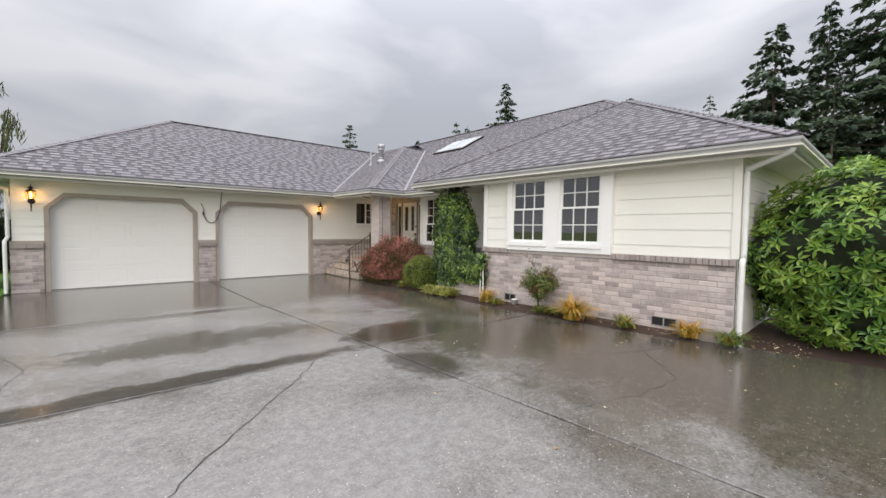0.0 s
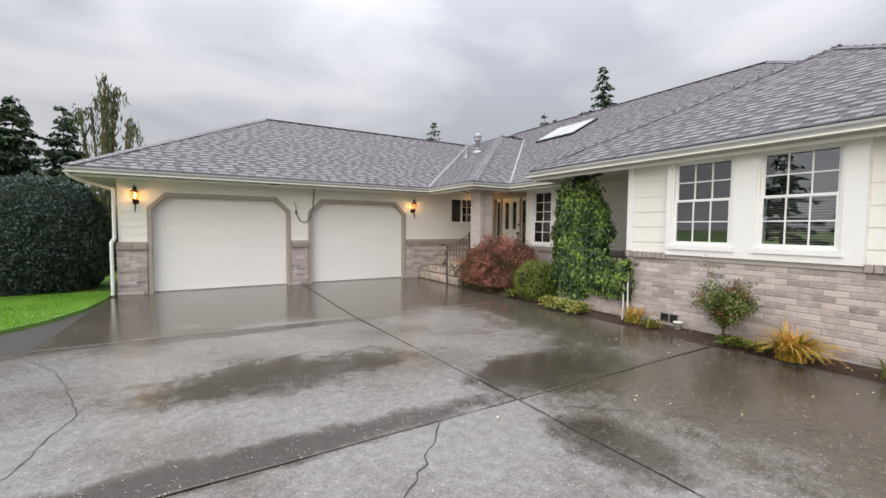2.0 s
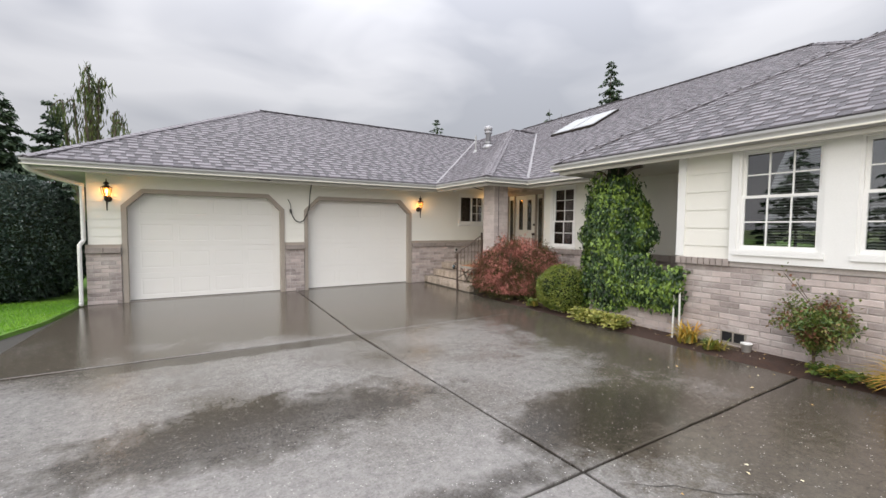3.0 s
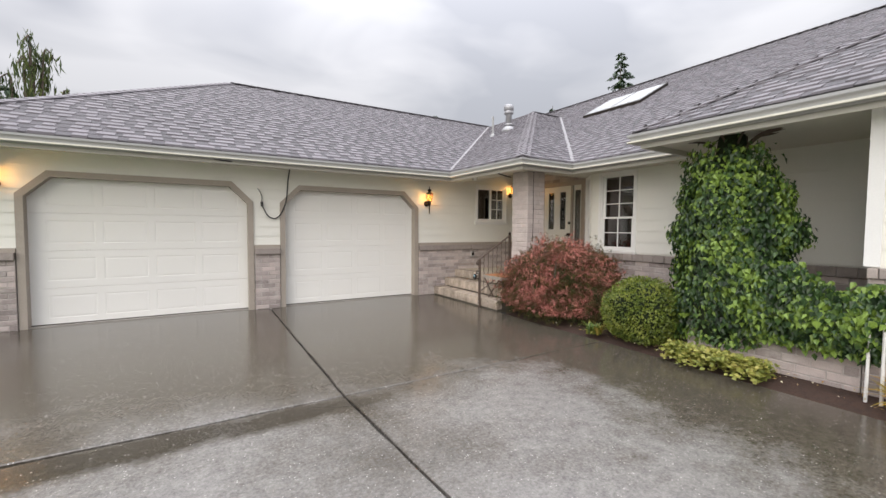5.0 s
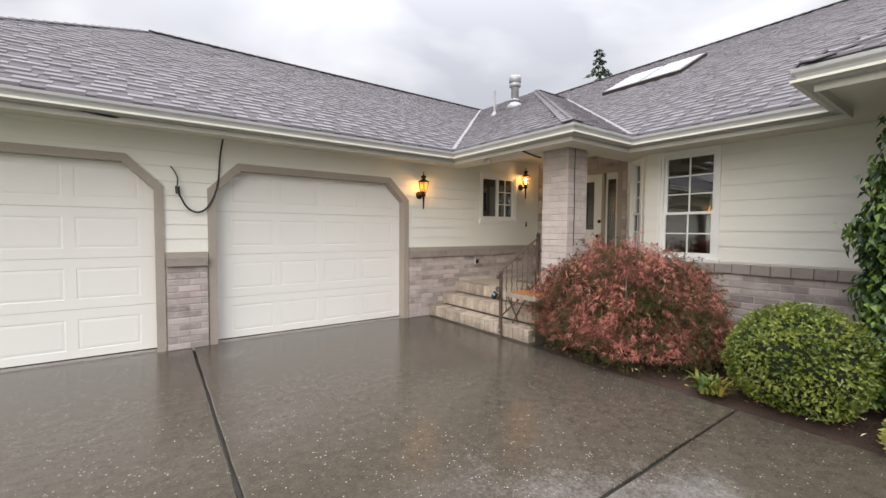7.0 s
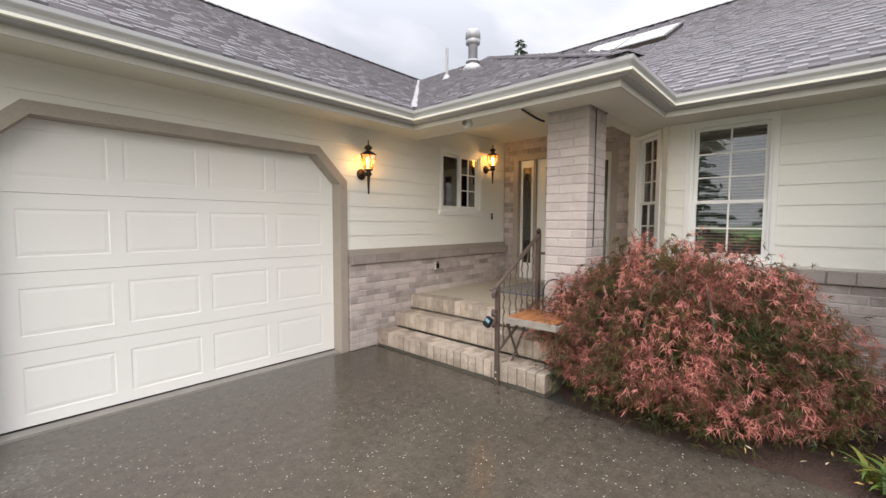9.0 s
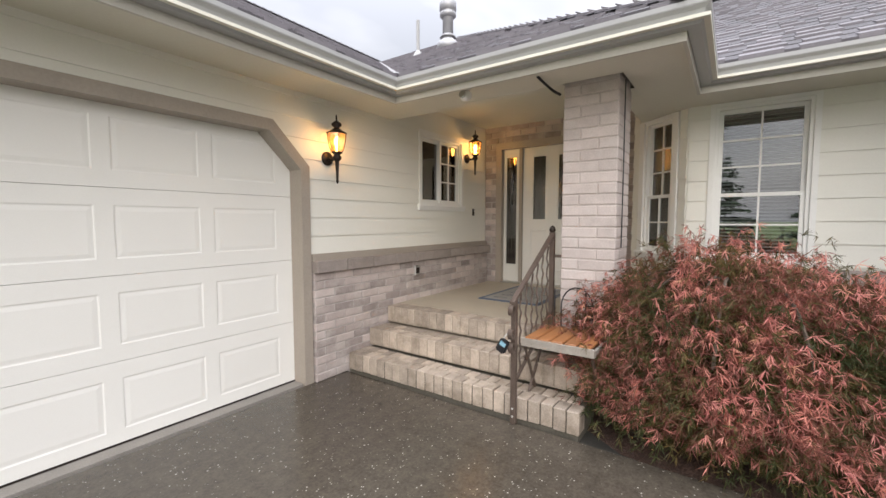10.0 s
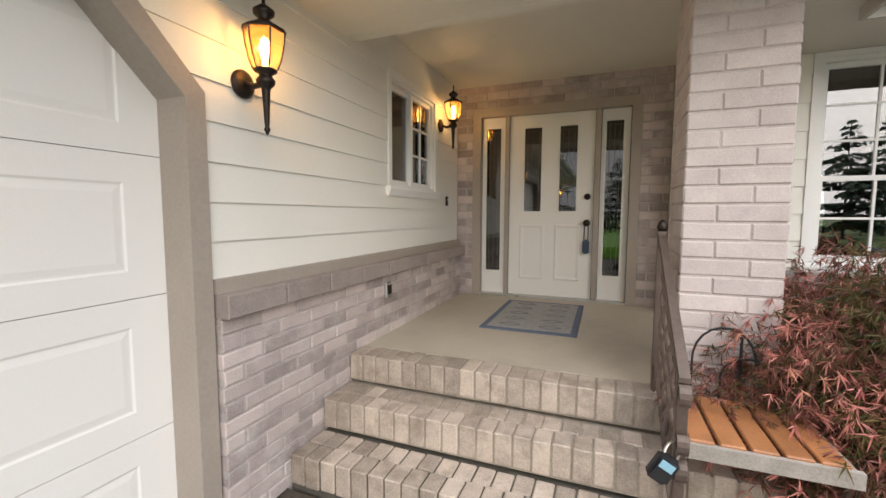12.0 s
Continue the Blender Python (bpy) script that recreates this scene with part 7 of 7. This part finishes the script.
def weeping(at, seed):
    """A tall narrow tree with several upright leaders hung with drooping sprays."""
    rng = np.random.default_rng(seed)
    root = thing("weeping_cypress", at, "tall yellow-green weeping conifer with drooping leaders", "tree")
    C, N, T, L, W = [], [], [], [], []
    for i in range(11):
        bm = bmesh.new()
        a = rng.uniform(0, 2 * math.pi)
        r = rng.uniform(0.0, 1.0)
        top = 7.6 - 2.0 * r + rng.uniform(-0.6, 0.3)
        x1, y1 = at[0] + r * math.cos(a), at[1] + r * math.sin(a)
        pts = arc_points([at, (at[0] + 0.6 * (x1 - at[0]), at[1] + 0.6 * (y1 - at[1]), top * 0.45), (x1, y1, top * 0.85), (x1 + 0.1 * math.cos(a), y1 + 0.1, top), (x1 + 0.4 * math.cos(a), y1 + 0.25 * math.sin(a), top - 0.3)], 5)
        tube(bm, pts, [0.07 - 0.06 * j / len(pts) for j in range(len(pts))], 5)
        wpart("leader", bm, M_BARK, root)
        for j, p in enumerate(pts):
            if p[2] < 1.0:
                continue
            for s in range(int(6 + 16 * min(1.0, (top - p[2]) / 2.0))):
                h = rng.uniform(0.1, 0.9)
                q = np.array(p) + rng.normal(size=3) * np.array((0.09, 0.09, 0.14))
                C.append(q + np.array((0, 0, -h * 0.35)))
                T.append(np.array((0, 0, -1.0)) + rng.normal(size=3) * 0.22)
                N.append(rng.normal(size=3))
                L.append(h * 0.6)
                W.append(rng.uniform(0.03, 0.07))
    leaf_object("sprays", root, M_WEEP, C, N, T, L, W, 0.0)


weeping((-2.95, 21.5, -0.1), 41)
red = thing("red_maple_tree", (-7.2, 22.9, 0), "crimson-leaved tree beyond the hedge mound", "tree")
bm = bmesh.new()
tube(bm, [(-7.2, 22.9, -0.1), (-7.2, 22.9, 1.2)], [0.09, 0.05], 8)
wpart("trunk", bm, M_BARK, red)
shell_bush(red, (-7.2, 22.9, 1.7), (1.9, 1.6, 1.25), M_REDTREE, 4500, (0.13, 0.08), np.random.default_rng(9), 0.12, 0.2, 4.0, 0.3, 0.3, 0.3, 0.75)
for i, (x, y, h) in enumerate(((-3.9, 19.6, 2.3), (-2.2, 17.8, 1.9), (-5.6, 20.0, 2.0))):
    sh = thing("background_shrub", (x, y, 0), "leafy green shrub behind the hedge mound", "shrub", "background shrubs")
    shell_bush(sh, (x, y, h * 0.5), (1.2, 1.0, h * 0.55), M_WEEP, 4000, (0.12, 0.045), np.random.default_rng(50 + i), 0.14, i * 1.1, 4.0, 0.0, 0.6, 0.3, 0.75)

# the trees across the road that show in the window panes
across = fir("fir_tree", (-26.0, -6.0, -0.2), 8.5, 3.2, 61, "fir tree on the far side of the drive")
for i, (x, y, s) in enumerate(((-30, 2, 1.0), (-27, 9, 0.8), (-34, -12, 1.2), (-24, -16, 0.9), (-32, 16, 1.1), (-22, -24, 1.0), (-12, -32, 1.1), (2, -34, 1.0), (12, -30, 0.9))):
    copy_thing(across, pose(x, y, -0.2, 0, 0, 40 * i) @ Matrix.Diagonal((s, s, s, 1)))

# ---- the pieces of the walls ----
BC = CAP_LO / 13
WING_CAP_LO, WING_CAP_HI = 1.115, 1.21
for a, b in GB:
    lay_bricks(garage_wall, GARAGE, a, b, 0.0, 13, course=BC, length=0.24, proud=0.06)
    cap_course(garage_wall, GARAGE, a, b, CAP_LO + 0.003, CAP_HI, 0.36, 0.11, 0.1)
VENTS = [(-3.80, -3.50, 0.09, 0.25), (-0.76, -0.38, 0.09, 0.25)]
lay_bricks(wing_wall, WING, -4.43, 0.35, 0.0, 14, VENTS, course=WING_CAP_LO / 14, length=0.24, proud=0.06)
lay_bricks(wing_wall, WING, -6.0, -4.44, 0.0, 5, course=0.09, length=0.24, proud=0.06)
cap_course(wing_wall, WING, -4.43, 0.36, WING_CAP_LO + 0.003, WING_CAP_HI, 0.08, 0.11, 0.1, [(BAY[0], BAY[1], 1.0, 1.2)])
lay_bricks(main_wall, MAIN, -8.86, -4.47, 0.0, 11, course=0.0885, length=0.26, proud=0.06)
cap_course(main_wall, MAIN, -8.86, -4.47, 0.975, 1.095, 0.20, 0.10, 0.1)
lay_bricks(entry_wall, ENTRY, -11.66, -9.44, 0.57, 27, [DOOR_HOLE], course=0.0885, length=0.24)
